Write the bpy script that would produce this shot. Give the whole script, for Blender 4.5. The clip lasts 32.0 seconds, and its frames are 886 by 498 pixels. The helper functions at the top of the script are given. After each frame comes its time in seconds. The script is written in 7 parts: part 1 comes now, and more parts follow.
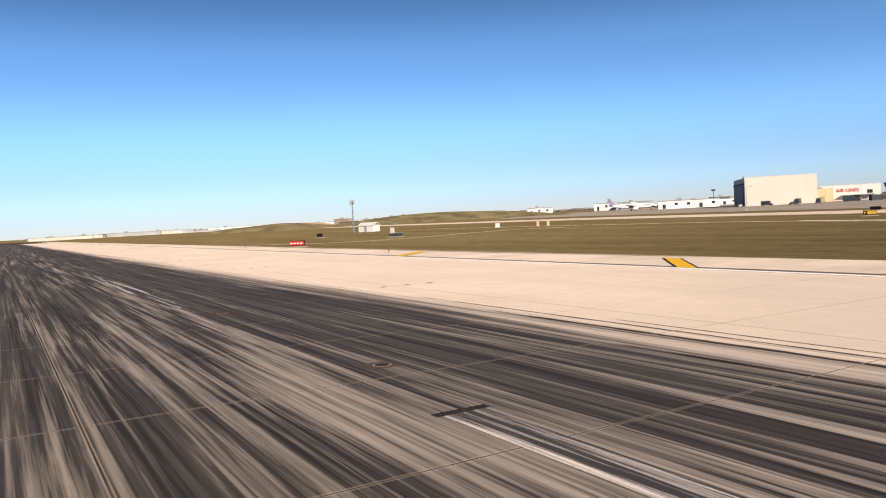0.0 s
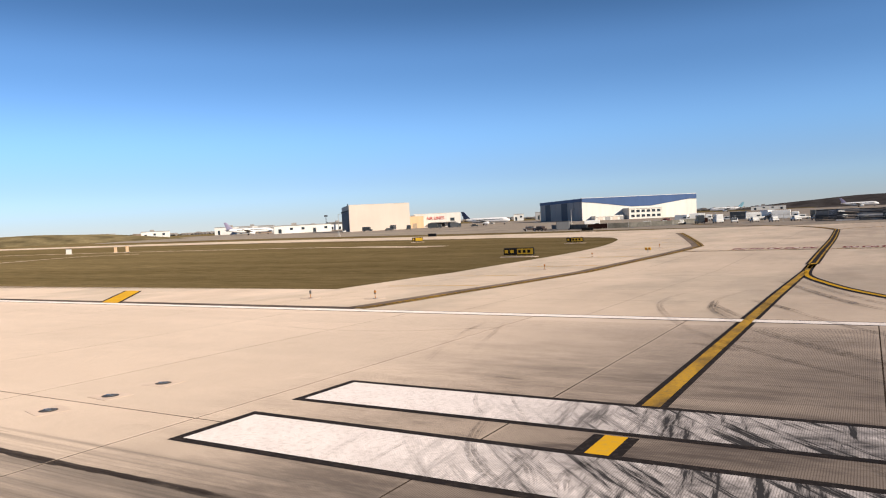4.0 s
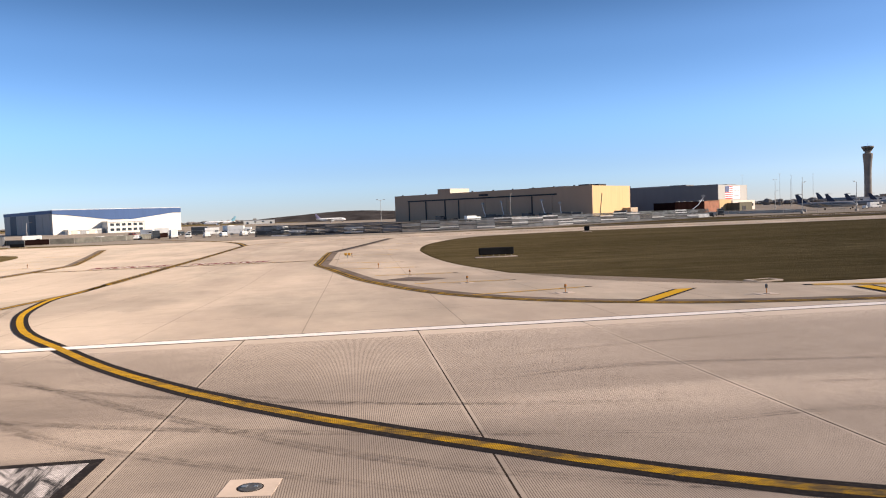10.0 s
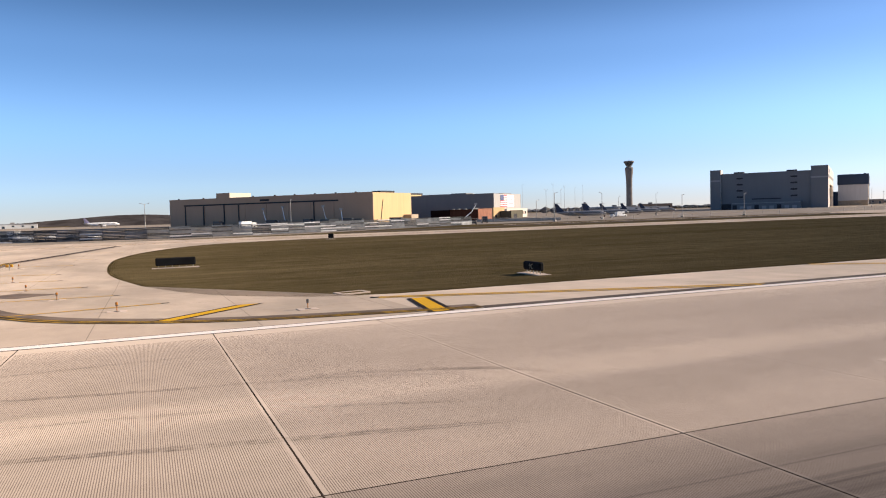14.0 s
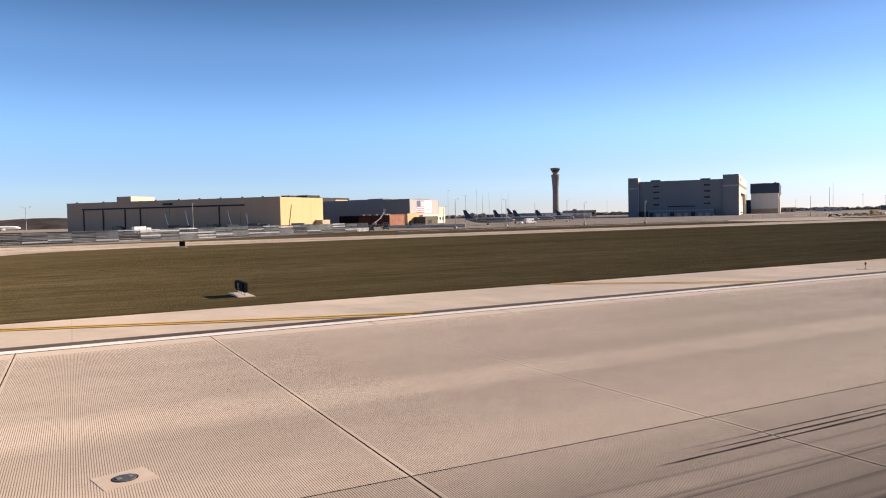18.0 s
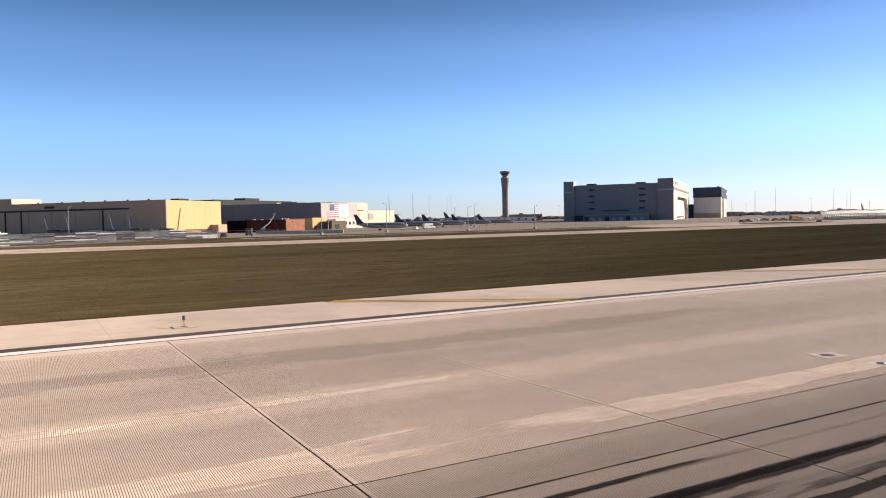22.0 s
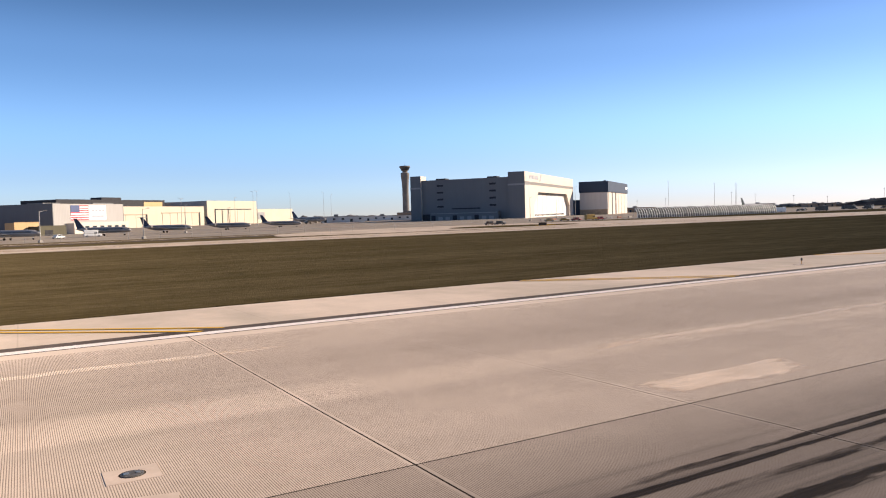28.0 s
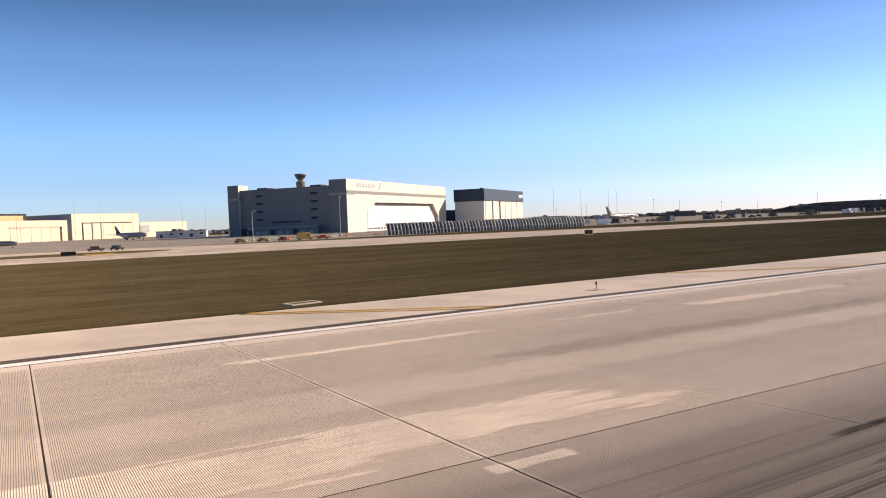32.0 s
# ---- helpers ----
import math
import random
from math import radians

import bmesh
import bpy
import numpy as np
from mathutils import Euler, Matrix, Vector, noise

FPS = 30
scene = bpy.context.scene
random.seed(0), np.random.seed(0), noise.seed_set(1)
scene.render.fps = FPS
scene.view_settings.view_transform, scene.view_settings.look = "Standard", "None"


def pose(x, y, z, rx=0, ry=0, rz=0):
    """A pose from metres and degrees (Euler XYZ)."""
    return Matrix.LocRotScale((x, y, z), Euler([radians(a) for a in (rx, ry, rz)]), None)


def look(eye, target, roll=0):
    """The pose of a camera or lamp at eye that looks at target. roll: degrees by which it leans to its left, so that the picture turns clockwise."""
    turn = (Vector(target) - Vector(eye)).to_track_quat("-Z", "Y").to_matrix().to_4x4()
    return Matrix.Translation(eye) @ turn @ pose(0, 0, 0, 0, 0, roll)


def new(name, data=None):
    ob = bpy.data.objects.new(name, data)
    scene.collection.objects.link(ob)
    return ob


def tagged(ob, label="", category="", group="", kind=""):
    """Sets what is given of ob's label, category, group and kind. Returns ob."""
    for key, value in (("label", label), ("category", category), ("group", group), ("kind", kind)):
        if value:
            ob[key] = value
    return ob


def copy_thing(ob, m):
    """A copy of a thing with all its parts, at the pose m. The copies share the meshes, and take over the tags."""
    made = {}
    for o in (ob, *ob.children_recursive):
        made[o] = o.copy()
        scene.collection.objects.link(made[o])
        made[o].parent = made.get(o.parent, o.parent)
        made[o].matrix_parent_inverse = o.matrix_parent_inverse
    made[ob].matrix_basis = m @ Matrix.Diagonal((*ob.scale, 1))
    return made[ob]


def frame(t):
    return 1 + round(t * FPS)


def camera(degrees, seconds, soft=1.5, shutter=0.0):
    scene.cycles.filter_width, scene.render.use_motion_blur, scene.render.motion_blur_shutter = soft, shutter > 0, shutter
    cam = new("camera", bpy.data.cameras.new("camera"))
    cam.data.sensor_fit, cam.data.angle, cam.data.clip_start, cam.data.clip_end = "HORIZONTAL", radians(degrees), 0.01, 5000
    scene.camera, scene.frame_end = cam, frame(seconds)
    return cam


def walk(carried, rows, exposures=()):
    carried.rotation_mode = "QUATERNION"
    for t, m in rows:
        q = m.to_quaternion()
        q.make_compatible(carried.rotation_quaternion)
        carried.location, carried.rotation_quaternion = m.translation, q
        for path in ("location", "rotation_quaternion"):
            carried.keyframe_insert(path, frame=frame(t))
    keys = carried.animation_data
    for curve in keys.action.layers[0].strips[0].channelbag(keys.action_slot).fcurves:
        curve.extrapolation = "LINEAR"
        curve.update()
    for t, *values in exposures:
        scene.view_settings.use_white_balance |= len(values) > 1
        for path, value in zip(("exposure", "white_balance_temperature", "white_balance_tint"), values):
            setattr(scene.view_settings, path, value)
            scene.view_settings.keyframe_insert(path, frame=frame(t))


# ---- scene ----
cam = camera(62.54, 32.0, soft=1.1)
# seconds, place, turn (degrees left), tilt, lean
PATH = [
    (0.0, 1.92, -7.20, 3.666, 58.43, -2.61, 3.16),
    (0.5, 2.62, -5.51, 3.652, 55.71, -2.57, 2.98),
    (1.0, 3.35, -4.02, 3.640, 52.90, -2.51, 2.75),
    (1.5, 4.31, -2.70, 3.629, 49.55, -2.41, 2.65),
    (2.0, 5.48, -1.44, 3.619, 45.70, -2.30, 2.62),
    (2.5, 6.84, -0.39, 3.619, 41.91, -2.23, 2.66),
    (3.0, 8.25, 0.55, 3.612, 38.00, -2.18, 2.74),
    (3.5, 9.63, 1.29, 3.598, 34.27, -2.16, 2.81),
    (4.0, 11.00, 2.06, 3.578, 30.21, -2.22, 2.69),
    (4.5, 12.52, 2.66, 3.570, 25.89, -2.33, 2.44),
    (6.5, 17.75, 3.72, 3.582, 11.40, -2.71, 2.13),
    (7.0, 19.49, 3.71, 3.600, 8.07, -2.74, 2.15),
    (7.5, 20.83, 3.72, 3.599, 5.14, -2.76, 2.18),
    (8.0, 22.05, 3.74, 3.594, 2.54, -2.75, 2.15),
    (8.5, 23.35, 3.74, 3.603, -0.02, -2.74, 2.18),
    (9.0, 24.74, 3.72, 3.623, -2.56, -2.74, 2.14),
    (9.5, 26.08, 3.65, 3.647, -4.80, -2.75, 2.07),
    (10.0, 27.43, 3.63, 3.664, -6.90, -2.82, 2.10),
    (10.5, 28.69, 3.52, 3.668, -8.85, -2.83, 2.15),
    (11.0, 30.04, 3.37, 3.663, -10.91, -2.87, 2.05),
    (11.5, 31.51, 3.24, 3.636, -13.05, -2.87, 1.91),
    (12.0, 33.01, 3.04, 3.612, -15.03, -2.85, 1.82),
    (12.5, 34.55, 2.95, 3.589, -17.01, -2.85, 1.68),
    (13.0, 36.12, 2.93, 3.567, -18.78, -2.84, 1.82),
    (13.5, 37.85, 2.65, 3.568, -20.53, -2.90, 1.65),
    (14.0, 39.63, 2.54, 3.579, -22.22, -2.88, 1.60),
    (14.5, 41.42, 2.74, 3.586, -23.49, -2.87, 1.56),
    (16.5, 48.47, 2.34, 3.621, -25.97, -2.75, 1.31),
    (17.0, 50.61, 2.35, 3.654, -26.35, -2.68, 1.27),
    (17.5, 52.81, 2.38, 3.650, -26.72, -2.63, 1.23),
    (18.0, 55.63, 2.43, 3.635, -27.08, -2.59, 1.25),
    (18.5, 59.15, 2.55, 3.615, -27.45, -2.57, 1.25),
    (19.0, 62.99, 2.58, 3.590, -27.76, -2.58, 1.16),
    (19.5, 67.13, 2.56, 3.586, -28.09, -2.54, 1.17),
    (20.0, 72.07, 2.54, 3.585, -28.33, -2.51, 1.17),
    (20.5, 77.74, 2.46, 3.575, -28.55, -2.49, 1.15),
    (21.0, 84.32, 2.43, 3.569, -28.77, -2.47, 1.12),
    (21.5, 91.28, 2.42, 3.588, -28.90, -2.46, 1.10),
    (22.0, 98.79, 2.43, 3.608, -29.09, -2.38, 1.15),
    (22.5, 106.38, 2.33, 3.611, -29.32, -2.19, 1.37),
    (23.0, 115.69, 2.29, 3.623, -29.63, -1.98, 1.51),
    (23.5, 125.26, 2.22, 3.626, -29.82, -1.84, 1.69),
    (24.0, 135.21, 2.21, 3.624, -29.91, -1.92, 1.80),
    (24.5, 145.97, 2.28, 3.620, -29.95, -2.07, 1.83),
    (25.0, 156.48, 2.28, 3.608, -29.91, -2.22, 1.71),
    (25.5, 169.17, 2.28, 3.597, -29.98, -2.36, 1.73),
    (27.5, 221.91, 2.31, 3.608, -30.28, -2.73, 1.65),
    (28.0, 237.77, 2.36, 3.621, -30.19, -2.73, 1.67),
    (28.5, 253.27, 2.37, 3.623, -30.22, -2.77, 1.77),
    (29.0, 269.35, 2.34, 3.628, -30.14, -2.72, 2.00),
    (29.5, 284.92, 2.40, 3.609, -30.18, -2.69, 2.12),
    (30.0, 302.12, 2.40, 3.624, -30.34, -2.61, 2.05),
    (30.5, 321.15, 2.18, 3.620, -30.54, -2.53, 1.90),
    (31.0, 339.52, 2.26, 3.621, -30.61, -2.36, 2.08),
    (31.5, 358.51, 2.60, 3.616, -30.64, -2.26, 2.24),
    (32.0, 376.69, 2.51, 3.600, -30.63, -2.15, 2.22),
]
walk(cam, [(t, pose(x, y, z, 90 + tilt, lean, turn)) for t, x, y, z, turn, tilt, lean in PATH],
     exposures=[(0.0, 0.66, 6500, 10), (4.0, 0.60, 6500, 10), (7.0, 0.82, 6560, 11), (12.0, 1.04, 6720, 12.5), (32.0, 1.07, 6850, 14)])

# ---------------------------------------------------------------- light
SUN_TO = Vector((0.984, -0.177, 0.0)).normalized() * math.cos(radians(24)) + Vector((0, 0, math.sin(radians(24))))
world = bpy.data.worlds.new("sky")
scene.world = world
world.use_nodes = True
wn = world.node_tree.nodes
sky = wn.new("ShaderNodeTexSky")
sky.sky_type, sky.sun_disc = "NISHITA", False
sky.sun_elevation = radians(24)
sky.sun_rotation = math.atan2(SUN_TO.x, SUN_TO.y)
sky.altitude = 2500
sky.air_density, sky.dust_density, sky.ozone_density = 1.0, 0.15, 1.6
wn["Background"].inputs["Strength"].default_value = 0.134
tint = wn.new("ShaderNodeMix")
tint.data_type, tint.blend_type = "RGBA", "MULTIPLY"
tint.inputs["Factor"].default_value = 1.0
tint.inputs[7].default_value = (0.76, 0.93, 1.16, 1)
world.node_tree.links.new(sky.outputs["Color"], tint.inputs[6])
even = wn.new("ShaderNodeMix")
even.data_type = "RGBA"
even.inputs["Factor"].default_value = 0.10
even.inputs[7].default_value = (1.7, 3.7, 7.0, 1)
world.node_tree.links.new(tint.outputs[2], even.inputs[6])
# deeper blue overhead, paler and warmer towards the horizon
way = wn.new("ShaderNodeTexCoord")
rise = wn.new("ShaderNodeSeparateXYZ")
world.node_tree.links.new(way.outputs["Generated"], rise.inputs[0])
height = wn.new("ShaderNodeMapRange")
height.inputs["From Min"].default_value, height.inputs["From Max"].default_value = 0.0, 0.40
world.node_tree.links.new(rise.outputs[2], height.inputs["Value"])
deep = wn.new("ShaderNodeValToRGB")
deep.color_ramp.interpolation = "EASE"
for at, shade in ((0.0, (0.44, 0.385, 0.405)), (0.12, (0.515, 0.485, 0.50)), (0.30, (0.565, 0.605, 0.62)), (0.52, (0.45, 0.51, 0.53)), (0.72, (0.285, 0.345, 0.37)), (1.0, (0.265, 0.32, 0.345))):
    stop = deep.color_ramp.elements[0] if at == 0.0 else (deep.color_ramp.elements[-1] if at == 1.0 else deep.color_ramp.elements.new(at))
    stop.color = (*shade, 1)
world.node_tree.links.new(height.outputs[0], deep.inputs["Fac"])
graded = wn.new("ShaderNodeMix")
graded.data_type, graded.blend_type = "RGBA", "MULTIPLY"
graded.inputs["Factor"].default_value = 1.0
world.node_tree.links.new(even.outputs[2], graded.inputs[6])
world.node_tree.links.new(deep.outputs["Color"], graded.inputs[7])
# whiter towards the sun
aim = wn.new("ShaderNodeVectorMath")
aim.operation = "DOT_PRODUCT"
aim.inputs[1].default_value = SUN_TO
world.node_tree.links.new(way.outputs["Generated"], aim.inputs[0])
glow = wn.new("ShaderNodeMapRange")
glow.inputs["From Min"].default_value, glow.inputs["From Max"].default_value = 0.15, 0.80
world.node_tree.links.new(aim.outputs["Value"], glow.inputs["Value"])
milky = wn.new("ShaderNodeMix")
milky.data_type, milky.blend_type = "RGBA", "MULTIPLY"
milky.inputs[7].default_value = (1.13, 1.0, 0.98, 1)
world.node_tree.links.new(glow.outputs[0], milky.inputs["Factor"])
world.node_tree.links.new(graded.outputs[2], milky.inputs[6])
world.node_tree.links.new(milky.outputs[2], wn["Background"].inputs["Color"])
sun = new("sun", bpy.data.lights.new("sun", "SUN"))
sun.data.energy, sun.data.angle, sun.data.color = 5.0, radians(0.53), (1.0, 0.87, 0.71)
sun.matrix_world = look(SUN_TO * 50, (0, 0, 0))

# ---------------------------------------------------------------- materials
def shader(name, rough=0.8, metal=0.0, spec=0.5):
    m = bpy.data.materials.new(name)
    m.use_nodes = True
    b = m.node_tree.nodes["Principled BSDF"]
    b.inputs["Roughness"].default_value = rough
    b.inputs["Metallic"].default_value = metal
    b.inputs["Specular IOR Level"].default_value = spec
    b.inputs["Diffuse Roughness"].default_value = 1.0 if rough > 0.94 else 0.55 if rough > 0.88 else (0.4 if rough > 0.75 else 0.0)
    return m, m.node_tree.nodes, m.node_tree.links, b


def rgb(c):
    return (*c, 1.0) if len(c) == 3 else c


def node(nodes, kind, **values):
    n = nodes.new(kind)
    for k, v in values.items():
        n.inputs[k].default_value = v
    return n


def math_node(nodes, links, op, a, b=None, clamp=False):
    n = nodes.new("ShaderNodeMath")
    n.operation, n.use_clamp = op, clamp
    for i, v in enumerate((a, b)):
        if v is None:
            continue
        if isinstance(v, (int, float)):
            n.inputs[i].default_value = v
        else:
            links.new(v, n.inputs[i])
    return n.outputs[0]


def mapped(nodes, links, scale=(1, 1, 1), local=False, turn=0.0):
    g = nodes.new("ShaderNodeTexCoord" if local else "ShaderNodeNewGeometry")
    mp = nodes.new("ShaderNodeMapping")
    mp.inputs["Scale"].default_value = scale
    if turn:
        spin = nodes.new("ShaderNodeMapping")
        spin.inputs["Rotation"].default_value = (0, 0, radians(turn))
        links.new(g.outputs["Object" if local else "Position"], spin.inputs["Vector"])
        links.new(spin.outputs["Vector"], mp.inputs["Vector"])
        return mp.outputs["Vector"]
    links.new(g.outputs["Object" if local else "Position"], mp.inputs["Vector"])
    return mp.outputs["Vector"]


def noise_fac(nodes, links, vector, scale, detail=4, low=0.35, high=0.65, rough=0.55):
    n = node(nodes, "ShaderNodeTexNoise", Scale=scale, Detail=detail, Roughness=rough)
    links.new(vector, n.inputs["Vector"])
    r = node(nodes, "ShaderNodeMapRange", **{"From Min": low, "From Max": high})
    links.new(n.outputs["Fac"], r.inputs["Value"])
    return r.outputs["Result"]


def mix(nodes, links, fac, a, b, blend="MIX"):
    n = nodes.new("ShaderNodeMix")
    n.data_type, n.blend_type = "RGBA", blend
    for sock, v in ((n.inputs["Factor"], fac), (n.inputs[6], a), (n.inputs[7], b)):
        if isinstance(v, (int, float)):
            sock.default_value = v
        elif isinstance(v, tuple):
            sock.default_value = rgb(v)
        else:
            links.new(v, sock)
    return n.outputs[2]


def bump(nodes, links, b, height, strength=0.3, distance=0.02):
    n = node(nodes, "ShaderNodeBump", Strength=strength, Distance=distance)
    links.new(height, n.inputs["Height"])
    links.new(n.outputs["Normal"], b.inputs["Normal"])


def plain(name, colour, rough=0.7, metal=0.0, spread=0.18, scale=0.6, fine=14.0, dirt=None, spec=0.4, bumps=0.15, glow=0.0):
    """A painted or cast surface: base colour, broad stains, fine grain."""
    m, nodes, links, b = shader(name, rough, metal, spec)
    v = mapped(nodes, links)
    broad = noise_fac(nodes, links, v, scale, 5)
    grain = noise_fac(nodes, links, v, fine, 3)
    dark = tuple(c * (1 - spread) for c in colour)
    light = tuple(min(1, c * (1 + spread * 0.6)) for c in colour)
    c = mix(nodes, links, broad, dark, light)
    c = mix(nodes, links, math_node(nodes, links, "MULTIPLY", grain, spread * 0.8), c, dirt or tuple(x * 0.55 for x in colour))
    links.new(c, b.inputs["Base Color"])
    if bumps:
        bump(nodes, links, b, grain, bumps, 0.01)
    return m


def ribbed(name, colour, pitch=0.6, rough=0.6, spread=0.12, metal=0.0, relief=0.12):
    """Profiled metal cladding: upright ribs and streaks."""
    m, nodes, links, b = shader(name, rough, metal, 0.15)
    g = nodes.new("ShaderNodeNewGeometry")
    sx = nodes.new("ShaderNodeSeparateXYZ")
    links.new(g.outputs["Position"], sx.inputs[0])
    along = math_node(nodes, links, "SUBTRACT", sx.outputs[0], sx.outputs[1])
    across = math_node(nodes, links, "ADD", sx.outputs[0], sx.outputs[1])
    s = math_node(nodes, links, "SINE", math_node(nodes, links, "MULTIPLY", along, 4.4 / pitch))
    s2 = math_node(nodes, links, "SINE", math_node(nodes, links, "MULTIPLY", across, 4.4 / pitch))
    h = math_node(nodes, links, "ADD", s, s2)
    streak = noise_fac(nodes, links, mapped(nodes, links, (0.5, 0.5, 0.05)), 1.0, 4, 0.3, 0.7)
    broad = noise_fac(nodes, links, mapped(nodes, links), 0.06, 3)
    dark = tuple(c * (1 - spread) for c in colour)
    c = mix(nodes, links, streak, dark, colour)
    c = mix(nodes, links, math_node(nodes, links, "MULTIPLY", broad, 0.35), c, tuple(x * 0.8 for x in colour))
    links.new(c, b.inputs["Base Color"])
    bump(nodes, links, b, h, relief, 0.06)
    return m


def runway_concrete():
    """Grooved runway concrete with tyre rubber, traffic film and stains."""
    m, nodes, links, b = shader("grooved_concrete", 0.85, 0.0, 0.03)
    g = nodes.new("ShaderNodeNewGeometry")
    s = nodes.new("ShaderNodeSeparateXYZ")
    links.new(g.outputs["Position"], s.inputs[0])
    X, Y = s.outputs[0], s.outputs[1]
    M = lambda op, a, b=None, c=False: math_node(nodes, links, op, a, b, c)

    def ramp(v, lo, hi, a=0.0, z=1.0):
        r = node(nodes, "ShaderNodeMapRange", **{"From Min": lo, "From Max": hi, "To Min": a, "To Max": z})
        links.new(v, r.inputs["Value"])
        return r.outputs[0]

    def streaky(scale, detail, low, high, rough=0.6):
        return noise_fac(nodes, links, mapped(nodes, links, (*scale, 1)), 1.0, detail, low, high, rough)

    pos = mapped(nodes, links)
    broad = noise_fac(nodes, links, pos, 0.10, 4, 0.3, 0.7)
    grain = noise_fac(nodes, links, pos, 30.0, 3, 0.3, 0.7)
    info = nodes.new("ShaderNodeObjectInfo")
    c = mix(nodes, links, broad, (0.68, 0.54, 0.425), (0.79, 0.63, 0.50))
    c = mix(nodes, links, M("MULTIPLY", info.outputs["Random"], 0.12), c, (0.40, 0.335, 0.26))
    mottle = noise_fac(nodes, links, pos, 0.9, 6, 0.34, 0.66, 0.68)
    c = mix(nodes, links, M("MULTIPLY", mottle, 0.16), c, (0.36, 0.295, 0.225))
    # long soft bands along the runway
    c = mix(nodes, links, M("MULTIPLY", streaky((0.02, 0.35), 3, 0.42, 0.62), 0.12), c, (0.36, 0.305, 0.245))
    past = ramp(X, -2.0, 10.0)
    c = mix(nodes, links, M("MULTIPLY", M("SUBTRACT", 1.0, past), 0.16), c, (0.36, 0.285, 0.225))
    # traffic film across the width: clean by the edge, grey over the outer lane, scrubbed strips, dark towards the wheels
    wob = streaky((0.06, 0.5), 4, 0.2, 0.8)
    drift = M("ADD", Y, M("MULTIPLY", M("SUBTRACT", wob, 0.5), 1.3))
    lane = nodes.new("ShaderNodeValToRGB")
    links.new(M("MULTIPLY", drift, 1 / 32.0), lane.inputs["Fac"])
    for k, (at, v) in enumerate(((12.0, 0.18), (16.6, 0.32), (17.3, 0.06), (18.5, 0.08), (19.2, 0.36), (24.0, 0.30), (27.2, 0.22), (28.4, 0.02), (31.9, 0.02))):
        stop = lane.color_ramp.elements[0] if k == 0 else (lane.color_ramp.elements[-1] if k == 8 else lane.color_ramp.elements.new(at / 32.0))
        stop.position, stop.color = at / 32.0, (v, v, v, 1)
    inner = M("MULTIPLY", M("LESS_THAN", Y, 12.192), ramp(drift, 12.2, 8.0, 0.24, 1.15))
    film = streaky((0.035, 0.26), 5, 0.30, 0.66)
    dull = M("MULTIPLY", M("ADD", lane.outputs["Color"], inner), M("ADD", M("MULTIPLY", film, 0.7), 0.55))
    blotch = streaky((0.22, 0.30), 6, 0.36, 0.60, 0.66)
    turn = M("MULTIPLY", ramp(X, 34.0, 11.0, 0.02, 0.56), M("ADD", M("MULTIPLY", blotch, 0.6), 0.4))
    c = mix(nodes, links, M("MULTIPLY", M("ADD", dull, turn), past, True), c, (0.225, 0.184, 0.153))
    # dark mottled smears about the touchdown bars
    smear = M("MULTIPLY", streaky((0.30, 1.1), 6, 0.44, 0.62, 0.72), M("MULTIPLY", ramp(X, -3.0, 4.0), ramp(X, 30.0, 16.0)))
    c = mix(nodes, links, M("MULTIPLY", M("ADD", M("MULTIPLY", smear, 0.60), M("MULTIPLY", M("MULTIPLY", ramp(X, 1.0, 9.0), ramp(X, 28.0, 11.0)), 0.64)), ramp(Y, 27.0, 13.0, 0.14, 0.95)), c, (0.10, 0.082, 0.072))
    # wheel film along the inside of the lead-on curve
    off = M("SUBTRACT", Y, M("SUBTRACT", M("DIVIDE", 722.0, M("MAXIMUM", M("ADD", X, 1.43), 5.0)), 8.0))
    inside = M("MULTIPLY", M("MULTIPLY", ramp(off, 5.5, 0.0), M("MULTIPLY", ramp(X, 19.0, 28.0), ramp(X, 80.0, 54.0))), M("ADD", M("MULTIPLY", blotch, 0.45), 0.55))
    c = mix(nodes, links, M("MULTIPLY", inside, 0.55), c, (0.155, 0.128, 0.113))
    jx = M("FRACT", M("MULTIPLY", M("ADD", X, 6096 - 53.89), 1 / 6.096))
    jd = M("MULTIPLY", M("SUBTRACT", 0.5, M("ABSOLUTE", M("SUBTRACT", jx, 0.5))), 6.096)
    # saw-cut grooves across the runway, left off beside joints and edges
    gr = M("LESS_THAN", M("FRACT", M("MULTIPLY", X, 1 / 0.0381)), 0.38)
    keep = M("MULTIPLY", M("GREATER_THAN", jd, 0.085), M("LESS_THAN", M("ABSOLUTE", Y), 28.6))
    worn = noise_fac(nodes, links, pos, 1.6, 4, 0.25, 0.6)
    c = mix(nodes, links, M("MULTIPLY", M("MULTIPLY", gr, keep), M("MULTIPLY", ramp(X, -6.0, 14.0, 0.22, 0.76), M("ADD", M("MULTIPLY", worn, 0.25), 0.75))), c, (0.105, 0.074, 0.060))
    c = mix(nodes, links, M("MULTIPLY", grain, 0.14), c, (0.12, 0.10, 0.085))
    # tyre rubber about the centre line: short overlapping strokes, dense to the north of the line
    wide = streaky((0.028, 0.70), 5, 0.36, 0.62, 0.66)
    stroke = streaky((0.042, 2.1), 5, 0.38, 0.60, 0.70)
    hair = streaky((0.07, 8.5), 4, 0.36, 0.64, 0.62)
    patchy = streaky((0.09, 0.26), 4, 0.34, 0.66, 0.6)
    edge = M("ADD", M("MULTIPLY", streaky((0.02, 1.3), 3, 0.2, 0.8), 0.9), M("MULTIPLY", streaky((0.06, 5.0), 4, 0.3, 0.7), 0.5))
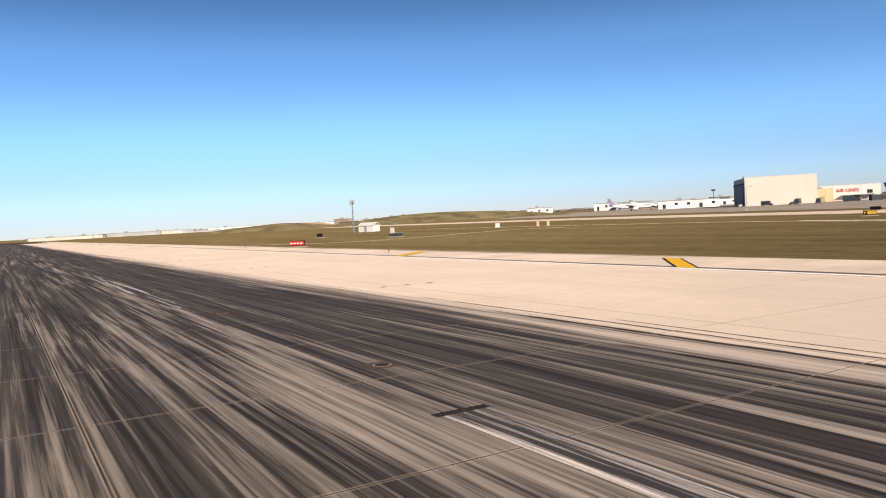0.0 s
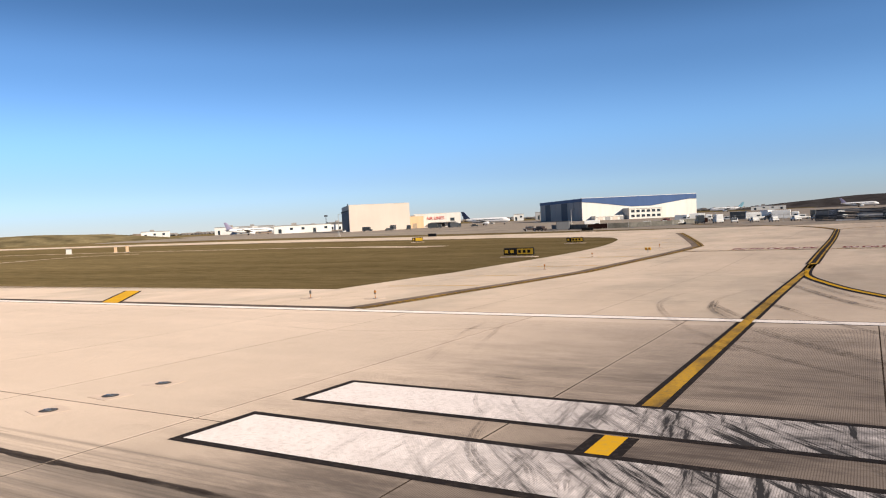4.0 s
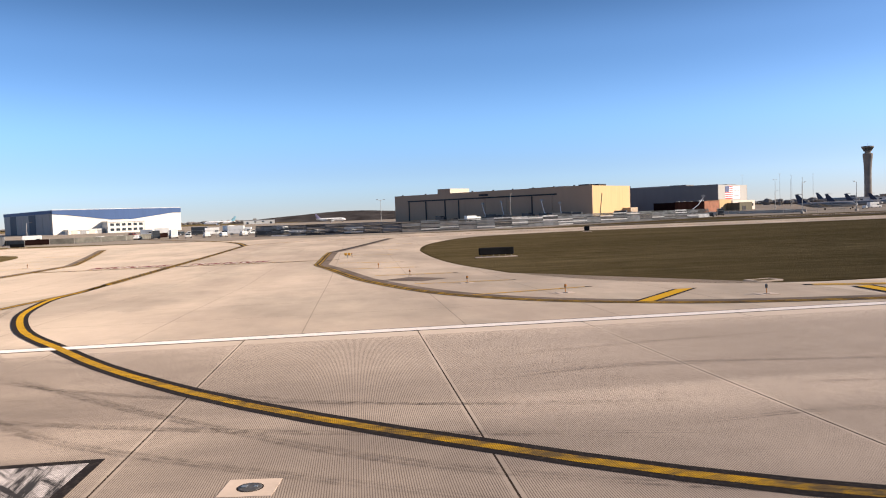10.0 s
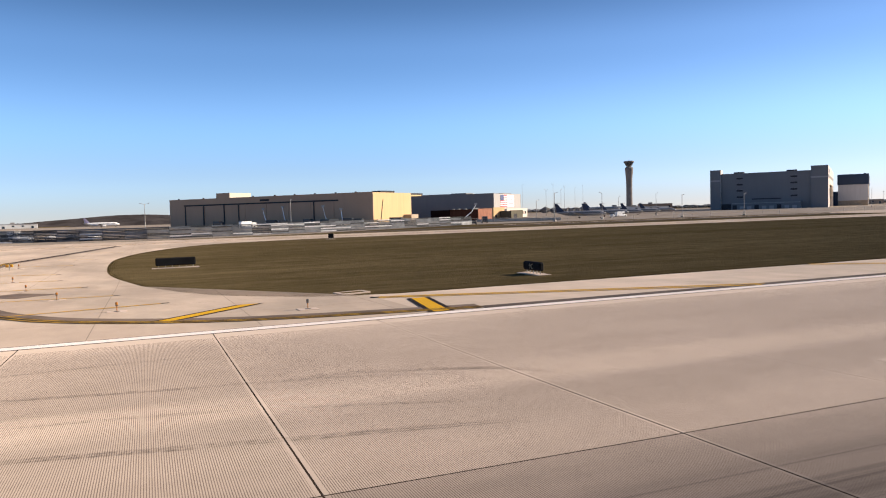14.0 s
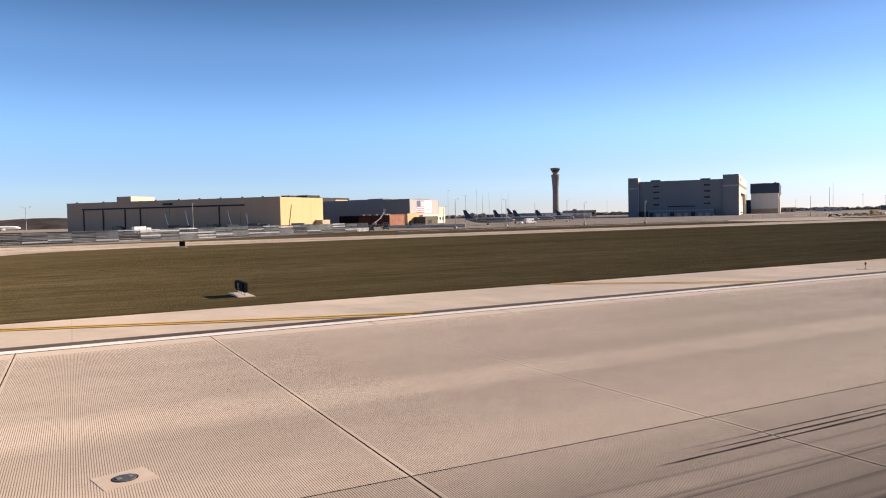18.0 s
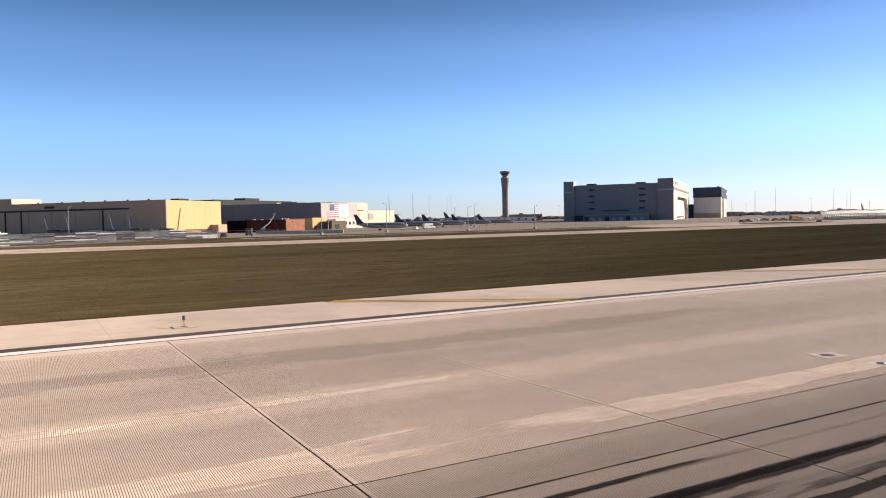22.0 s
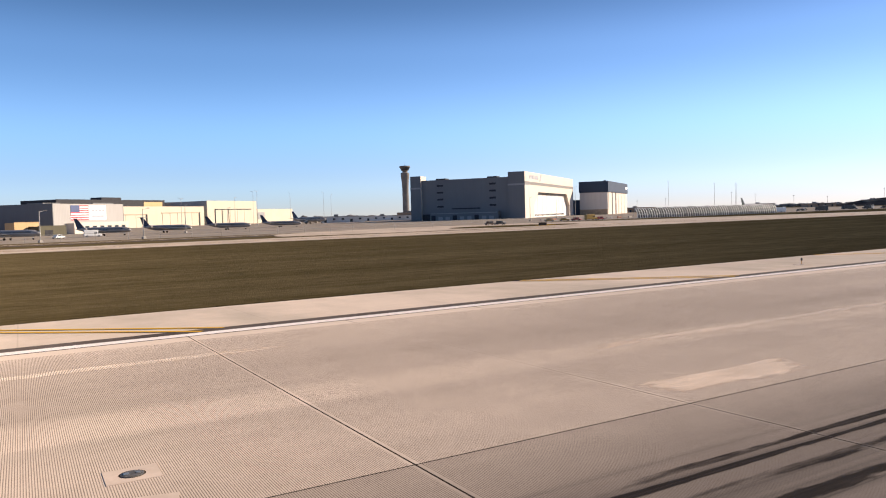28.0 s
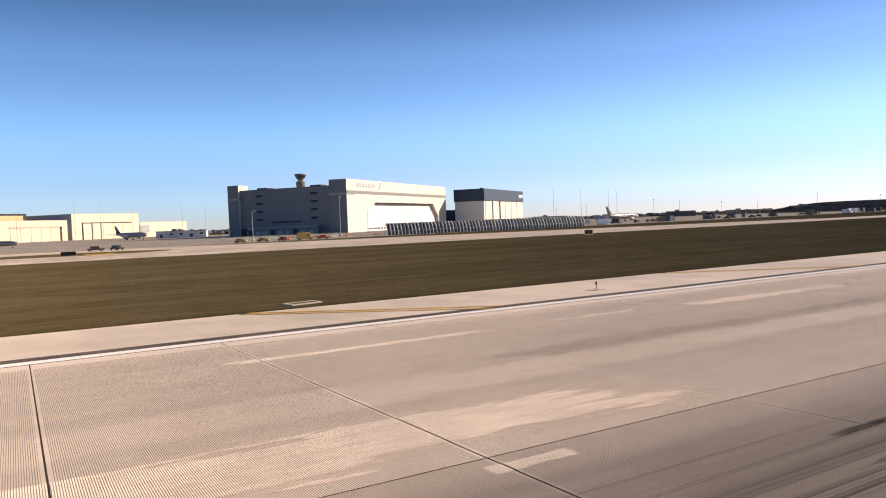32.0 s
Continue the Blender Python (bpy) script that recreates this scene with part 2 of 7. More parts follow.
    north = M("MULTIPLY", ramp(drift, 0.4, 2.4), ramp(M("ADD", Y, M("MULTIPLY", edge, 3.2)), 11.2, 7.6))
    south = M("MULTIPLY", ramp(drift, -1.2, -3.0), ramp(Y, -12.0, -9.0))
    load = M("ADD", M("MULTIPLY", north, 0.30), M("MULTIPLY", south, 0.13))
    load = M("ADD", load, M("ADD", ramp(X, -8.0, -40.0, 0.0, 0.16), ramp(Y, 6.0, 3.0, 0.0, 0.10)))
    sum_ = M("ADD", M("ADD", M("MULTIPLY", wide, 0.46), M("MULTIPLY", stroke, 0.50)), M("ADD", M("MULTIPLY", hair, 0.24), M("MULTIPLY", patchy, 0.18)))
    full = ramp(M("ADD", sum_, load), 0.20, 1.0)
    full = M("MULTIPLY", full, M("ADD", M("MULTIPLY", M("ADD", M("MULTIPLY", hair, 0.5), M("MULTIPLY", stroke, 0.5)), 0.26), 0.78))
    near = M("MULTIPLY", ramp(M("ADD", Y, M("MULTIPLY", edge, 3.2)), 12.3, 9.3), ramp(Y, -12.0, -9.5))
    dense = ramp(M("ADD", X, M("SUBTRACT", M("MULTIPLY", stroke, -9.0), M("MULTIPLY", wide, 4.0))), 2.0, -10.0)
    there = M("MULTIPLY", near, dense)
    c = mix(nodes, links, M("MULTIPLY", there, M("ADD", M("MULTIPLY", north, 0.12), 0.68)), c, (0.235, 0.205, 0.18))
    # single wheel tracks further on
    tracks = M("MULTIPLY", streaky((0.012, 0.85), 4, 0.50, 0.60, 0.55), ramp(Y, 9.8, 8.4))
    sway = M("ADD", Y, M("MULTIPLY", M("SUBTRACT", streaky((0.012, 0.05), 2, 0.0, 1.0), 0.5), 0.8))
    for at, half, most in ((10.15, 0.13, 0.45), (9.45, 0.20, 0.65), (8.75, 0.17, 0.6), (8.05, 0.32, 0.8), (7.2, 0.4, 0.8)):
        line = M("MULTIPLY", M("SUBTRACT", half, M("ABSOLUTE", M("SUBTRACT", sway, at))), 8.0, True)
        run = streaky((0.022, at), 4, 0.46, 0.58, 0.6)
        tracks = M("MAXIMUM", tracks, M("MULTIPLY", M("MULTIPLY", line, run), most))
    tracks = M("MULTIPLY", tracks, M("ADD", M("MULTIPLY", hair, 0.4), 0.55))
    rub = M("ADD", M("MULTIPLY", full, there), M("MULTIPLY", tracks, M("SUBTRACT", 1.0, dense)), True)
    # joints stay paler on their ungrooved margins
    margin = M("MULTIPLY", M("LESS_THAN", jd, 0.060), 0.20)
    seam = M("MULTIPLY", M("LESS_THAN", M("ABSOLUTE", M("ADD", Y, 6.096)), 0.05), 0.30)
    rub = M("MULTIPLY", rub, M("SUBTRACT", 1.0, M("MAXIMUM", margin, seam)))
    c = mix(nodes, links, M("MULTIPLY", rub, 0.985), c, (0.0165, 0.015, 0.0158))
    links.new(c, b.inputs["Base Color"])
    bump(nodes, links, b, grain, 0.12, 0.004)
    return m


def apron_concrete(name, light, dark, joint=6.1, lines=0.5, worn=0.0):
    m, nodes, links, b = shader(name, 0.86, 0.0, 0.03)
    M = lambda op, a, b=None, c=False: math_node(nodes, links, op, a, b, c)
    pos = mapped(nodes, links)
    broad = noise_fac(nodes, links, pos, 0.07, 5, 0.3, 0.7)
    grain = noise_fac(nodes, links, pos, 22.0, 3, 0.3, 0.7)
    c = mix(nodes, links, broad, dark, light)
    mottle = noise_fac(nodes, links, pos, 0.8, 6, 0.34, 0.66, 0.68)
    c = mix(nodes, links, M("MULTIPLY", mottle, 0.18), c, tuple(x * 0.6 for x in dark))
    blot = noise_fac(nodes, links, mapped(nodes, links, (0.35, 0.09, 1)), 1.0, 4, 0.5, 0.68)
    c = mix(nodes, links, M("MULTIPLY", blot, 0.3), c, tuple(x * 0.72 for x in dark))
    # broad grey water stains with definite edges
    stain = noise_fac(nodes, links, mapped(nodes, links, (0.10, 0.055, 1), turn=-14.0), 1.0, 6, 0.47, 0.56, 0.62)
    tint = noise_fac(nodes, links, mapped(nodes, links, (0.5, 0.3, 1)), 1.0, 5, 0.3, 0.7)
    c = mix(nodes, links, M("MULTIPLY", stain, M("ADD", M("MULTIPLY", tint, 0.26), 0.12)), c, (0.27, 0.245, 0.195))
    g = nodes.new("ShaderNodeNewGeometry")
    s = nodes.new("ShaderNodeSeparateXYZ")
    links.new(g.outputs["Position"], s.inputs[0])
    if worn:
        path = node(nodes, "ShaderNodeMapRange", **{"From Min": -5.0, "From Max": 8.0})
        links.new(s.outputs[0], path.inputs["Value"])
        rubbed = noise_fac(nodes, links, mapped(nodes, links, (0.16, 0.05, 1)), 1.0, 6, 0.32, 0.62, 0.62)
        c = mix(nodes, links, M("MULTIPLY", M("MULTIPLY", rubbed, path.outputs[0]), worn), c, (0.18, 0.138, 0.115))
    for o, shift in ((s.outputs[0], 5.2), (s.outputs[1], 0.0)):
        f = M("FRACT", M("MULTIPLY", M("ADD", o, 6100 + shift), 1 / joint))
        c = mix(nodes, links, M("MULTIPLY", M("LESS_THAN", f, 0.006), lines), c, (0.10, 0.085, 0.07))
    c = mix(nodes, links, M("MULTIPLY", grain, 0.12), c, (0.14, 0.12, 0.10))
    links.new(c, b.inputs["Base Color"])
    bump(nodes, links, b, grain, 0.1, 0.004)
    return m


def paint(name, colour, wear=0.25, under=(0.33, 0.28, 0.23), rubber=0.0, rough=0.6, grooved=False, reach=(3.0, 16.0, 0.3, 1.2), along=(0.45, 1.3, 0.44, 0.58), turn=0.0):
    """Worn marking paint on concrete."""
    m, nodes, links, b = shader(name, max(rough, 0.8), 0.0, 0.03)
    M = lambda op, a, b=None, c=False: math_node(nodes, links, op, a, b, c)
    pos = mapped(nodes, links)
    chips = noise_fac(nodes, links, pos, 9.0, 6, 0.5, 0.62, 0.7)
    broad = noise_fac(nodes, links, pos, 0.8, 4, 0.3, 0.7)
    c = mix(nodes, links, M("MULTIPLY", broad, 0.3), colour, tuple(x * 0.72 for x in colour))
    c = mix(nodes, links, M("MULTIPLY", chips, wear), c, under)
    if grooved:
        g = nodes.new("ShaderNodeNewGeometry")
        s = nodes.new("ShaderNodeSeparateXYZ")
        links.new(g.outputs["Position"], s.inputs[0])
        gr = M("LESS_THAN", M("FRACT", M("MULTIPLY", s.outputs[0], 1 / 0.0381)), 0.38)
        cut = node(nodes, "ShaderNodeMapRange", **{"From Min": -2.0, "From Max": 14.0, "To Min": 0.14, "To Max": 0.58})
        links.new(s.outputs[0], cut.inputs["Value"])
        c = mix(nodes, links, M("MULTIPLY", gr, cut.outputs[0]), c, tuple(x * 0.25 for x in colour))
    if rubber:
        skid = noise_fac(nodes, links, mapped(nodes, links, (along[0], along[1], 1), turn=turn), 1.0, 6, along[2], along[3], 0.7)
        if turn:
            other = noise_fac(nodes, links, mapped(nodes, links, (along[0] * 0.8, along[1] * 0.7, 1), turn=turn + 35), 1.0, 6, along[2] + 0.02, along[3] + 0.02, 0.7)
            blur = noise_fac(nodes, links, mapped(nodes, links, (0.35, 0.5, 1)), 1.0, 5, 0.40, 0.66, 0.7)
            skid = M("MAXIMUM", M("MAXIMUM", skid, other), M("MULTIPLY", blur, 0.75))
        east = nodes.new("ShaderNodeNewGeometry")
        s = nodes.new("ShaderNodeSeparateXYZ")
        links.new(east.outputs["Position"], s.inputs[0])
        r = node(nodes, "ShaderNodeMapRange", **{"From Min": reach[0], "From Max": reach[1], "To Min": reach[2], "To Max": reach[3]})
        links.new(s.outputs[0], r.inputs["Value"])
        c = mix(nodes, links, M("MULTIPLY", M("MULTIPLY", skid, r.outputs[0]), rubber, True), c, (0.04, 0.037, 0.037))
    links.new(c, b.inputs["Base Color"])
    return m


def grass_material():
    """Mown winter grass: straw streaks, dark hollows and fine blades."""
    m, nodes, links, b = shader("dry_grass", 0.95, 0.0, 0.0)
    M = lambda op, a, b=None, c=False: math_node(nodes, links, op, a, b, c)
    pos = mapped(nodes, links)
    a = noise_fac(nodes, links, mapped(nodes, links, (0.012, 0.09, 1)), 1.0, 6, 0.36, 0.64, 0.6)
    d = noise_fac(nodes, links, mapped(nodes, links, (0.25, 0.7, 1)), 1.0, 6, 0.34, 0.66, 0.7)
    e = noise_fac(nodes, links, mapped(nodes, links, (3.0, 7.0, 1)), 1.0, 5, 0.34, 0.66, 0.7)
    c = mix(nodes, links, a, (0.130, 0.095, 0.046), (0.205, 0.153, 0.080))
    c = mix(nodes, links, M("MULTIPLY", d, 0.62), c, (0.050, 0.039, 0.017))
    pale = noise_fac(nodes, links, mapped(nodes, links, (0.03, 0.42, 1)), 1.0, 6, 0.55, 0.71, 0.66)
    c = mix(nodes, links, M("MULTIPLY", pale, 0.60), c, (0.21, 0.155, 0.080))
    tuft = noise_fac(nodes, links, mapped(nodes, links, (0.8, 2.2, 1)), 1.0, 5, 0.58, 0.72, 0.7)
    c = mix(nodes, links, M("MULTIPLY", tuft, 0.55), c, (0.215, 0.165, 0.092))
    c = mix(nodes, links, M("MULTIPLY", e, 0.50), c, (0.048, 0.038, 0.017))
    links.new(c, b.inputs["Base Color"])
    bump(nodes, links, b, e, 0.7, 0.06)
    return m


RUNWAY = runway_concrete()
TAXI = apron_concrete("taxiway_concrete", (0.67, 0.53, 0.41), (0.55, 0.435, 0.335), worn=0.34)
APRON = apron_concrete("apron_concrete", (0.36, 0.295, 0.235), (0.20, 0.165, 0.135), 12.0)
SHOULDER = apron_concrete("shoulder_concrete", (0.71, 0.565, 0.445), (0.60, 0.475, 0.37), 9.1, lines=0.15)
SEAL = plain("joint_seal", (0.050, 0.036, 0.028), 0.95, spread=0.3, spec=0.0)
ASPHALT = plain("grey_asphalt", (0.17, 0.125, 0.096), 0.9, spec=0.1, spread=0.35, scale=0.3, fine=25)
DARK_SEAL = plain("dark_sealed_asphalt", (0.105, 0.080, 0.064), 0.9, spec=0.1, spread=0.35, scale=0.3, fine=25)
GRASS = grass_material()
BARE_EARTH = plain("bare_earth", (0.20, 0.145, 0.095), 0.95, spread=0.4, scale=0.3, fine=3.0, spec=0.0)
WHITE = paint("white_paint", (0.82, 0.73, 0.67), 0.4, rough=0.8)
BAR_WHITE = paint("white_bar_paint", (0.84, 0.75, 0.71), 0.3, grooved=True, rough=0.8, rubber=0.22, reach=(-20.0, -10.0, 1.0, 1.0), along=(0.05, 5.5, 0.50, 0.62))
BAR_RUBBED = paint("rubbed_white_bar_paint", (0.82, 0.73, 0.69), 0.3, rubber=0.9, grooved=True, rough=0.8, reach=(3.5, 8.5, 0.10, 1.5), along=(0.40, 4.2, 0.42, 0.64), turn=48.0)
DASH_RUBBED = paint("rubber_darkened_dash_paint", (0.60, 0.52, 0.47), 0.4, rubber=1.0, rough=0.85, reach=(-90.0, -80.0, 1.25, 1.25), along=(0.05, 3.2, 0.36, 0.54))
BLACK = paint("black_paint", (0.021, 0.017, 0.016), 0.22, under=(0.1, 0.08, 0.065))
YELLOW = paint("yellow_paint", (0.62, 0.34, 0.018), 0.3, under=(0.30, 0.22, 0.09))
YELLOW_DULL = paint("tyre_dulled_yellow_paint", (0.47, 0.265, 0.032), 0.5, under=(0.24, 0.17, 0.08), rubber=0.85, reach=(-20.0, -10.0, 0.8, 0.8), along=(1.2, 0.35, 0.40, 0.64))
YELLOW_WORN = paint("rubbed_yellow_paint", (0.58, 0.315, 0.016), 0.25, under=(0.26, 0.18, 0.07), rubber=0.55, grooved=True, reach=(10.0, 30.0, 0.1, 1.5), along=(1.3, 2.6, 0.36, 0.60))
RED = paint("red_paint", (0.16, 0.03, 0.028), 0.35)


def film_material(name, colour, most, edge=0.35, grooved=False):
    """A thin film on the concrete that breaks up at its ends and sides."""
    m, nodes, links, b = shader(name, 0.9, 0.0, 0.02)
    M = lambda op, a, b=None, c=False: math_node(nodes, links, op, a, b, c)
    t = nodes.new("ShaderNodeTexCoord")
    s = nodes.new("ShaderNodeSeparateXYZ")
    links.new(t.outputs["Generated"], s.inputs[0])
    wob = noise_fac(nodes, links, mapped(nodes, links, (0.30, 2.0, 1)), 1.0, 5, 0.3, 0.7, 0.65)
    keep = None
    for o, soft in ((s.outputs[0], 0.30), (s.outputs[1], edge)):
        d = M("SUBTRACT", 1.0, M("ABSOLUTE", M("SUBTRACT", M("MULTIPLY", o, 2.0), 1.0)))
        k = M("MULTIPLY", M("SUBTRACT", d, M("MULTIPLY", wob, soft)), 7.0, True)
        keep = k if keep is None else M("MULTIPLY", keep, k)
    fine = noise_fac(nodes, links, mapped(nodes, links, (0.6, 5.0, 1)), 1.0, 5, 0.2, 0.6, 0.7)
    a = M("MULTIPLY", keep, M("MULTIPLY", M("ADD", M("MULTIPLY", fine, 0.4), 0.6), most), True)
    if grooved:
        g = nodes.new("ShaderNodeNewGeometry")
        gx = nodes.new("ShaderNodeSeparateXYZ")
        links.new(g.outputs["Position"], gx.inputs[0])
        gr = M("LESS_THAN", M("FRACT", M("MULTIPLY", gx.outputs[0], 1 / 0.0381)), 0.38)
        a = M("MULTIPLY", a, M("SUBTRACT", 1.0, M("MULTIPLY", gr, 0.75)))
    px = nodes.new("ShaderNodeSeparateXYZ")
    links.new(nodes.new("ShaderNodeNewGeometry").outputs["Position"], px.inputs[0])
    jx = M("FRACT", M("MULTIPLY", M("ADD", px.outputs[0], 6096 - 53.89), 1 / 6.096))
    a = M("MULTIPLY", a, M("GREATER_THAN", M("SUBTRACT", 0.5, M("ABSOLUTE", M("SUBTRACT", jx, 0.5))), 0.0034))
    links.new(a, b.inputs["Alpha"])
    tone = noise_fac(nodes, links, mapped(nodes, links), 1.2, 4, 0.3, 0.7)
    links.new(mix(nodes, links, tone, tuple(x * 0.8 for x in colour), colour), b.inputs["Base Color"])
    return m


def scuff_material(name, most, low, high):
    """Thin broken rubber film that lets the concrete show."""
    m, nodes, links, b = shader(name, 0.9, 0.0, 0.02)
    b.inputs["Base Color"].default_value = (0.05, 0.043, 0.04, 1)
    f = noise_fac(nodes, links, mapped(nodes, links), 5.0, 6, low, high, 0.75)
    g = noise_fac(nodes, links, mapped(nodes, links), 0.25, 3, 0.25, 0.55)
    links.new(math_node(nodes, links, "MULTIPLY", math_node(nodes, links, "MULTIPLY", f, g), most), b.inputs["Alpha"])
    return m


SCUFF = scuff_material("tyre_scuff", 0.46, 0.38, 0.66)
SCUFF_DARK = scuff_material("heavy_tyre_scuff", 0.74, 0.34, 0.64)

SCRUBBED = film_material("scrubbed_concrete", (0.90, 0.73, 0.575), 1.0, 0.6, True)
RUBBER = film_material("tyre_rubber", (0.030, 0.024, 0.023), 0.84, 0.8)
STAIN = film_material("grey_stain", (0.22, 0.18, 0.15), 0.17, 0.9)

# ---------------------------------------------------------------- helpers
TILT = 1.02
FALL = math.tan(radians(TILT))


def smooth(a, b, v):
    k = min(1.0, max(0.0, (v - a) / (b - a)))
    return k * k * (3 - 2 * k)


def G(x, y):
    """Height of the ground: the runway's cross fall, level grass and aprons."""
    z = -FALL * max(y, -60.0) if y < 40 else -FALL * 40 - (min(y, 60.0) - 40) * 0.024
    return z + 0.5 * smooth(-60, -240, x) * smooth(48, 90, y)


def link(name, bm, material, parent=None, label="", smooth_faces=False):
    me = bpy.data.meshes.new(name)
    bm.to_mesh(me)
    bm.free()
    for m in material if isinstance(material, (list, tuple)) else [material]:
        me.materials.append(m)
    if smooth_faces:
        for p in me.polygons:
            p.use_smooth = True
    ob = new(name, me)
    if parent:
        ob.parent = parent
    return tagged(ob, label) if label else ob


def part(name, bm, material, parent, label="", smooth_faces=False):
    return link(name, bm, material, parent, label, smooth_faces)


def thing(name, place, turn=0.0, label="", category="", group="", kind=""):
    ob = new(name)
    ob.matrix_world = pose(*place, 0, 0, turn)
    return tagged(ob, label, category, group, kind)


def box(bm, x0, x1, y0, y1, z0, z1, bevel=0.0, m=None):
    vs = [bm.verts.new((x, y, z)) for x in (x0, x1) for y in (y0, y1) for z in (z0, z1)]
    a = [vs[i] for i in range(8)]
    fs = [bm.faces.new([a[i] for i in q]) for q in ((0, 1, 3, 2), (4, 6, 7, 5), (0, 4, 5, 1), (2, 3, 7, 6), (0, 2, 6, 4), (1, 5, 7, 3))]
    if bevel:
        es = list({e for f in fs for e in f.edges})
        r = bmesh.ops.bevel(bm, geom=es, offset=bevel, segments=1, affect="EDGES")
        vs = list({v for f in r["faces"] for v in f.verts} | {v for v in vs if v.is_valid})
    if m is not None:
        bmesh.ops.transform(bm, matrix=m, verts=[v for v in vs if v.is_valid])
    return vs


def boxed(*args, **kw):
    bm = bmesh.new()
    box(bm, *args, **kw)
    return bm


def rod(bm, p, q, r0, r1=None, sides=8, caps=True):
    p, q = Vector(p), Vector(q)
    r1 = r0 if r1 is None else r1
    turn = (q - p).to_track_quat("Z", "Y").to_matrix()
    rings = []
    for c, r in ((p, r0), (q, r1)):
        rings.append([bm.verts.new(c + turn @ Vector((r * math.cos(a), r * math.sin(a), 0))) for a in (2 * math.pi * i / sides for i in range(sides))])
    for i in range(sides):
        j = (i + 1) % sides
        bm.faces.new((rings[0][i], rings[0][j], rings[1][j], rings[1][i]))
    if caps:
        bm.faces.new(rings[0][::-1])
        bm.faces.new(rings[1])
    return bm


def lathe(bm, profile, sides=16, at=(0, 0, 0)):
    """Turn (radius, height) pairs about the upright axis."""
    rings = []
    for r, z in profile:
        rings.append([bm.verts.new((at[0] + r * math.cos(a), at[1] + r * math.sin(a), at[2] + z)) for a in (2 * math.pi * i / sides for i in range(sides))])
    for lo, hi in zip(rings[:-1], rings[1:]):
        for i in range(sides):
            j = (i + 1) % sides
            bm.faces.new((lo[i], lo[j], hi[j], hi[i]))
    bm.faces.new(rings[0][::-1])
    bm.faces.new(rings[-1])
    return bm


def rounded(points, radius_steps=6):
    """Chaikin's corner cutting for an outline."""
    for _ in range(2):
        out = []
        for a, b in zip(points, points[1:] + points[:1]):
            out += [(0.75 * a[0] + 0.25 * b[0], 0.75 * a[1] + 0.25 * b[1]), (0.25 * a[0] + 0.75 * b[0], 0.25 * a[1] + 0.75 * b[1])]
        points = out
    return points


def draped(outline, lift, xs=(), ys=(-6, 10, 25, 40, 45, 50, 55, 60, 69, 78, 90), thick=0.0):
    """A polygon in plan laid over the ground."""
    bm = bmesh.new()
    f = bm.faces.new([bm.verts.new((x, y, 0)) for x, y in outline])
    if f.normal.z < 0 or f.calc_area() and sum(a[0] * b[1] - b[0] * a[1] for a, b in zip(outline, outline[1:] + outline[:1])) < 0:
        f.normal_flip()
    bmesh.ops.triangulate(bm, faces=bm.faces[:])
    for axis, cuts in ((Vector((1, 0, 0)), xs), (Vector((0, 1, 0)), ys)):
        for c in cuts:
            bmesh.ops.bisect_plane(bm, geom=bm.verts[:] + bm.edges[:] + bm.faces[:], plane_co=axis * c, plane_no=axis)
    for v in bm.verts:
        v.co.z = G(v.co.x, v.co.y) + lift
    bmesh.ops.recalc_face_normals(bm, faces=bm.faces[:])
    if thick:
        low = min(bm.verts, key=lambda v: v.co.z).co.z
    if bm.faces and sum(f.normal.z * f.calc_area() for f in bm.faces) < 0:
        bmesh.ops.reverse_faces(bm, faces=bm.faces[:])
    return bm


def ribbon(line, width, lift, closed=False, shift=0.0):
    """A painted line along points in plan."""
    bm = bmesh.new()
    pts = [Vector(p) for p in line]
    left, right = [], []
    for i, p in enumerate(pts):
        a = pts[max(0, i - 1)] if not closed else pts[i - 1]
        b = pts[min(len(pts) - 1, i + 1)] if not closed else pts[(i + 1) % len(pts)]
        d = (b - a).normalized()
        n = Vector((-d.y, d.x))
        for side, s in ((left, 0.5), (right, -0.5)):
            q = p + n * (shift + s * width)
            side.append(bm.verts.new((q.x, q.y, G(q.x, q.y) + lift)))
    k = len(pts)
    for i in range(k if closed else k - 1):
        j = (i + 1) % k
        bm.faces.new((right[i], right[j], left[j], left[i]))
    return bm


def spline(points, step=1.5):
    """Smooth points along a Catmull-Rom curve."""
    pts = [Vector(p) for p in points]
    pts = [2 * pts[0] - pts[1]] + pts + [2 * pts[-1] - pts[-2]]
    out = []
    for a, b, c, d in zip(pts, pts[1:], pts[2:], pts[3:]):
        n = max(2, int((c - b).length / step))
        for i in range(n):
            t = i / n
            out.append(0.5 * (2 * b + (c - a) * t + (2 * a - 5 * b + 4 * c - d) * t * t + (3 * b - a - 3 * c + d) * t ** 3))
    return out + [pts[-2]]


def straight(a, b, step=8.0):
    a, b = Vector(a), Vector(b)
    n = max(1, int((b - a).length / step))
    return [a.lerp(b, i / n) for i in range(n + 1)]


def structure(name, bm, material, label, category):
    return tagged(link(name, bm, material), label, category, kind="structure")

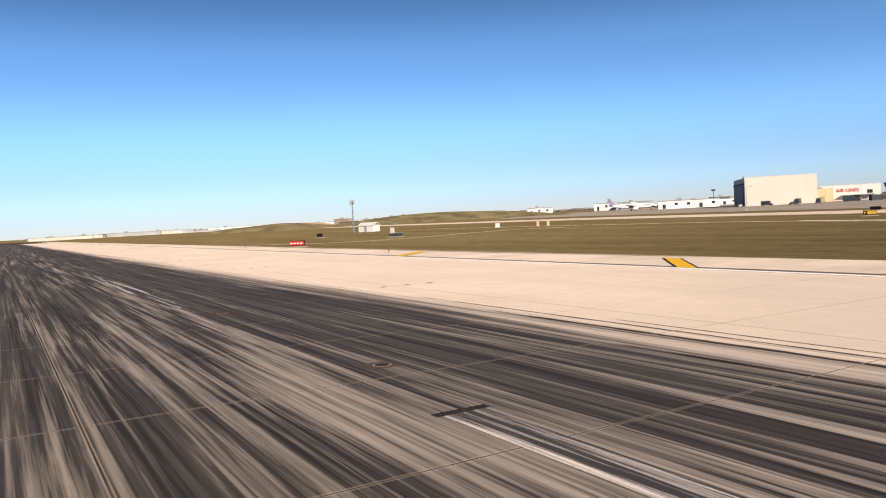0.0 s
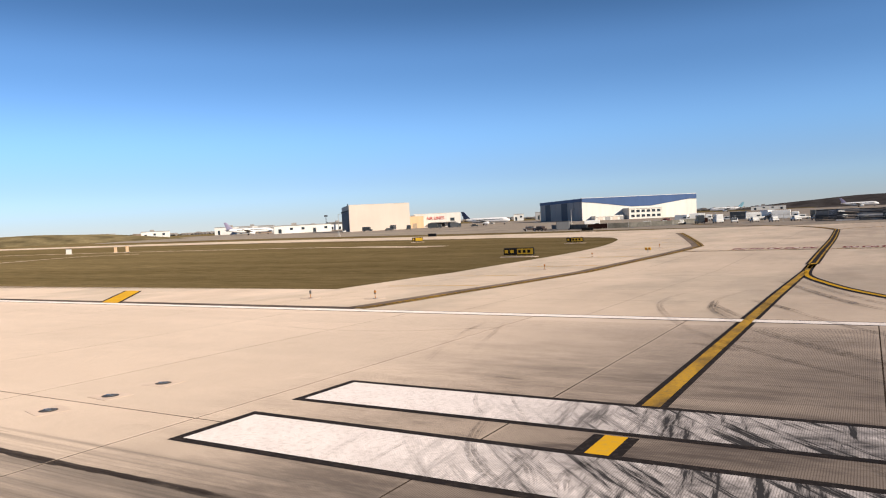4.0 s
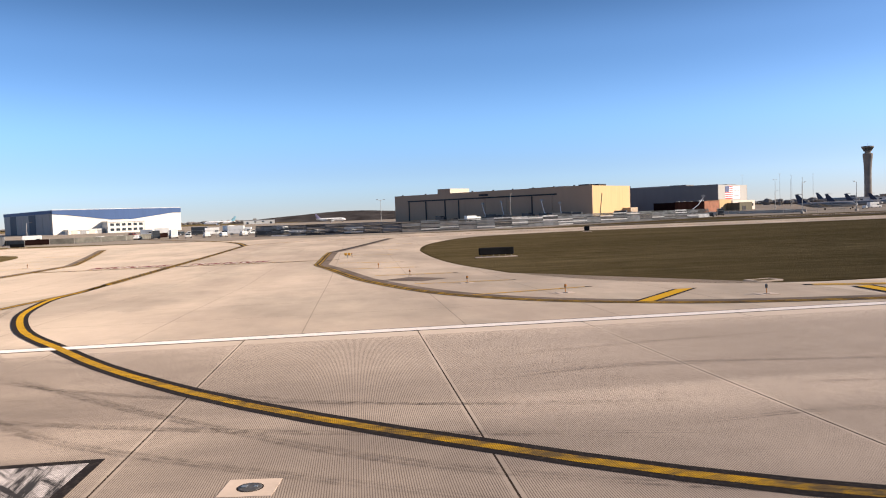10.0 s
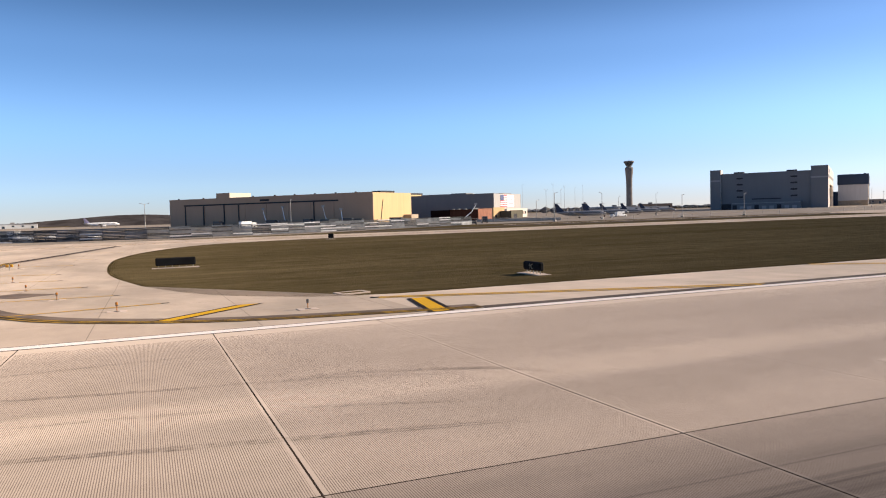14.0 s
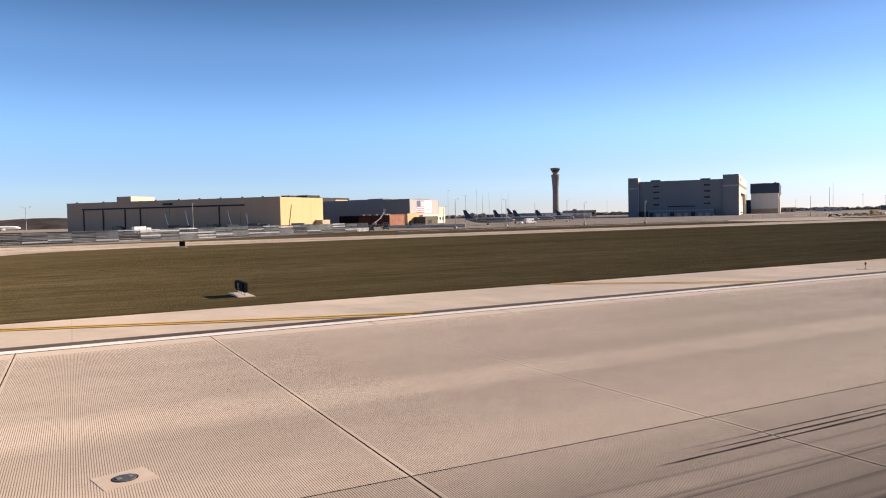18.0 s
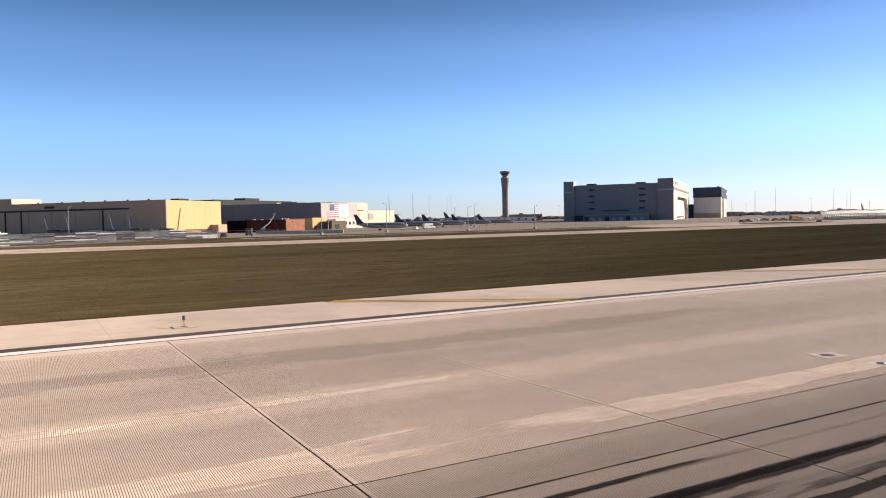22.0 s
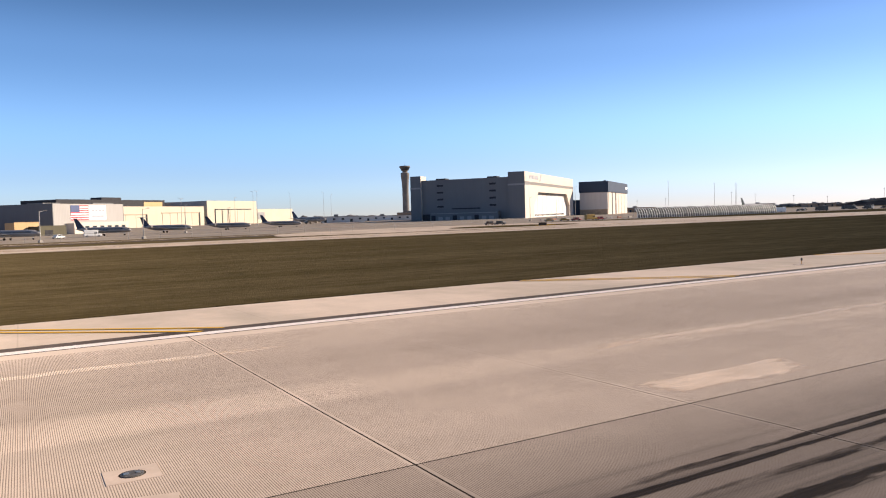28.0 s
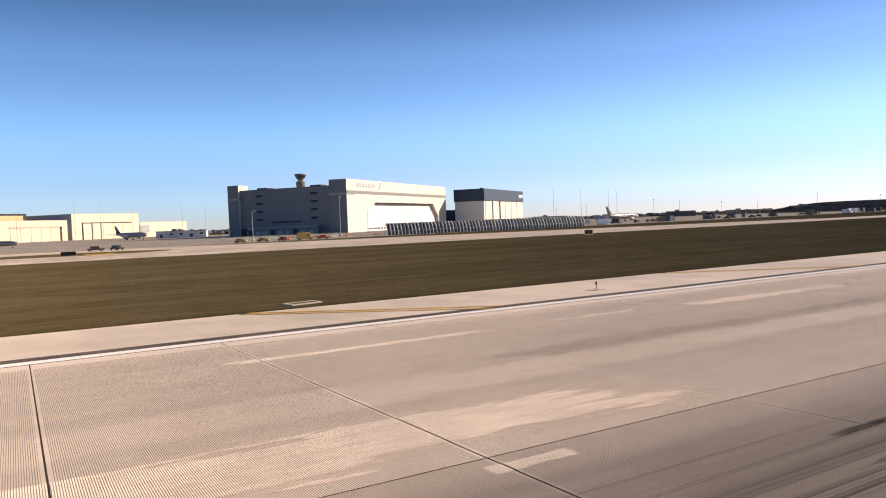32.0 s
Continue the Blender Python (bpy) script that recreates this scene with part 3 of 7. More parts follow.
# ---------------------------------------------------------------- ground
def ground_sheet():
    xs = [-4800, -3000, -1800, -1200, -900, -700, -500, -400] + list(range(-320, 1, 20)) + list(range(40, 701, 60)) + [850, 1000, 1300, 1800, 2800, 4800]
    ys = [-4800, -2000, -600, -200, -61, -60, -40, 0, 20, 39, 40, 45, 50, 55, 60, 69, 78, 90, 110, 150, 200, 260, 340, 450, 600, 900, 1400, 2200, 3200, 4800]
    bm = bmesh.new()
    v = [[bm.verts.new((x, y, G(x, y) - 0.06)) for x in xs] for y in ys]
    for j in range(len(ys) - 1):
        for i in range(len(xs) - 1):
            bm.faces.new((v[j][i], v[j][i + 1], v[j + 1][i + 1], v[j + 1][i]))
    return bm


structure("ground", ground_sheet(), GRASS, "dry olive-brown airfield grass reaching to the horizon", "ground")

XCUT = tuple(range(-320, 1, 20))
# paved shoulder, taxiway connector, parallel taxiway and aprons
structure("pavement_shoulder_west", draped([(-900, 30), (-8, 30), (-8, 41.4), (-20.6, 41.4), (-60, 39.4), (-900, 39)], -0.02, XCUT), SHOULDER, "pale concrete runway shoulder", "pavement")
structure("pavement_shoulder_east", draped([(34, 30), (1400, 30), (1400, 40.1), (52, 39.9), (43, 43)], -0.02, (60, 120, 400)), SHOULDER, "pale concrete runway shoulder", "pavement")
EAST_EDGE = [tuple(p) for p in spline([(50.5, 39.9), (46.5, 42.7), (42.3, 49.2), (38.2, 64.5), (36.3, 76), (35.7, 92), (36.3, 105), (39.5, 121.5), (47, 140), (57, 150), (80, 157)])]
WEST_EDGE = [tuple(p) for p in spline([(-75, 163), (-62, 159), (-37, 145), (-29.5, 135), (-25, 119), (-22.2, 102), (-21.3, 85), (-21.9, 60), (-20.6, 41.6)])]
structure("taxiway", draped([(-20.6, 29.9), (50.5, 29.9)] + EAST_EDGE + [(80, 162), (-75, 174)] + WEST_EDGE, -0.015), TAXI, "light concrete taxiway connector with faint joints", "taxiway")
structure("taxiway_parallel", draped([(-900, 236), (-420, 200), (-240, 185), (-128, 173), (-75, 162), (-36, 157), (80, 156), (1500, 156), (1500, 184), (300, 184), (140, 184), (-60, 190), (-240, 212), (-900, 272)], -0.02, XCUT), TAXI, "pale concrete parallel taxiway", "taxiway")
structure("apron", draped([(-420, 290), (-60, 206), (-20, 192), (30, 188), (80, 200), (150, 246), (230, 240), (330, 236), (470, 262), (1000, 300), (1300, 900), (700, 1100), (200, 1000), (-300, 800), (-600, 520)], -0.03, XCUT), APRON, "grey concrete hangar apron", "pavement")
structure("taxiway_spur", draped([tuple(p) for p in rounded([(300, 184), (700, 184), (640, 200), (470, 235), (400, 262), (330, 250), (300, 215)])], -0.01), TAXI, "pale concrete apron entrance", "taxiway")

structure("road_service", ribbon(spline([(90, 196), (150, 206), (230, 209), (300, 212), (340, 226)], 10), 6.5, -0.012), DARK_SEAL, "dark asphalt service road beyond the parallel taxiway", "road")
structure("pavement_service_strip", ribbon(spline([(152, 224), (230, 221), (300, 224), (352, 240)], 10), 3.0, -0.012), SHOULDER, "narrow pale concrete strip on the far grass", "pavement")
structure("ground_earth_strip", ribbon(spline([(160, 232), (230, 229), (300, 231), (345, 245)], 10), 5.0, -0.014), BARE_EARTH, "bare trodden earth strip beside the apron", "ground")
structure("ground_grass_island", draped([tuple(p) for p in rounded([(356, 204), (384, 194), (410, 200), (416, 214), (404, 224), (372, 226)])], 0.03, ys=()), GRASS, "grass island between pale apron entrances", "ground")
structure("marking_island_patch", draped([(392, 199.5), (399, 199.5), (399, 205), (392, 205)], 0.04, ys=()), YELLOW, "faded yellow painted patch by the grass island", "marking")

# ---------------------------------------------------------------- runway slabs
runway = structure("runway", draped([(-900, -30.6), (1400, -30.6), (1400, 30.6), (-900, 30.6)], -0.0012, (-300, 0, 300)), SEAL, "grooved concrete runway with tyre rubber and sealed joints", "runway")
LANES = [(-24.384, -6.096), (-6.096, 12.192), (12.192, 30.48)]
GAP = 0.0175


def slab_mesh(width):
    h = width / 2 - GAP
    k = 3.048 - GAP
    rings = [(k - 0.001, h - 0.001, 0.0), (k, h, -0.001), (k, h, -0.16)]
    bm = bmesh.new()
    loops = [[bm.verts.new((sx * a, sy * b, z)) for sx, sy in ((-1, -1), (1, -1), (1, 1), (-1, 1))] for a, b, z in rings]
    bm.faces.new(loops[0])
    for up, lo in zip(loops, loops[1:]):
        for i in range(4):
            j = (i + 1) % 4
            bm.faces.new((up[j], up[i], lo[i], lo[j]))
    me = bpy.data.meshes.new("slab")
    bm.to_mesh(me)
    bm.free()
    me.materials.append(RUNWAY)
    return me


def slab_pose(i, lane):
    y = (lane[0] + lane[1]) / 2
    return pose(53.89 - 3.048 + 6.096 * i, y, -FALL * y, -TILT)


SLAB_RANGE = range(-14, 62)
SOUTH_RANGE = range(-14, 0)


def far_slabs():
    verts, faces = [], []
    for lane in LANES:
        h = (lane[1] - lane[0]) / 2 - GAP
        k = 3.048 - GAP
        for i in range(-110, 200):
            if i in (SLAB_RANGE if lane is not LANES[0] else SOUTH_RANGE):
                continue
            m = slab_pose(i, lane)
            n = len(verts)
            for a, b, z in ((k - 0.001, h - 0.001, 0.0), (k, h, -0.001), (k, h, -0.1)):
                verts += [tuple(m @ Vector((sx * a, sy * b, z))) for sx, sy in ((-1, -1), (1, -1), (1, 1), (-1, 1))]
            faces.append((n, n + 1, n + 2, n + 3))
            for r in (0, 4):
                for c in range(4):
                    d = (c + 1) % 4
                    faces.append((n + r + d, n + r + c, n + r + 4 + c, n + r + 4 + d))
    me = bpy.data.meshes.new("slabs")
    me.from_pydata(verts, [], faces)
    me.materials.append(RUNWAY)
    ob = new("slabs", me)
    ob.parent = runway
    return tagged(ob, kind="stuff")


far_slabs()

# ---------------------------------------------------------------- markings
def marking(name, bm, material, label, category="marking", group=""):
    return tagged(link(name, bm, material), label, category, group, "structure")


stripe = marking("marking_edge_stripe", ribbon(straight((-900, 30.12), (1400, 30.12), 40), 0.72, 0.006), WHITE, "white painted runway edge stripe with thin black borders")
part("black_border", ribbon(straight((-900, 29.70), (1400, 29.70), 40), 0.11, 0.005), BLACK, stripe)
part("black_border", ribbon(straight((-11, 30.53), (53, 30.53), 40), 0.09, 0.005), BLACK, stripe)
marking("marking_dark_band", ribbon(straight((53, 30.95), (1400, 30.95), 40), 0.92, 0.004), DARK_SEAL, "dark grey sealed band beside the edge stripe")
marking("marking_dark_band", ribbon(straight((-900, 30.95), (-11, 30.95), 40), 0.92, 0.004), DARK_SEAL, "dark grey sealed band beside the edge stripe")


def bar(x, y, material, label):
    """A touchdown bar: white field in a black border."""
    B = 0.2
    b = marking("marking_touchdown_bar", draped([(x, y), (x + 22.86, y), (x + 22.86, y + 1.83), (x, y + 1.83)], 0.007, ys=()), material, label, group="touchdown bars")
    for q in ((x - B, y - B, x + 22.86 + B, y), (x - B, y + 1.83, x + 22.86 + B, y + 1.83 + B), (x - B, y, x, y + 1.83), (x + 22.86, y, x + 22.86 + B, y + 1.83)):
        part("black_border", draped([(q[0], q[1]), (q[2], q[1]), (q[2], q[3]), (q[0], q[3])], 0.007, ys=()), BLACK, b)


bar(0.0, 11.06, BAR_RUBBED, "white touchdown bar with black border and tyre scuffs")
bar(0.0, 14.42, BAR_RUBBED, "white touchdown bar with black border and tyre scuffs")
bar(152.4, 11.15, BAR_WHITE, "white touchdown bar with black border on grooved concrete")
bar(304.8, 11.12, BAR_WHITE, "white touchdown bar with black border on grooved concrete")

# centre line dashes, mostly hidden by rubber
for x0 in (-70.4, -9.4, 52.2, 113.2, 174.2, 235.1, 296.1, 357.1):
    if x0 < 50:
        d = marking("marking_centre_dash", draped([(x0, -0.46), (x0 + 36.6, -0.46), (x0 + 36.6, 0.46), (x0, 0.46)], 0.007, ys=()), DASH_RUBBED, "rubber-darkened white centre line dash", group="centre line dashes")
        part("black_border", draped([(x0 - 0.25, -0.6), (x0, -0.6), (x0, 0.6), (x0 - 0.25, 0.6)], 0.007, ys=()), BLACK, d)


def lined(name, pts, width, border, label, material=YELLOW, lift=0.008, double=0.0):
    """A taxi line: yellow on a black bed."""
    bed = marking(name, ribbon(pts, width + 2 * border + double, lift - 0.003), BLACK, label)
    if double:
        for s in (-0.5, 0.5):
            part("yellow_line", ribbon(pts, width / 2, lift, shift=s * double), material, bed)
    else:
        part("yellow_line", ribbon(pts, width, lift), material, bed)
    return bed


lined("marking_taxi_line", straight((7.2, 13.05), (7.2, 14.15), 0.6), 0.40, 0.20, "short yellow taxi line with black borders between two bars")
lined("marking_taxi_line", straight((7.2, 16.42), (7.1, 66), 2), 0.36, 0.14, "yellow taxi line with black borders crossing the runway edge", YELLOW_DULL)
lined("marking_taxi_line", spline([(7.1, 66), (7.0, 85), (6.9, 110), (6.4, 140), (6.2, 147.5)], 2), 0.30, 0.1, "double yellow taxi line with black borders", YELLOW_DULL, double=0.5)
lined("marking_taxi_line", spline([(7.12, 67), (7.15, 60.5), (7.5, 54.4), (8.7, 48.7), (10.5, 42.6), (13.6, 35.6), (17.1, 30.1), (20, 25.7), (23.4, 21.4), (26.5, 18.2), (29.5, 15.6), (32, 13.6), (35, 11.8), (40, 9.5), (50, 6.4), (65, 3.8), (90, 2.0), (120, 1.2)], 1.5), 0.29, 0.21, "curved yellow taxi line with black borders leading onto the runway", YELLOW_WORN)
lined("marking_taxi_line", spline([(6.2, 147), (8, 150.5), (12, 155), (20, 160), (50, 166), (90, 169), (400, 170)], 3), 0.25, 0.3, "yellow taxi line with black borders")
lined("marking_taxi_line", spline([(6.2, 147), (4.6, 155), (1.4, 167), (-4.2, 181), (-19, 207), (-36, 236)], 3), 0.5, 0.45, "yellow taxi line with black borders", YELLOW_DULL)
EDGE_L = spline([(-11, 31.3), (-10.6, 32.2), (-9.6, 45.4), (-9.0, 62), (-7.8, 84), (-7.6, 97), (-8.3, 102.5), (-15.3, 130), (-22, 155)], 1.5)
EDGE_R = spline([(53, 31.2), (46.4, 32.3), (41.8, 33.7), (37.2, 36.7), (34, 40.4), (31.1, 46.6), (28, 58.2), (25.0, 72.5), (23.5, 79), (23.5, 84), (23.8, 104), (24.4, 107), (28.4, 126), (34.4, 156)], 1.5)
for e, s in ((EDGE_L, 1), (EDGE_R, -1)):
    bed = marking("marking_taxiway_edge", ribbon(e, 1.25, 0.004, shift=0.52 * s), ASPHALT, "double yellow taxiway edge line on a dark band")
    part("black_line", ribbon(e, 0.75, 0.006, shift=-0.02 * s), BLACK, bed)
    for o in (-0.22, 0.18):
        part("yellow_line", ribbon([p for p in e if s > 0 or p[1] < 106], 0.17, 0.008, shift=o * s), YELLOW_DULL, bed)

def slanted(x0, y0, x1, y1, width):
    """A broad yellow shoulder chevron arm with black edges."""
    a, b = Vector((x0, y0)), Vector((x1, y1))
    n = Vector((width / 2, 0))
    m = marking("marking_shoulder_stripe", draped([tuple(a - n), tuple(a + n), tuple(b + n), tuple(b - n)], 0.006, ys=(40,)), YELLOW, "broad yellow shoulder stripe with black edges", group="shoulder stripes")
    for s in (-1, 1):
        k = Vector((0.12, 0))
        c = n * s + k * s
        part("black_border", draped([tuple(a + c - k), tuple(a + c + k), tuple(b + c + k), tuple(b + c - k)], 0.006, ys=(40,)), BLACK, m)


slanted(-29.9, 30.6, -37.9, 38.3, 1.55)
slanted(-29.9 - 40, 30.9, -37.9 - 40, 38.5, 1.55)
slanted(40.1, 34.8, 44.3, 39.6, 0.85)
slanted(51.0, 30.8, 52.1, 36.7, 0.72)
# yellow shoulder lines, two to a mark, every hundred feet
for k in range(0, 14):
    a, b = Vector((91.4 + 30.48 * k, 31.0)), Vector((82.0 + 30.48 * k, 39.6))
    m = marking("marking_shoulder_line", ribbon([a, b], 0.24, 0.006, shift=0.32), YELLOW, "pair of thin yellow shoulder lines at an angle", group="shoulder lines")
    part("second_line", ribbon([a + Vector((0.5, 0)), b], 0.24, 0.006, shift=-0.3), YELLOW, m)
    part("dark_tip", ribbon([b, b + Vector((-0.25, 0.25))], 0.5, 0.006), BLACK, m)
a, b = Vector((68.6, 30.9)), Vector((50.6, 38.4))
m = marking("marking_shoulder_line", ribbon([a, b], 0.24, 0.0065, shift=0.26), YELLOW, "pair of thin yellow shoulder lines at an angle", group="shoulder lines")
part("second_line", ribbon([a + Vector((0.5, 0)), b], 0.24, 0.0065, shift=-0.26), YELLOW, m)
part("dark_tip", ribbon([b, b + Vector((-0.4, 0.17))], 0.5, 0.0065), BLACK, m)
# short yellow lines across the fillet shoulder
for x0, y0, x1, y1 in ((33.3, 42.0, 40.2, 43.6), (31.2, 52.3, 37.6, 51.8), (28.9, 62.8, 35.1, 62.1), (26.2, 71.8, 32.7, 70.3), (25.6, 81.0, 31.8, 78.6), (26.2, 95.5, 32, 93.3), (29.0, 107.9, 33.5, 105.8), (31.6, 126, 36.5, 124.5)):
    tip = (Vector((x1, y1)) - Vector((x0, y0))).normalized()
    m = marking("marking_fillet_line", ribbon(straight((x0, y0), (x1, y1), 3), 0.22, 0.006), YELLOW, "thin yellow line across the taxiway shoulder", group="fillet lines")
    part("dark_tip", ribbon([Vector((x1, y1)), Vector((x1, y1)) + tip * 0.45], 0.26, 0.006), BLACK, m)
for x0, y0, x1, y1 in ((-11.4, 45, -18, 44), (-10.8, 56, -18.4, 54.8), (-10.2, 67, -18, 66), (-9.6, 80, -17, 79), (-9.4, 96, -18, 95), (-12, 112, -20, 112), (-17, 128, -23, 129)):
    marking("marking_fillet_line", ribbon(straight((x0, y0), (x1, y1), 3), 0.18, 0.006), YELLOW, "thin yellow line across the taxiway shoulder", group="fillet lines")
# holding position: dark line and painted red sign blocks
hold = marking("marking_hold_line", ribbon(straight((-7.6, 87.2), (25.5, 87.2), 6), 0.62, 0.005), BLACK, "dark holding line across the taxiway")
part("yellow_line", ribbon(straight((-7.6, 87.2), (25.5, 87.2), 6), 0.12, 0.007), YELLOW, hold)
for x0 in (-2.4, -0.6, 1.2, 3.0, 4.8, 8.6, 10.4, 12.2, 14.0, 15.8):
    m = marking("marking_hold_sign", draped([(x0, 89.0), (x0 + 1.45, 89.0), (x0 + 1.45, 91.6), (x0, 91.6)], 0.005, ys=(90,)), RED, "red painted holding sign block with white bars", group="holding signs")
    for k in range(2):
        part("white_bar", draped([(x0 + 0.25 + 0.6 * k, 89.5 + 0.9 * k), (x0 + 0.75 + 0.6 * k, 89.5 + 0.9 * k), (x0 + 0.75 + 0.6 * k, 90.2 + 0.9 * k), (x0 + 0.25 + 0.6 * k, 90.2 + 0.9 * k)], 0.008, ys=(90,)), WHITE, m)
marking("marking_dark_patch", draped([(29.3, 57.6), (31.4, 59.9), (34.1, 56.8), (32.0, 54.6)], 0.006, ys=()), ASPHALT, "dark asphalt patch on the taxiway shoulder")
# dark patch round an edge light
marking("marking_dark_patch", draped([(222.9, 31.4), (226.2, 31.4), (226.4, 34.9), (223.0, 35.2)], 0.006, ys=()), ASPHALT, "dark asphalt patch on the shoulder")
# curved tyre scuffs where aircraft turn on and off
def scuff(pts, w, material=SCUFF, label="curved dark tyre scuff on concrete"):
    """A tyre mark that narrows towards both ends, in two or three unequal strands."""
    line = spline(pts, 0.5)
    bm = bmesh.new()
    for o, share in ((-0.28, 0.42), (0.17, 0.30), (0.42, 0.10)):
        rows = []
        for i, p in enumerate(line):
            d = (line[min(i + 1, len(line) - 1)] - line[max(i - 1, 0)]).normalized()
            n = Vector((-d.y, d.x))
            u = i / (len(line) - 1)
            h = 0.5 * w * share * min(1.0, 0.08 + 3.5 * min(u, 1 - u)) * (1 + 0.35 * noise.noise((p.x * 2, p.y * 2, o * 9)))
            rows.append([bm.verts.new((q.x, q.y, G(q.x, q.y) + 0.0105)) for q in (p + n * (o * w + h), p + n * (o * w - h))])
        for (a, b), (c, e) in zip(rows, rows[1:]):
            bm.faces.new((a, b, e, c))
    bmesh.ops.recalc_face_normals(bm, faces=bm.faces)
    marking("marking_tyre_scuff", bm, material, label, group="tyre scuffs")


scuff([(3.6, 44), (2.6, 38), (3.4, 33), (6.5, 26), (11, 20.5), (17, 16), (26, 12)], 0.31)
scuff([(5.6, 43), (4.9, 37), (5.8, 32), (9, 25.5), (13.5, 20.3), (20, 16), (29, 12.3)], 0.28)
scuff([(13, 24), (18, 20.5), (26, 17.3), (34, 15.3)], 0.31)
scuff([(15, 26.5), (21, 22), (28, 19), (36, 17.2)], 0.25)
scuff([(31, 23.6), (36, 24.6), (42, 25)], 0.25)
scuff([(12, 30), (18.4, 24.1), (23.7, 18.8), (29, 14.5), (37, 11.2)], 0.34)
scuff([(9, 31), (14.7, 25.4), (18.7, 20.9), (22.9, 16.9), (33, 11)], 0.31)
scuff([(16, 29), (20.9, 24.7), (27.1, 17.6), (33, 15.1)], 0.19)
scuff([(18, 27.5), (25, 20.5), (33, 17.4)], 0.15)
scuff([(-12, 24.6), (-6, 24), (-2, 25.5), (1, 28)], 0.19)
scuff([(4.5, 14.6), (5.3, 12.4), (7.4, 10.2)], 0.22)
scuff([(9.8, 16), (12, 12.6), (15.5, 9.4)], 0.25)
scuff([(8.6, 16.2), (9.6, 13.8), (11.5, 11)], 0.22)
scuff([(8.0, 34.4), (9.8, 30.4), (11.9, 26.8), (14.6, 22.8), (16.4, 21.0), (17.5, 19.9)], 0.35)
scuff([(7.3, 49.8), (9.9, 41.0), (11.9, 35.7), (13.1, 33.7)], 0.4)
scuff([(7.6, 28.5), (8.8, 26.2), (10.2, 24.3), (11.8, 22.1), (13.1, 20.6)], 0.3)
scuff([(12.5, 33.7), (14.1, 31.0), (15.6, 27.8), (17.1, 25.4)], 0.35)
scuff([(13.6, 32.9), (15.1, 29.8), (17.0, 26.8)], 0.3)
scuff([(12.5, 19.7), (13.6, 18.2), (14.4, 17.1)], 0.45)
scuff([(14.5, 13.3), (15.0, 13.6), (15.8, 14.0), (16.7, 14.3)], 0.25)
# black rubber laid over the bar, the edge stripe and the yellow lines
scuff([(11.8, 22.1), (14.0, 19.7), (15.5, 18.2), (16.9, 16.8), (17.7, 16.0)], 0.32, SCUFF_DARK, "short black tyre mark across paint and concrete")
scuff([(13.0, 21.5), (14.7, 19.7), (16.1, 18.2), (17.6, 16.9), (18.7, 15.9)], 0.3, SCUFF_DARK, "short black tyre mark across paint and concrete")
scuff([(6.2, 50.1), (9.2, 40.1), (11.0, 35.4), (12.3, 33.1)], 0.45, SCUFF_DARK, "short black tyre mark across paint and concrete")
scuff([(4.9, 37.1), (5.4, 33.7), (7.0, 29.6)], 0.35, SCUFF_DARK, "short black tyre mark across paint and concrete")
scuff([(5.1, 35.5), (6.2, 32.6), (7.6, 29.5)], 0.3, SCUFF_DARK, "short black tyre mark across paint and concrete")
scuff([(12.7, 16.6), (13.5, 15.4), (14.1, 14.5)], 0.34, SCUFF_DARK, "short black tyre mark across paint and concrete")
scuff([(13.3, 16.8), (14.1, 15.9), (14.9, 14.6)], 0.3, SCUFF_DARK, "short black tyre mark across paint and concrete")
scuff([(14.3, 16.7), (14.9, 15.6), (15.7, 14.6)], 0.18, SCUFF_DARK, "short black tyre mark across paint and concrete")
scuff([(11.5, 16.5), (12.8, 14.6)], 0.12, SCUFF_DARK, "short black tyre mark across paint and concrete")
scuff([(14.6, 16.8), (15.8, 15.8), (16.8, 14.8), (17.4, 14.3)], 0.45, SCUFF_DARK, "short black tyre mark across paint and concrete")
scuff([(15.7, 16.7), (17.1, 15.6), (18.4, 14.6)], 0.4, SCUFF_DARK, "short black tyre mark across paint and concrete")
scuff([(16.3, 16.8), (17.6, 15.8), (18.7, 15.0)], 0.4, SCUFF_DARK, "short black tyre mark across paint and concrete")
scuff([(15.2, 16.7), (16.4, 15.5), (17.1, 14.6)], 0.35, SCUFF_DARK, "short black tyre mark across paint and concrete")
scuff([(15.5, 16.4), (16.9, 15.2), (17.5, 14.7)], 0.3, SCUFF_DARK, "short black tyre mark across paint and concrete")
scuff([(6.2, 24.7), (7.0, 24.1), (7.9, 23.4)], 0.3, SCUFF_DARK, "short black tyre mark across paint and concrete")
scuff([(6.1, 37.8), (7.2, 36.0), (8.6, 33.3)], 0.35, SCUFF_DARK, "short black tyre mark across paint and concrete")
# long faint streaks where wheels swing onto the runway
for pts, w in (([(28.3, 20.5), (30.2, 20.6), (33.5, 21.3), (37.0, 20.9)], 0.20), ([(30.0, 21.2), (34.7, 21.5), (39.5, 20.6), (44.0, 19.7), (47.3, 18.2)], 0.26), ([(33.3, 16.0), (36.4, 16.2), (40.8, 15.3), (46.0, 14.2)], 0.30), ([(42.4, 20.4), (45.0, 19.9), (47.8, 18.6), (49.0, 16.8)], 0.35), ([(36.5, 18.6), (41.0, 17.7), (46.0, 15.9)], 0.22)):
    scuff(pts, w, SCUFF, "long faint tyre streak on concrete")
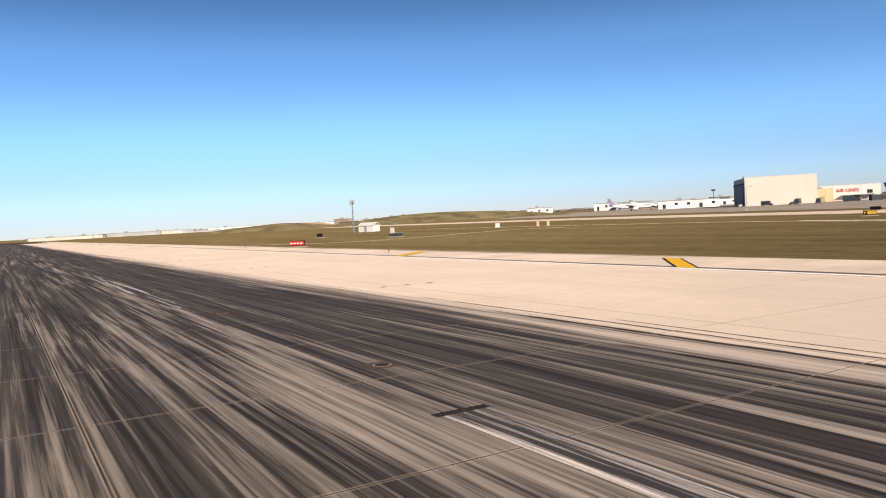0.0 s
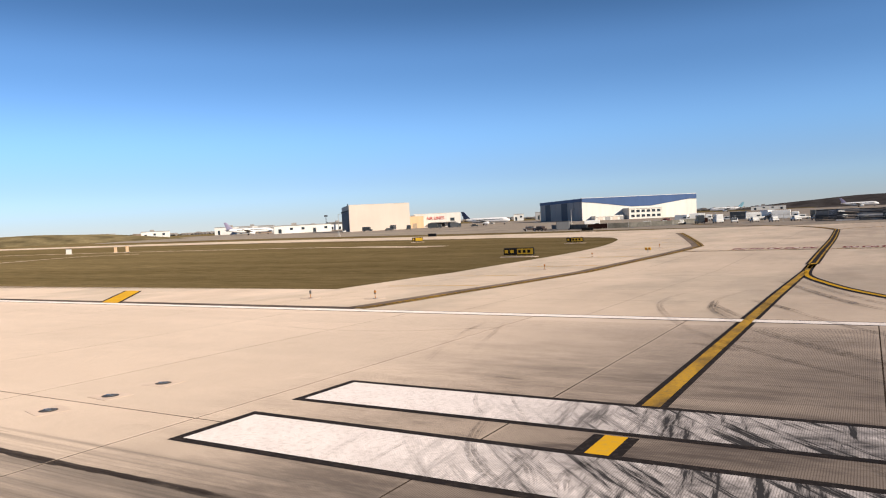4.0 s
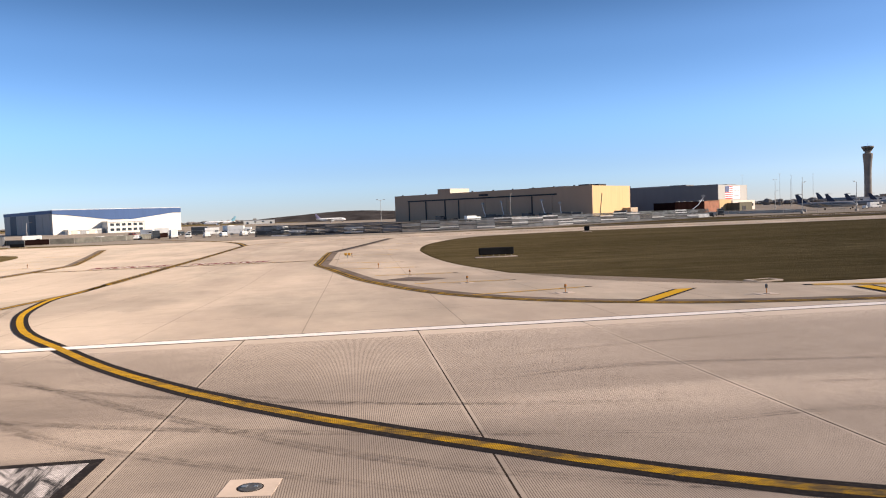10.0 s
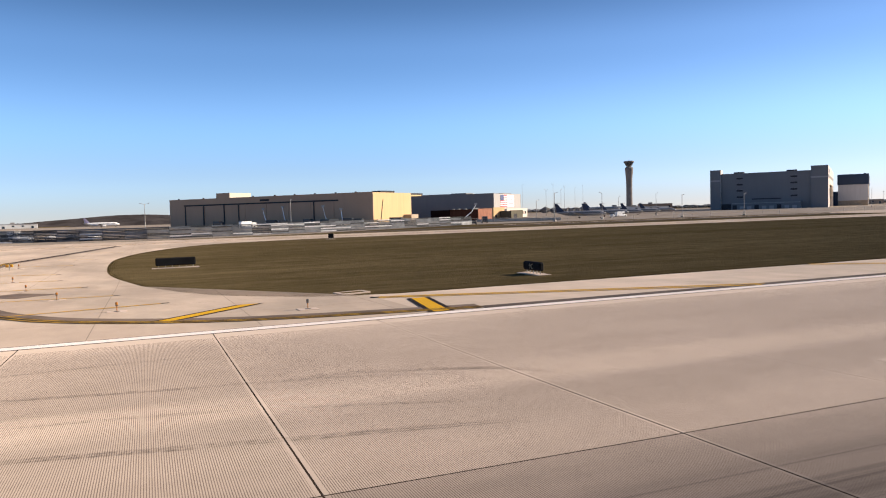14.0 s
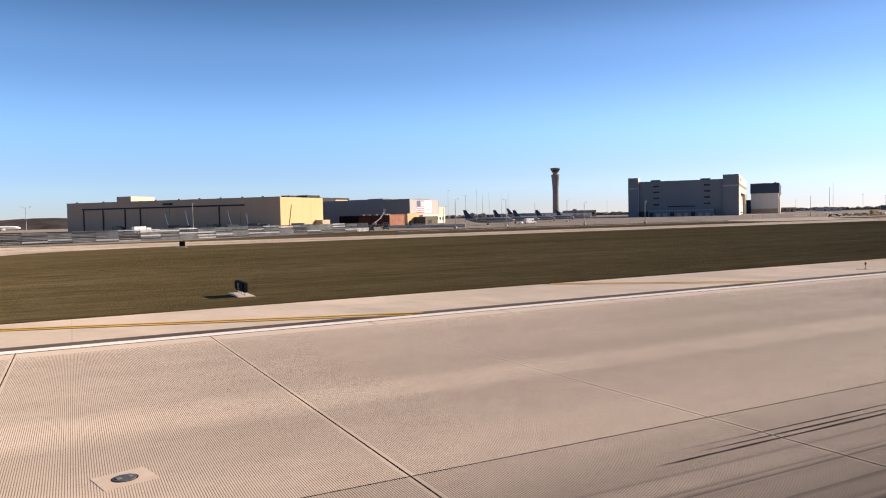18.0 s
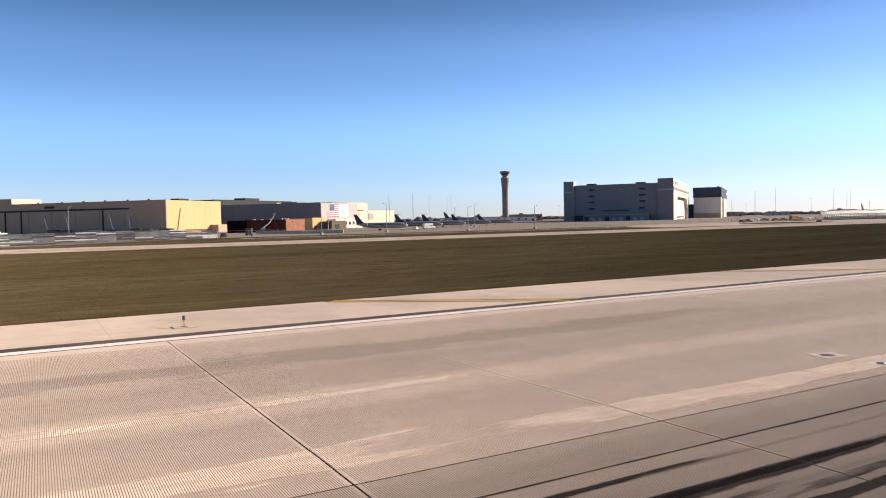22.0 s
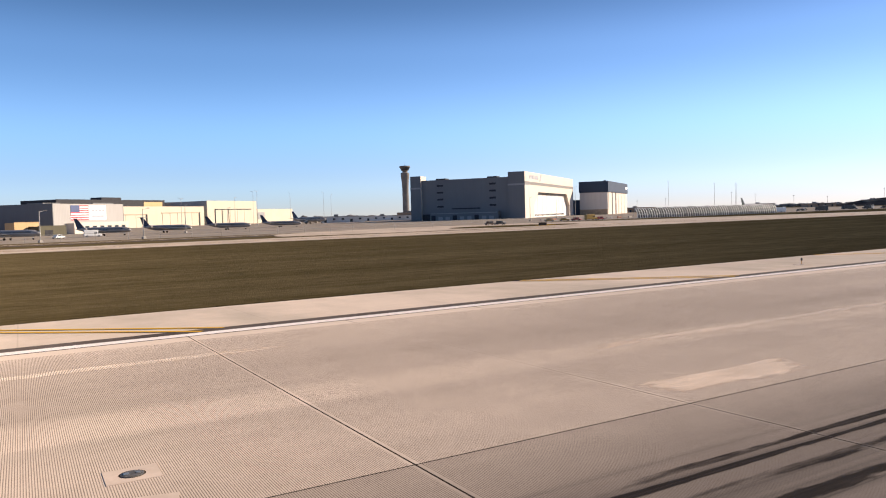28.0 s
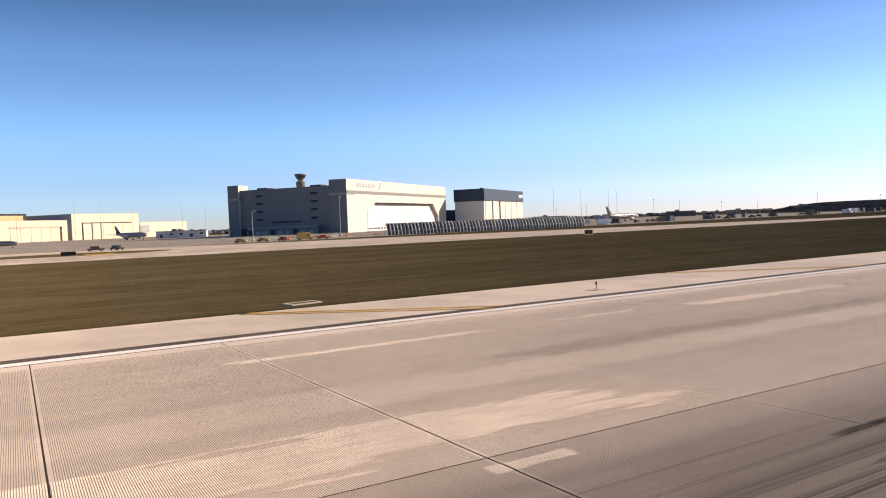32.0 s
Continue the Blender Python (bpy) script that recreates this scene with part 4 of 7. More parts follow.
# single tyre strokes over the bars
for pts, w in (([(3.2, 11.2), (3.1, 11.8), (3.0, 12.6)], 0.14), ([(4.1, 11.2), (4.0, 12.0), (4.0, 12.6)], 0.11), ([(3.4, 16.3), (3.8, 15.4), (4.5, 14.5)], 0.10), ([(4.2, 16.3), (4.7, 15.5), (5.4, 14.5)], 0.07),
               ([(5.6, 12.9), (6.5, 12.0), (6.9, 11.2)], 0.16), ([(6.1, 12.8), (7.0, 11.7), (7.3, 11.1)], 0.10), ([(7.3, 12.9), (7.1, 12.0), (7.3, 11.3)], 0.22), ([(8.2, 16.2), (8.6, 15.3), (9.0, 14.4)], 0.16), ([(8.8, 16.2), (9.4, 15.1), (9.9, 14.4)], 0.10), ([(7.0, 15.6), (7.6, 15.0), (8.0, 14.6)], 0.07)):
    scuff(pts, w, SCUFF, "faint tyre stroke over white paint")
# paired faint tracks curling from the turn
scuff([(0.2, 19.3), (-1.2, 23.3), (-2.1, 27.3)], 0.22)
scuff([(0.9, 20.5), (-0.2, 24.0), (-1.1, 27.0)], 0.18)
# short faint scuffs beside the turn
rs = random.Random(31)
for k in range(16):
    x, y, n = rs.uniform(2.5, 12.5), rs.uniform(16.8, 27.5), rs.uniform(0.6, 2.2)
    scuff([(x, y), (x + n / 2, y + rs.uniform(-0.06, 0.06)), (x + n, y + rs.uniform(-0.12, 0.12))], rs.uniform(0.06, 0.2), SCUFF, "short faint tyre scuff on concrete")

# scrubbed pale streaks, stains and single tyre tracks along the runway
for lay, (x0, x1, y, w) in enumerate(((84, 99, 17.7, 0.9), (97, 109, 18.0, 0.75), (88, 106, 13.6, 2.1), (104, 127, 13.2, 1.5), (124, 133.2, 13.5, 2.2), (137.5, 145, 18.0, 0.8), (145, 154, 17.9, 0.8), (150, 163, 18.0, 0.9), (159, 171, 17.4, 1.0), (174, 188, 24.9, 1.0), (186, 206, 27.2, 0.9), (202, 249, 25.0, 1.0), (250, 279, 18.2, 0.8), (291, 299, 17.8, 1.1), (292, 298, 20.9, 0.8), (300, 356, 18.0, 1.15), (355, 372, 17.8, 0.9), (249, 254.5, 13.4, 1.7), (279, 286.5, 13.2, 1.7), (302, 313, 13.4, 2.0), (346, 353, 24.9, 0.9), (352, 364, 13.4, 2.0),
                     (368, 390.5, 14.3, 3.6), (382.5, 384.6, 11.6, 0.7), (400.5, 415, 24.3, 1.9), (392.5, 400.5, 24.9, 0.7), (381, 393, 24.6, 0.9), (404, 428, 13.4, 1.4), (196, 222, 20.5, 0.7))):
    marking("marking_scrubbed_streak", draped([(x0, y - w / 2), (x1, y - w / 2), (x1, y + w / 2), (x0, y + w / 2)], 0.0050 + 0.0001 * lay, ys=()), SCRUBBED, "pale scrubbed streak on the concrete", group="scrubbed streaks")
for x0, x1, y, w in ((84, 128, 23.4, 4.0), (384, 420, 19.4, 2.6)):
    marking("marking_grey_stain", draped([(x0, y - w / 2), (x1, y - w / 2), (x1, y + w / 2), (x0, y + w / 2)], 0.0045, ys=()), STAIN, "broad grey stain on the concrete", group="grey stains")
for x0, x1, y, w in ((385.3, 428, 9.55, 0.34), (385.0, 428, 8.45, 0.40), (288, 330, 9.15, 0.75), (292, 335, 8.25, 0.40), (226, 262, 9.35, 0.28), (228, 268, 8.1, 0.50), (121, 160, 8.45, 0.45), (118, 150, 9.1, 0.22), (337, 372, 8.7, 0.30), (176, 214, 8.8, 0.35),
                     (62, 86, 11.0, 0.07), (61, 88, 10.78, 0.07), (60, 90, 10.6, 0.10), (66, 92, 9.5, 0.34), (67, 86, 8.42, 0.45), (101, 118, 10.75, 0.09), (102, 138, 9.3, 0.50), (104, 142, 8.62, 0.44), (76, 112, 10.2, 0.26), (78, 116, 9.4, 0.36), (80, 110, 8.85, 0.3), (90, 118, 8.2, 0.45), (243, 276, 9.65, 0.28), (242, 290, 8.8, 0.36), (162, 200, 9.25, 0.28), (163, 195, 8.7, 0.24), (164, 204, 8.0, 0.34), (-24, 6.5, 9.15, 0.40), (-30, -2, 10.0, 0.22), (-18, -5, 10.6, 0.16), (-14, 9, 7.2, 0.4)):
    marking("marking_tyre_track", draped([(x0, y - w / 2), (x1, y - w / 2), (x1, y + w / 2), (x0, y + w / 2)], 0.0065, ys=()), RUBBER, "straight black tyre track on the concrete", group="tyre tracks")

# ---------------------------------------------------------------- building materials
# Shade and sun put into two tones of one tan; TAN_LIT also real cream.
TAN_SHADE = ribbed("tan_cladding_in_shade", (0.40, 0.275, 0.19), 1.2, spread=0.07)
TAN_LIT = ribbed("sunlit_tan_and_cream_cladding", (0.53, 0.365, 0.19), 1.2)
PEACH = ribbed("peach_cladding", (0.68, 0.46, 0.28), 1.2)
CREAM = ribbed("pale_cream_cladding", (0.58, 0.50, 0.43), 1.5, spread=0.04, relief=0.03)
NAVY = ribbed("slate_cladding", (0.042, 0.060, 0.095), 1.0)
# Two greys of one hangar: shaded walls and sunlit end put into the colour.
SLATE_SHADE = ribbed("shaded_slate_cladding", (0.165, 0.168, 0.172), 1.0, spread=0.08)
END_LIT_GREY = ribbed("lit_grey_cladding", (0.36, 0.345, 0.33), 1.0, spread=0.06)
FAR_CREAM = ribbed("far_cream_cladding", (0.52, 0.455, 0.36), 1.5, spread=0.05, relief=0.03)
BLUE = ribbed("blue_cladding", (0.055, 0.10, 0.22), 1.0)
WHITE_CLAD = ribbed("white_cladding", (0.68, 0.65, 0.60), 1.0)
OLIVE = ribbed("olive_cladding", (0.10, 0.09, 0.06), 1.0)
GREY_CLAD = ribbed("grey_cladding", (0.30, 0.30, 0.30), 1.2)
# Great hangar's pale cladding darkened for its shaded front; container's own dark grey.
SHADE_DARK_GREY = ribbed("shade_dark_grey_cladding", (0.160, 0.166, 0.174), 1.2, spread=0.06)
PALE_GREY = ribbed("pale_grey_cladding", (0.58, 0.56, 0.54), 1.2)
DARK_TRIM = plain("dark_trim", (0.045, 0.045, 0.05), 0.7, spread=0.25, spec=0.1)
ROOFING = plain("roof_membrane", (0.30, 0.28, 0.26), 0.9, spread=0.25, scale=0.1)
CONCRETE = plain("cast_concrete", (0.42, 0.38, 0.33), 0.85, spread=0.2, scale=0.15)
BRICK_RED = plain("red_brown_brick", (0.34, 0.135, 0.075), 0.85, spread=0.25, scale=0.5)
GLASS = plain("dark_window_glass", (0.03, 0.04, 0.05), 0.12, spread=0.2, bumps=0, spec=0.6)
STEEL = plain("galvanised_steel", (0.42, 0.43, 0.44), 0.4, 0.7, spread=0.2, scale=1.5)
POLE = plain("pale_steel_pole", (0.34, 0.33, 0.31), 0.5, 0.3, spread=0.15)
FLAG_RED = plain("flag_red", (0.45, 0.05, 0.07), 0.6, spread=0.08)
FLAG_BLUE = plain("flag_blue", (0.05, 0.07, 0.16), 0.6, spread=0.08)
FLAG_WHITE = plain("banner_white", (0.82, 0.81, 0.79), 0.6, spread=0.08)
BAR_GREY = plain("lettering_grey", (0.30, 0.31, 0.34), 0.6)
SIGN_RED = plain("lettering_red", (0.55, 0.06, 0.05), 0.6)
TRIM_TAN = plain("tan_trim", (0.36, 0.28, 0.2), 0.7)


class Hall:
    """A box-shaped building: front from a to b in plan, depth to the left of that line."""

    def __init__(self, name, a, b, depth, top, walls, label, category="hangar", parapet=0.6, base=None, group="", roof=None):
        a, b = Vector(a), Vector(b)
        self.w, self.d = (b - a).length, depth
        z = G(*a) - 0.3 if base is None else base
        self.h = top - z
        self.ob = thing(name, (a.x, a.y, z), math.degrees(math.atan2(b.y - a.y, b.x - a.x)), label, category, group)
        w, d, h, k = self.w, depth, self.h, 0.5
        front, side, back = walls if isinstance(walls, tuple) else (walls,) * 3
        self.box("front_wall", 0, w, 0, k, 0, h, front)
        self.box("side_wall", 0, k, k, d - k, 0, h, side)
        self.box("side_wall", w - k, w, k, d - k, 0, h, back)
        self.box("back_wall", 0, w, d - k, d, 0, h, side)
        self.box("roof", k, w - k, k, d - k, h - parapet - 0.4, h - parapet, roof or ROOFING)
        self.box("parapet_cap", -0.12, w + 0.12, -0.12, k + 0.1, h + 0.003, h + 0.25, DARK_TRIM if front in (NAVY, BLUE) else front)

    def box(self, name, x0, x1, y0, y1, z0, z1, material, parent=None, label="", bevel=0.0):
        return part(name, boxed(x0, x1, y0, y1, z0, z1, bevel=bevel), material, parent or self.ob, label)

    def poly(self, name, points, axis, level, depth, material, label="", parent=None):
        """A flat panel on the front (axis 'y') or the right side (axis 'x'), standing proud."""
        bm = bmesh.new()
        rings = []
        for o in (0.0, depth):
            rings.append([bm.verts.new((u, level - o, v) if axis == "y" else (level + o, u, v)) for u, v in points])
        bm.faces.new(rings[1])
        n = len(points)
        for i in range(n):
            j = (i + 1) % n
            bm.faces.new((rings[0][i], rings[0][j], rings[1][j], rings[1][i]))
        bmesh.ops.recalc_face_normals(bm, faces=bm.faces[:])
        return part(name, bm, material, parent or self.ob, label)

    def window(self, x0, x1, z0, z1, glass=None, side="y", frame=0.18):
        """A window with its frame, sill and glass on the front or the right side."""
        lv = 0.0 if side == "y" else self.w
        s = -1 if side == "y" else 1

        def slab(name, u0, u1, v0, v1, d0, d1, mat, parent):
            lo, hi = sorted((lv + s * d0, lv + s * d1))
            return self.box(name, *((u0, u1, lo, hi) if side == "y" else (lo, hi, u0, u1)), v0, v1, mat, parent)

        pane = slab("window", x0, x1, z0, z1, 0.01, 0.06, glass or GLASS, self.ob)
        slab("frame", x0 - frame, x1 + frame, z1 + 0.005, z1 + frame, 0.005, 0.15, GREY_CLAD, pane)
        slab("sill", x0 - frame, x1 + frame, z0 - frame, z0 - 0.005, 0.005, 0.22, GREY_CLAD, pane)
        return pane


# cream hangar in the west, shaded slatted door on its end
a = Hall("hangar", (-274.1, 373.5), (-245.3, 399.8), 60, 16.1, (CREAM, GREY_CLAD, CREAM), "tall cream box hangar with shaded grey end doors")
for i in range(6):
    a.box("door_leaf", -0.35, -0.02, 6 + i * 8.7, 14.2 + i * 8.7, 0.3, a.h - 4, NAVY)
a.box("door_header", -0.45, -0.01, 4, 60, a.h - 3.9, a.h - 3.0, DARK_TRIM)
a.box("roof_light", -0.8, -0.3, 1.5, 2.2, a.h - 0.4, a.h + 0.9, DARK_TRIM)
# tan store and long white hangar with red lettering
t1 = Hall("store_building", (-260.9, 421.7), (-252.2, 427.7), 30, 7.2, (PEACH, PEACH, PEACH), "tan flat-roofed store building beside hangar", "building")
t1.box("door", 3, 6, -0.12, -0.01, 0.2, 3.6, TRIM_TAN)
t1.box("roof_unit", 2, 5, 3, 6, t1.h - 0.5, t1.h + 1.0, ROOFING)
lines = Hall("hangar", (-270.0, 443.5), (-241.2, 460.6), 60, 8.9, (WHITE_CLAD, GREY_CLAD, WHITE_CLAD), "long white hangar with red lettering on the front")
lines.box("door_opening", 16, 22, -0.1, -0.01, 0.3, 3.2, DARK_TRIM)
lines.box("canopy", 12, 30, -4, -0.01, 3.4, 3.8, GREY_CLAD)
text = bpy.data.curves.new("lettering", "FONT")
text.body, text.size, text.extrude = "AIR LINES", 3.0, 0.12
text.materials.append(SIGN_RED)
tx = new("lettering", text)
tx.parent = lines.ob
tx.matrix_basis = pose(8.9, -0.14, lines.h - 4.2, 90)
lines.window(26, 29, 4.4, 6.4)

# white hangar with a blue roof band that dips in a V
b = Hall("hangar", (-151.9, 464.6), (-88.9, 513.7), 103, 13.9, (WHITE_CLAD, GREY_CLAD, WHITE_CLAD), "white hangar with deep blue V-shaped roof band and grey end doors")
W, Hh = b.w, b.h
b.poly("blue_band", [(0, Hh), (0, Hh * 0.84), (W * 0.10, Hh * 0.80), (W * 0.43, Hh * 0.56), (W * 0.60, Hh * 0.56), (W * 0.93, Hh * 0.79), (W, Hh * 0.79), (W, Hh)], "y", -0.02, 0.3, BLUE, "deep blue metal band")
b.box("end_band", -0.3, -0.02, 0, 103, Hh * 0.86, Hh, BLUE)
for i in range(7):
    b.box("door_leaf", -0.25, -0.02, 4 + i * 14, 17.4 + i * 14, 0.3, Hh * 0.85, NAVY if i in (2, 5) else GREY_CLAD)
annex = Hall("annex", (-129.6, 481.95), (-111.5, 496.05), -9, 6.2, WHITE_CLAD, "low white office annex with two rows of windows", "building")
annex2 = Hall("annex", (-147.0, 468.4), (-130.4, 481.3), -6, 1.9, WHITE_CLAD, "low white workshop lean-to along a hangar", "building")
for r in range(2):
    for i in range(6):
        x = 1.6 + i * 3.55
        part("window", boxed(x, x + 2.3, -9.62, -9.51, 1.5 + r * 3.1, 3.0 + r * 3.1), GLASS, annex.ob)
        part("window_sill", boxed(x - 0.1, x + 2.4, -9.72, -9.51, 1.3 + r * 3.1, 1.48 + r * 3.1), GREY_CLAD, annex.ob)
for i in range(4):
    part("garage_door", boxed(2 + i * 5, 5.5 + i * 5, -6.6, -6.51, 0.3, 2.4), GREY_CLAD if i % 2 else CREAM, annex2.ob)

# long tan hangar: front with sliding doors toned for shade, end toned for sun
c = Hall("hangar", (54.4, 491.1), (154.8, 384.8), 46, 15.6, (TAN_SHADE, TAN_SHADE, TAN_LIT), "long tan hangar with shade and sun coloured into door front and paler end")
W, Hh = c.w, c.h
c.box("door_header", 12, W - 22, -0.5, -0.02, Hh - 4.1, Hh - 3.3, DARK_TRIM)
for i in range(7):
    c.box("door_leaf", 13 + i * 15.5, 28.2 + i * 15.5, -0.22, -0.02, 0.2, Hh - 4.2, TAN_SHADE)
for x in (13, 27.5, 43.5, 54.5, 108):
    c.box("door_post", x - 0.35, x + 0.35, -0.55, -0.23, 0.2, Hh - 4.2, DARK_TRIM)
c.box("roof_house", 37, 47, 0.6, 20, Hh - 0.6, Hh + 3.2, TAN_SHADE, label="raised roof house with one side coloured as sunlit")
# Pale sheet on the sunward side puts sunlight into the colour.
c.box("roof_house_lit_face", 47.02, 47.3, 0.6, 20, Hh - 0.6, Hh + 3.2, FAR_CREAM)
for x in (4, 24, 62, 78, 92, 106, 120, 133):
    c.box("roof_vent", x, x + 0.9, 3, 3.9, Hh - 0.6, Hh + 0.9, DARK_TRIM, bevel=0.1)
c.box("roof_unit", W - 8, W - 3, 14, 22, Hh - 0.6, Hh + 1.1, DARK_TRIM)
c.box("loading_bay", W + 0.02, W + 5, 36, 45, 0, 4.4, TRIM_TAN)
part("drain_pipe", rod(bmesh.new(), (W + 0.15, 8, 1), (W + 0.15, 11, Hh - 4), 0.18), DARK_TRIM, c.ob)
c.box("name_board", 70, 77, -0.1, -0.01, Hh - 2.6, Hh - 1.4, DARK_TRIM)

# slate hangar with flag and banner; walls toned dark for shade, end toned pale for sun
g = Hall("hangar", (199.4, 498.5), (253.5, 437.0), 51, 15.1, (SLATE_SHADE, SLATE_SHADE, END_LIT_GREY), "slate hangar with walls toned as shaded, flag mural and banner on end toned as sunlit")
W, Hh = g.w, g.h
g.box("roof_house", 40, 52, 22, 34, Hh - 0.6, Hh + 1.6, SLATE_SHADE)
g.box("roof_ridge", 2, 74, 36, 52, Hh - 0.6, Hh + 0.9, SLATE_SHADE)
fx0, fx1, fz0, fz1 = 11.8, 24.2, 7.6, 15.8
flag = g.box("flag_mural", W + 0.02, W + 0.10, fx0, fx1, fz0, fz1, FLAG_WHITE, label="flag mural with red and white stripes")
for i in range(7):
    z = fz0 + (fz1 - fz0) * (2 * i) / 13
    g.box("red_stripe", W + 0.105, W + 0.16, fx0 if i < 4 else fx0 + 6.2, fx1, z, z + (fz1 - fz0) / 13, FLAG_RED, flag)
g.box("blue_canton", W + 0.105, W + 0.17, fx0, fx0 + 6.2, fz0 + (fz1 - fz0) * 7 / 13, fz1, FLAG_BLUE, flag)
banner = g.box("banner", W + 0.02, W + 0.10, fx1 + 0.5, 37.2, fz0, fz1, FLAG_WHITE, label="white banner with grey lettering bars")
for i in range(4):
    g.box("lettering_bar", W + 0.105, W + 0.15, fx1 + 2.4 + i * 2.5, fx1 + 4.2 + i * 2.5, fz0 + 4.8, fz0 + 5.9, BAR_GREY, banner)
g.box("lettering_bar", W + 0.105, W + 0.15, fx1 + 2.4, fx1 + 11.5, fz0 + 1.6, fz0 + 2.6, BAR_GREY, banner)
for i in range(6):
    g.window(16 + i * 6.5, 19.5 + i * 6.5, 2.6, 4.2, side="x")
wing = Hall("workshop", (263.5, 437.8), (293.5, 464.2), 6, 4.6, CREAM, "low cream workshop strip in front of a flag hangar", "building")
for i in range(7):
    wing.window(2 + i * 5.4, 4.8 + i * 5.4, 2.6, 4.3)
MAROON = plain("dark_maroon_wall", (0.020, 0.010, 0.009), 0.95, spread=0.25, scale=0.3, spec=0.0)
GREY_BAND = plain("grey_wall_band", (0.24, 0.225, 0.21), 0.8, spread=0.1, scale=0.3)
shed = Hall("store_building", (186.1, 351.2), (210.2, 369.2), 12, 4.6, (MAROON, MAROON, MAROON), "dark maroon low store building on the apron", "building")
for x in (9, 15, 22):
    shed.box("roof_vent", x, x + 1.2, 3, 4.2, shed.h - 0.6, shed.h + 0.6, POLE)
brick = Hall("store_building", (210.7, 369.6), (223.8, 379.2), 10, 4.8, (BRICK_RED, MAROON, BRICK_RED), "orange-brown brick box building on the apron", "building")
for i in range(3):
    brick.box("roof_vent", 2 + i * 4, 2.9 + i * 4, 4 + i, 5 + i, brick.h - 0.6, brick.h + 0.7, POLE)
cream = Hall("store_building", (236.0, 402.0), (246.5, 408.0), 8, 5.4, (TAN_LIT, TAN_LIT, TAN_LIT), "small cream flat-roofed building", "building")
cream.box("door", 1.5, 3.2, -0.1, -0.01, 0.2, 2.6, DARK_TRIM)
green = Hall("store_building", (246.0, 398.0), (258.0, 405.5), 8, 3.4, OLIVE, "small grey-green maintenance building", "building")
green.box("door", 3, 7, -0.1, -0.01, 0.2, 3.0, DARK_TRIM)

# three pale hangars in the distance
h0 = Hall("hangar", (294.0, 791.0), (430.0, 900.7), 60, 21.0, (FAR_CREAM, GREY_CLAD, FAR_CREAM), "broad distant cream hangar with two door bays")
h0.box("door_header", 8, 80, -0.6, -0.02, 13.5, 14.6, TRIM_TAN)
h0.box("door_header", 104, 165, -0.6, -0.02, 15.0, 16.0, TRIM_TAN)
h0.box("door_jamb", 80, 82, -0.6, -0.02, 0.2, 14.6, DARK_TRIM)
h0.box("door_jamb", 165, 167, -0.6, -0.02, 0.2, 16.0, DARK_TRIM)
for i in range(5):
    h0.box("door_leaf", 9 + i * 14.2, 22.8 + i * 14.2, -0.3, -0.02, 0.2, 13.4, FAR_CREAM)
    h0.box("door_leaf", 105 + i * 12, 116.6 + i * 12, -0.3, -0.02, 0.2, 14.9, FAR_CREAM)
hb = Hall("hangar", (272.0, 840.0), (392.0, 937.0), 50, 30.0, (DARK_TRIM, DARK_TRIM, TRIM_TAN), "dark-roofed block rising behind a cream hangar")
hb.box("tan_panel", 120, 150, -0.3, -0.02, hb.h - 8, hb.h - 2, TAN_LIT)
hb.box("roof_house", 62, 90, 4, 20, hb.h - 1, hb.h + 3.0, DARK_TRIM)
h1 = Hall("hangar", (434.7, 904.5), (512.6, 967.7), 150, 28.0, (FAR_CREAM, GREY_CLAD, FAR_CREAM), "tall distant white hangar with dark door posts")
h1.box("door_header", 14, 88, -0.6, -0.02, 18.6, 19.6, DARK_TRIM)
for x in (14, 27, 40):
    h1.box("door_post", x, x + 1.0, -0.7, -0.02, 0.2, 18.6, DARK_TRIM)
for i in range(5):
    h1.box("door_leaf", 15.2 + i * 14.4, 29.2 + i * 14.4, -0.35, -0.02, 0.2, 18.5, FAR_CREAM)
h2 = Hall("hangar", (513.5, 968.5), (580.0, 1022.0), 60, 17.5, (FAR_CREAM, GREY_CLAD, FAR_CREAM), "low distant pale hangar extension")
h2.box("louvre", 1, 16, -0.4, -0.02, 6, 15, GREY_CLAD)

# great pale hangar, front darkened for shade, with corner towers and a huge door on its sunlit side
d = Hall("hangar", (510.2, 517.0), (565.4, 447.7), 181, 30.2, (SHADE_DARK_GREY, SHADE_DARK_GREY, CREAM), "huge pale hangar with front darkened as shaded, corner towers and white portal door")
W, Hh = d.w, d.h
T = 34.0 + 1.5
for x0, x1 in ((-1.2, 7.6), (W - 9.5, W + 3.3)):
    d.box("corner_tower", x0, x1, -2.2, 9, 0, T, SHADE_DARK_GREY, label="projecting corner tower darkened as shaded")
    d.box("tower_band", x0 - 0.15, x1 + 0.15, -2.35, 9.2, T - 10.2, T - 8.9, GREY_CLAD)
    # Cream sheets on the sunward tower faces put sunlight into the colour.
    d.box("tower_lit_face", x1 + 0.02, x1 + 0.12, -2.2, 8.9, 0, T - 10.3 if x0 > 0 else T, CREAM, label="pale tower flank coloured as sunlit")
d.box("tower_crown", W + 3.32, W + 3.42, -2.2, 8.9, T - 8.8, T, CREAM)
for i, fz in enumerate((26.5, 21.2, 15.8, 10.2)):
    for x in (20.5, 63.5):
        d.window(x, x + 5.2, fz, fz + 1.7, DARK_TRIM)
lowb = d.box("annex", 17, 72, -7, -0.02, 0, 6.4, SHADE_DARK_GREY, label="low grey annex along the front")
d.box("annex_band", 17.5, 71.5, -7.1, -7.01, 5.3, 5.8, GREY_CLAD, lowb)
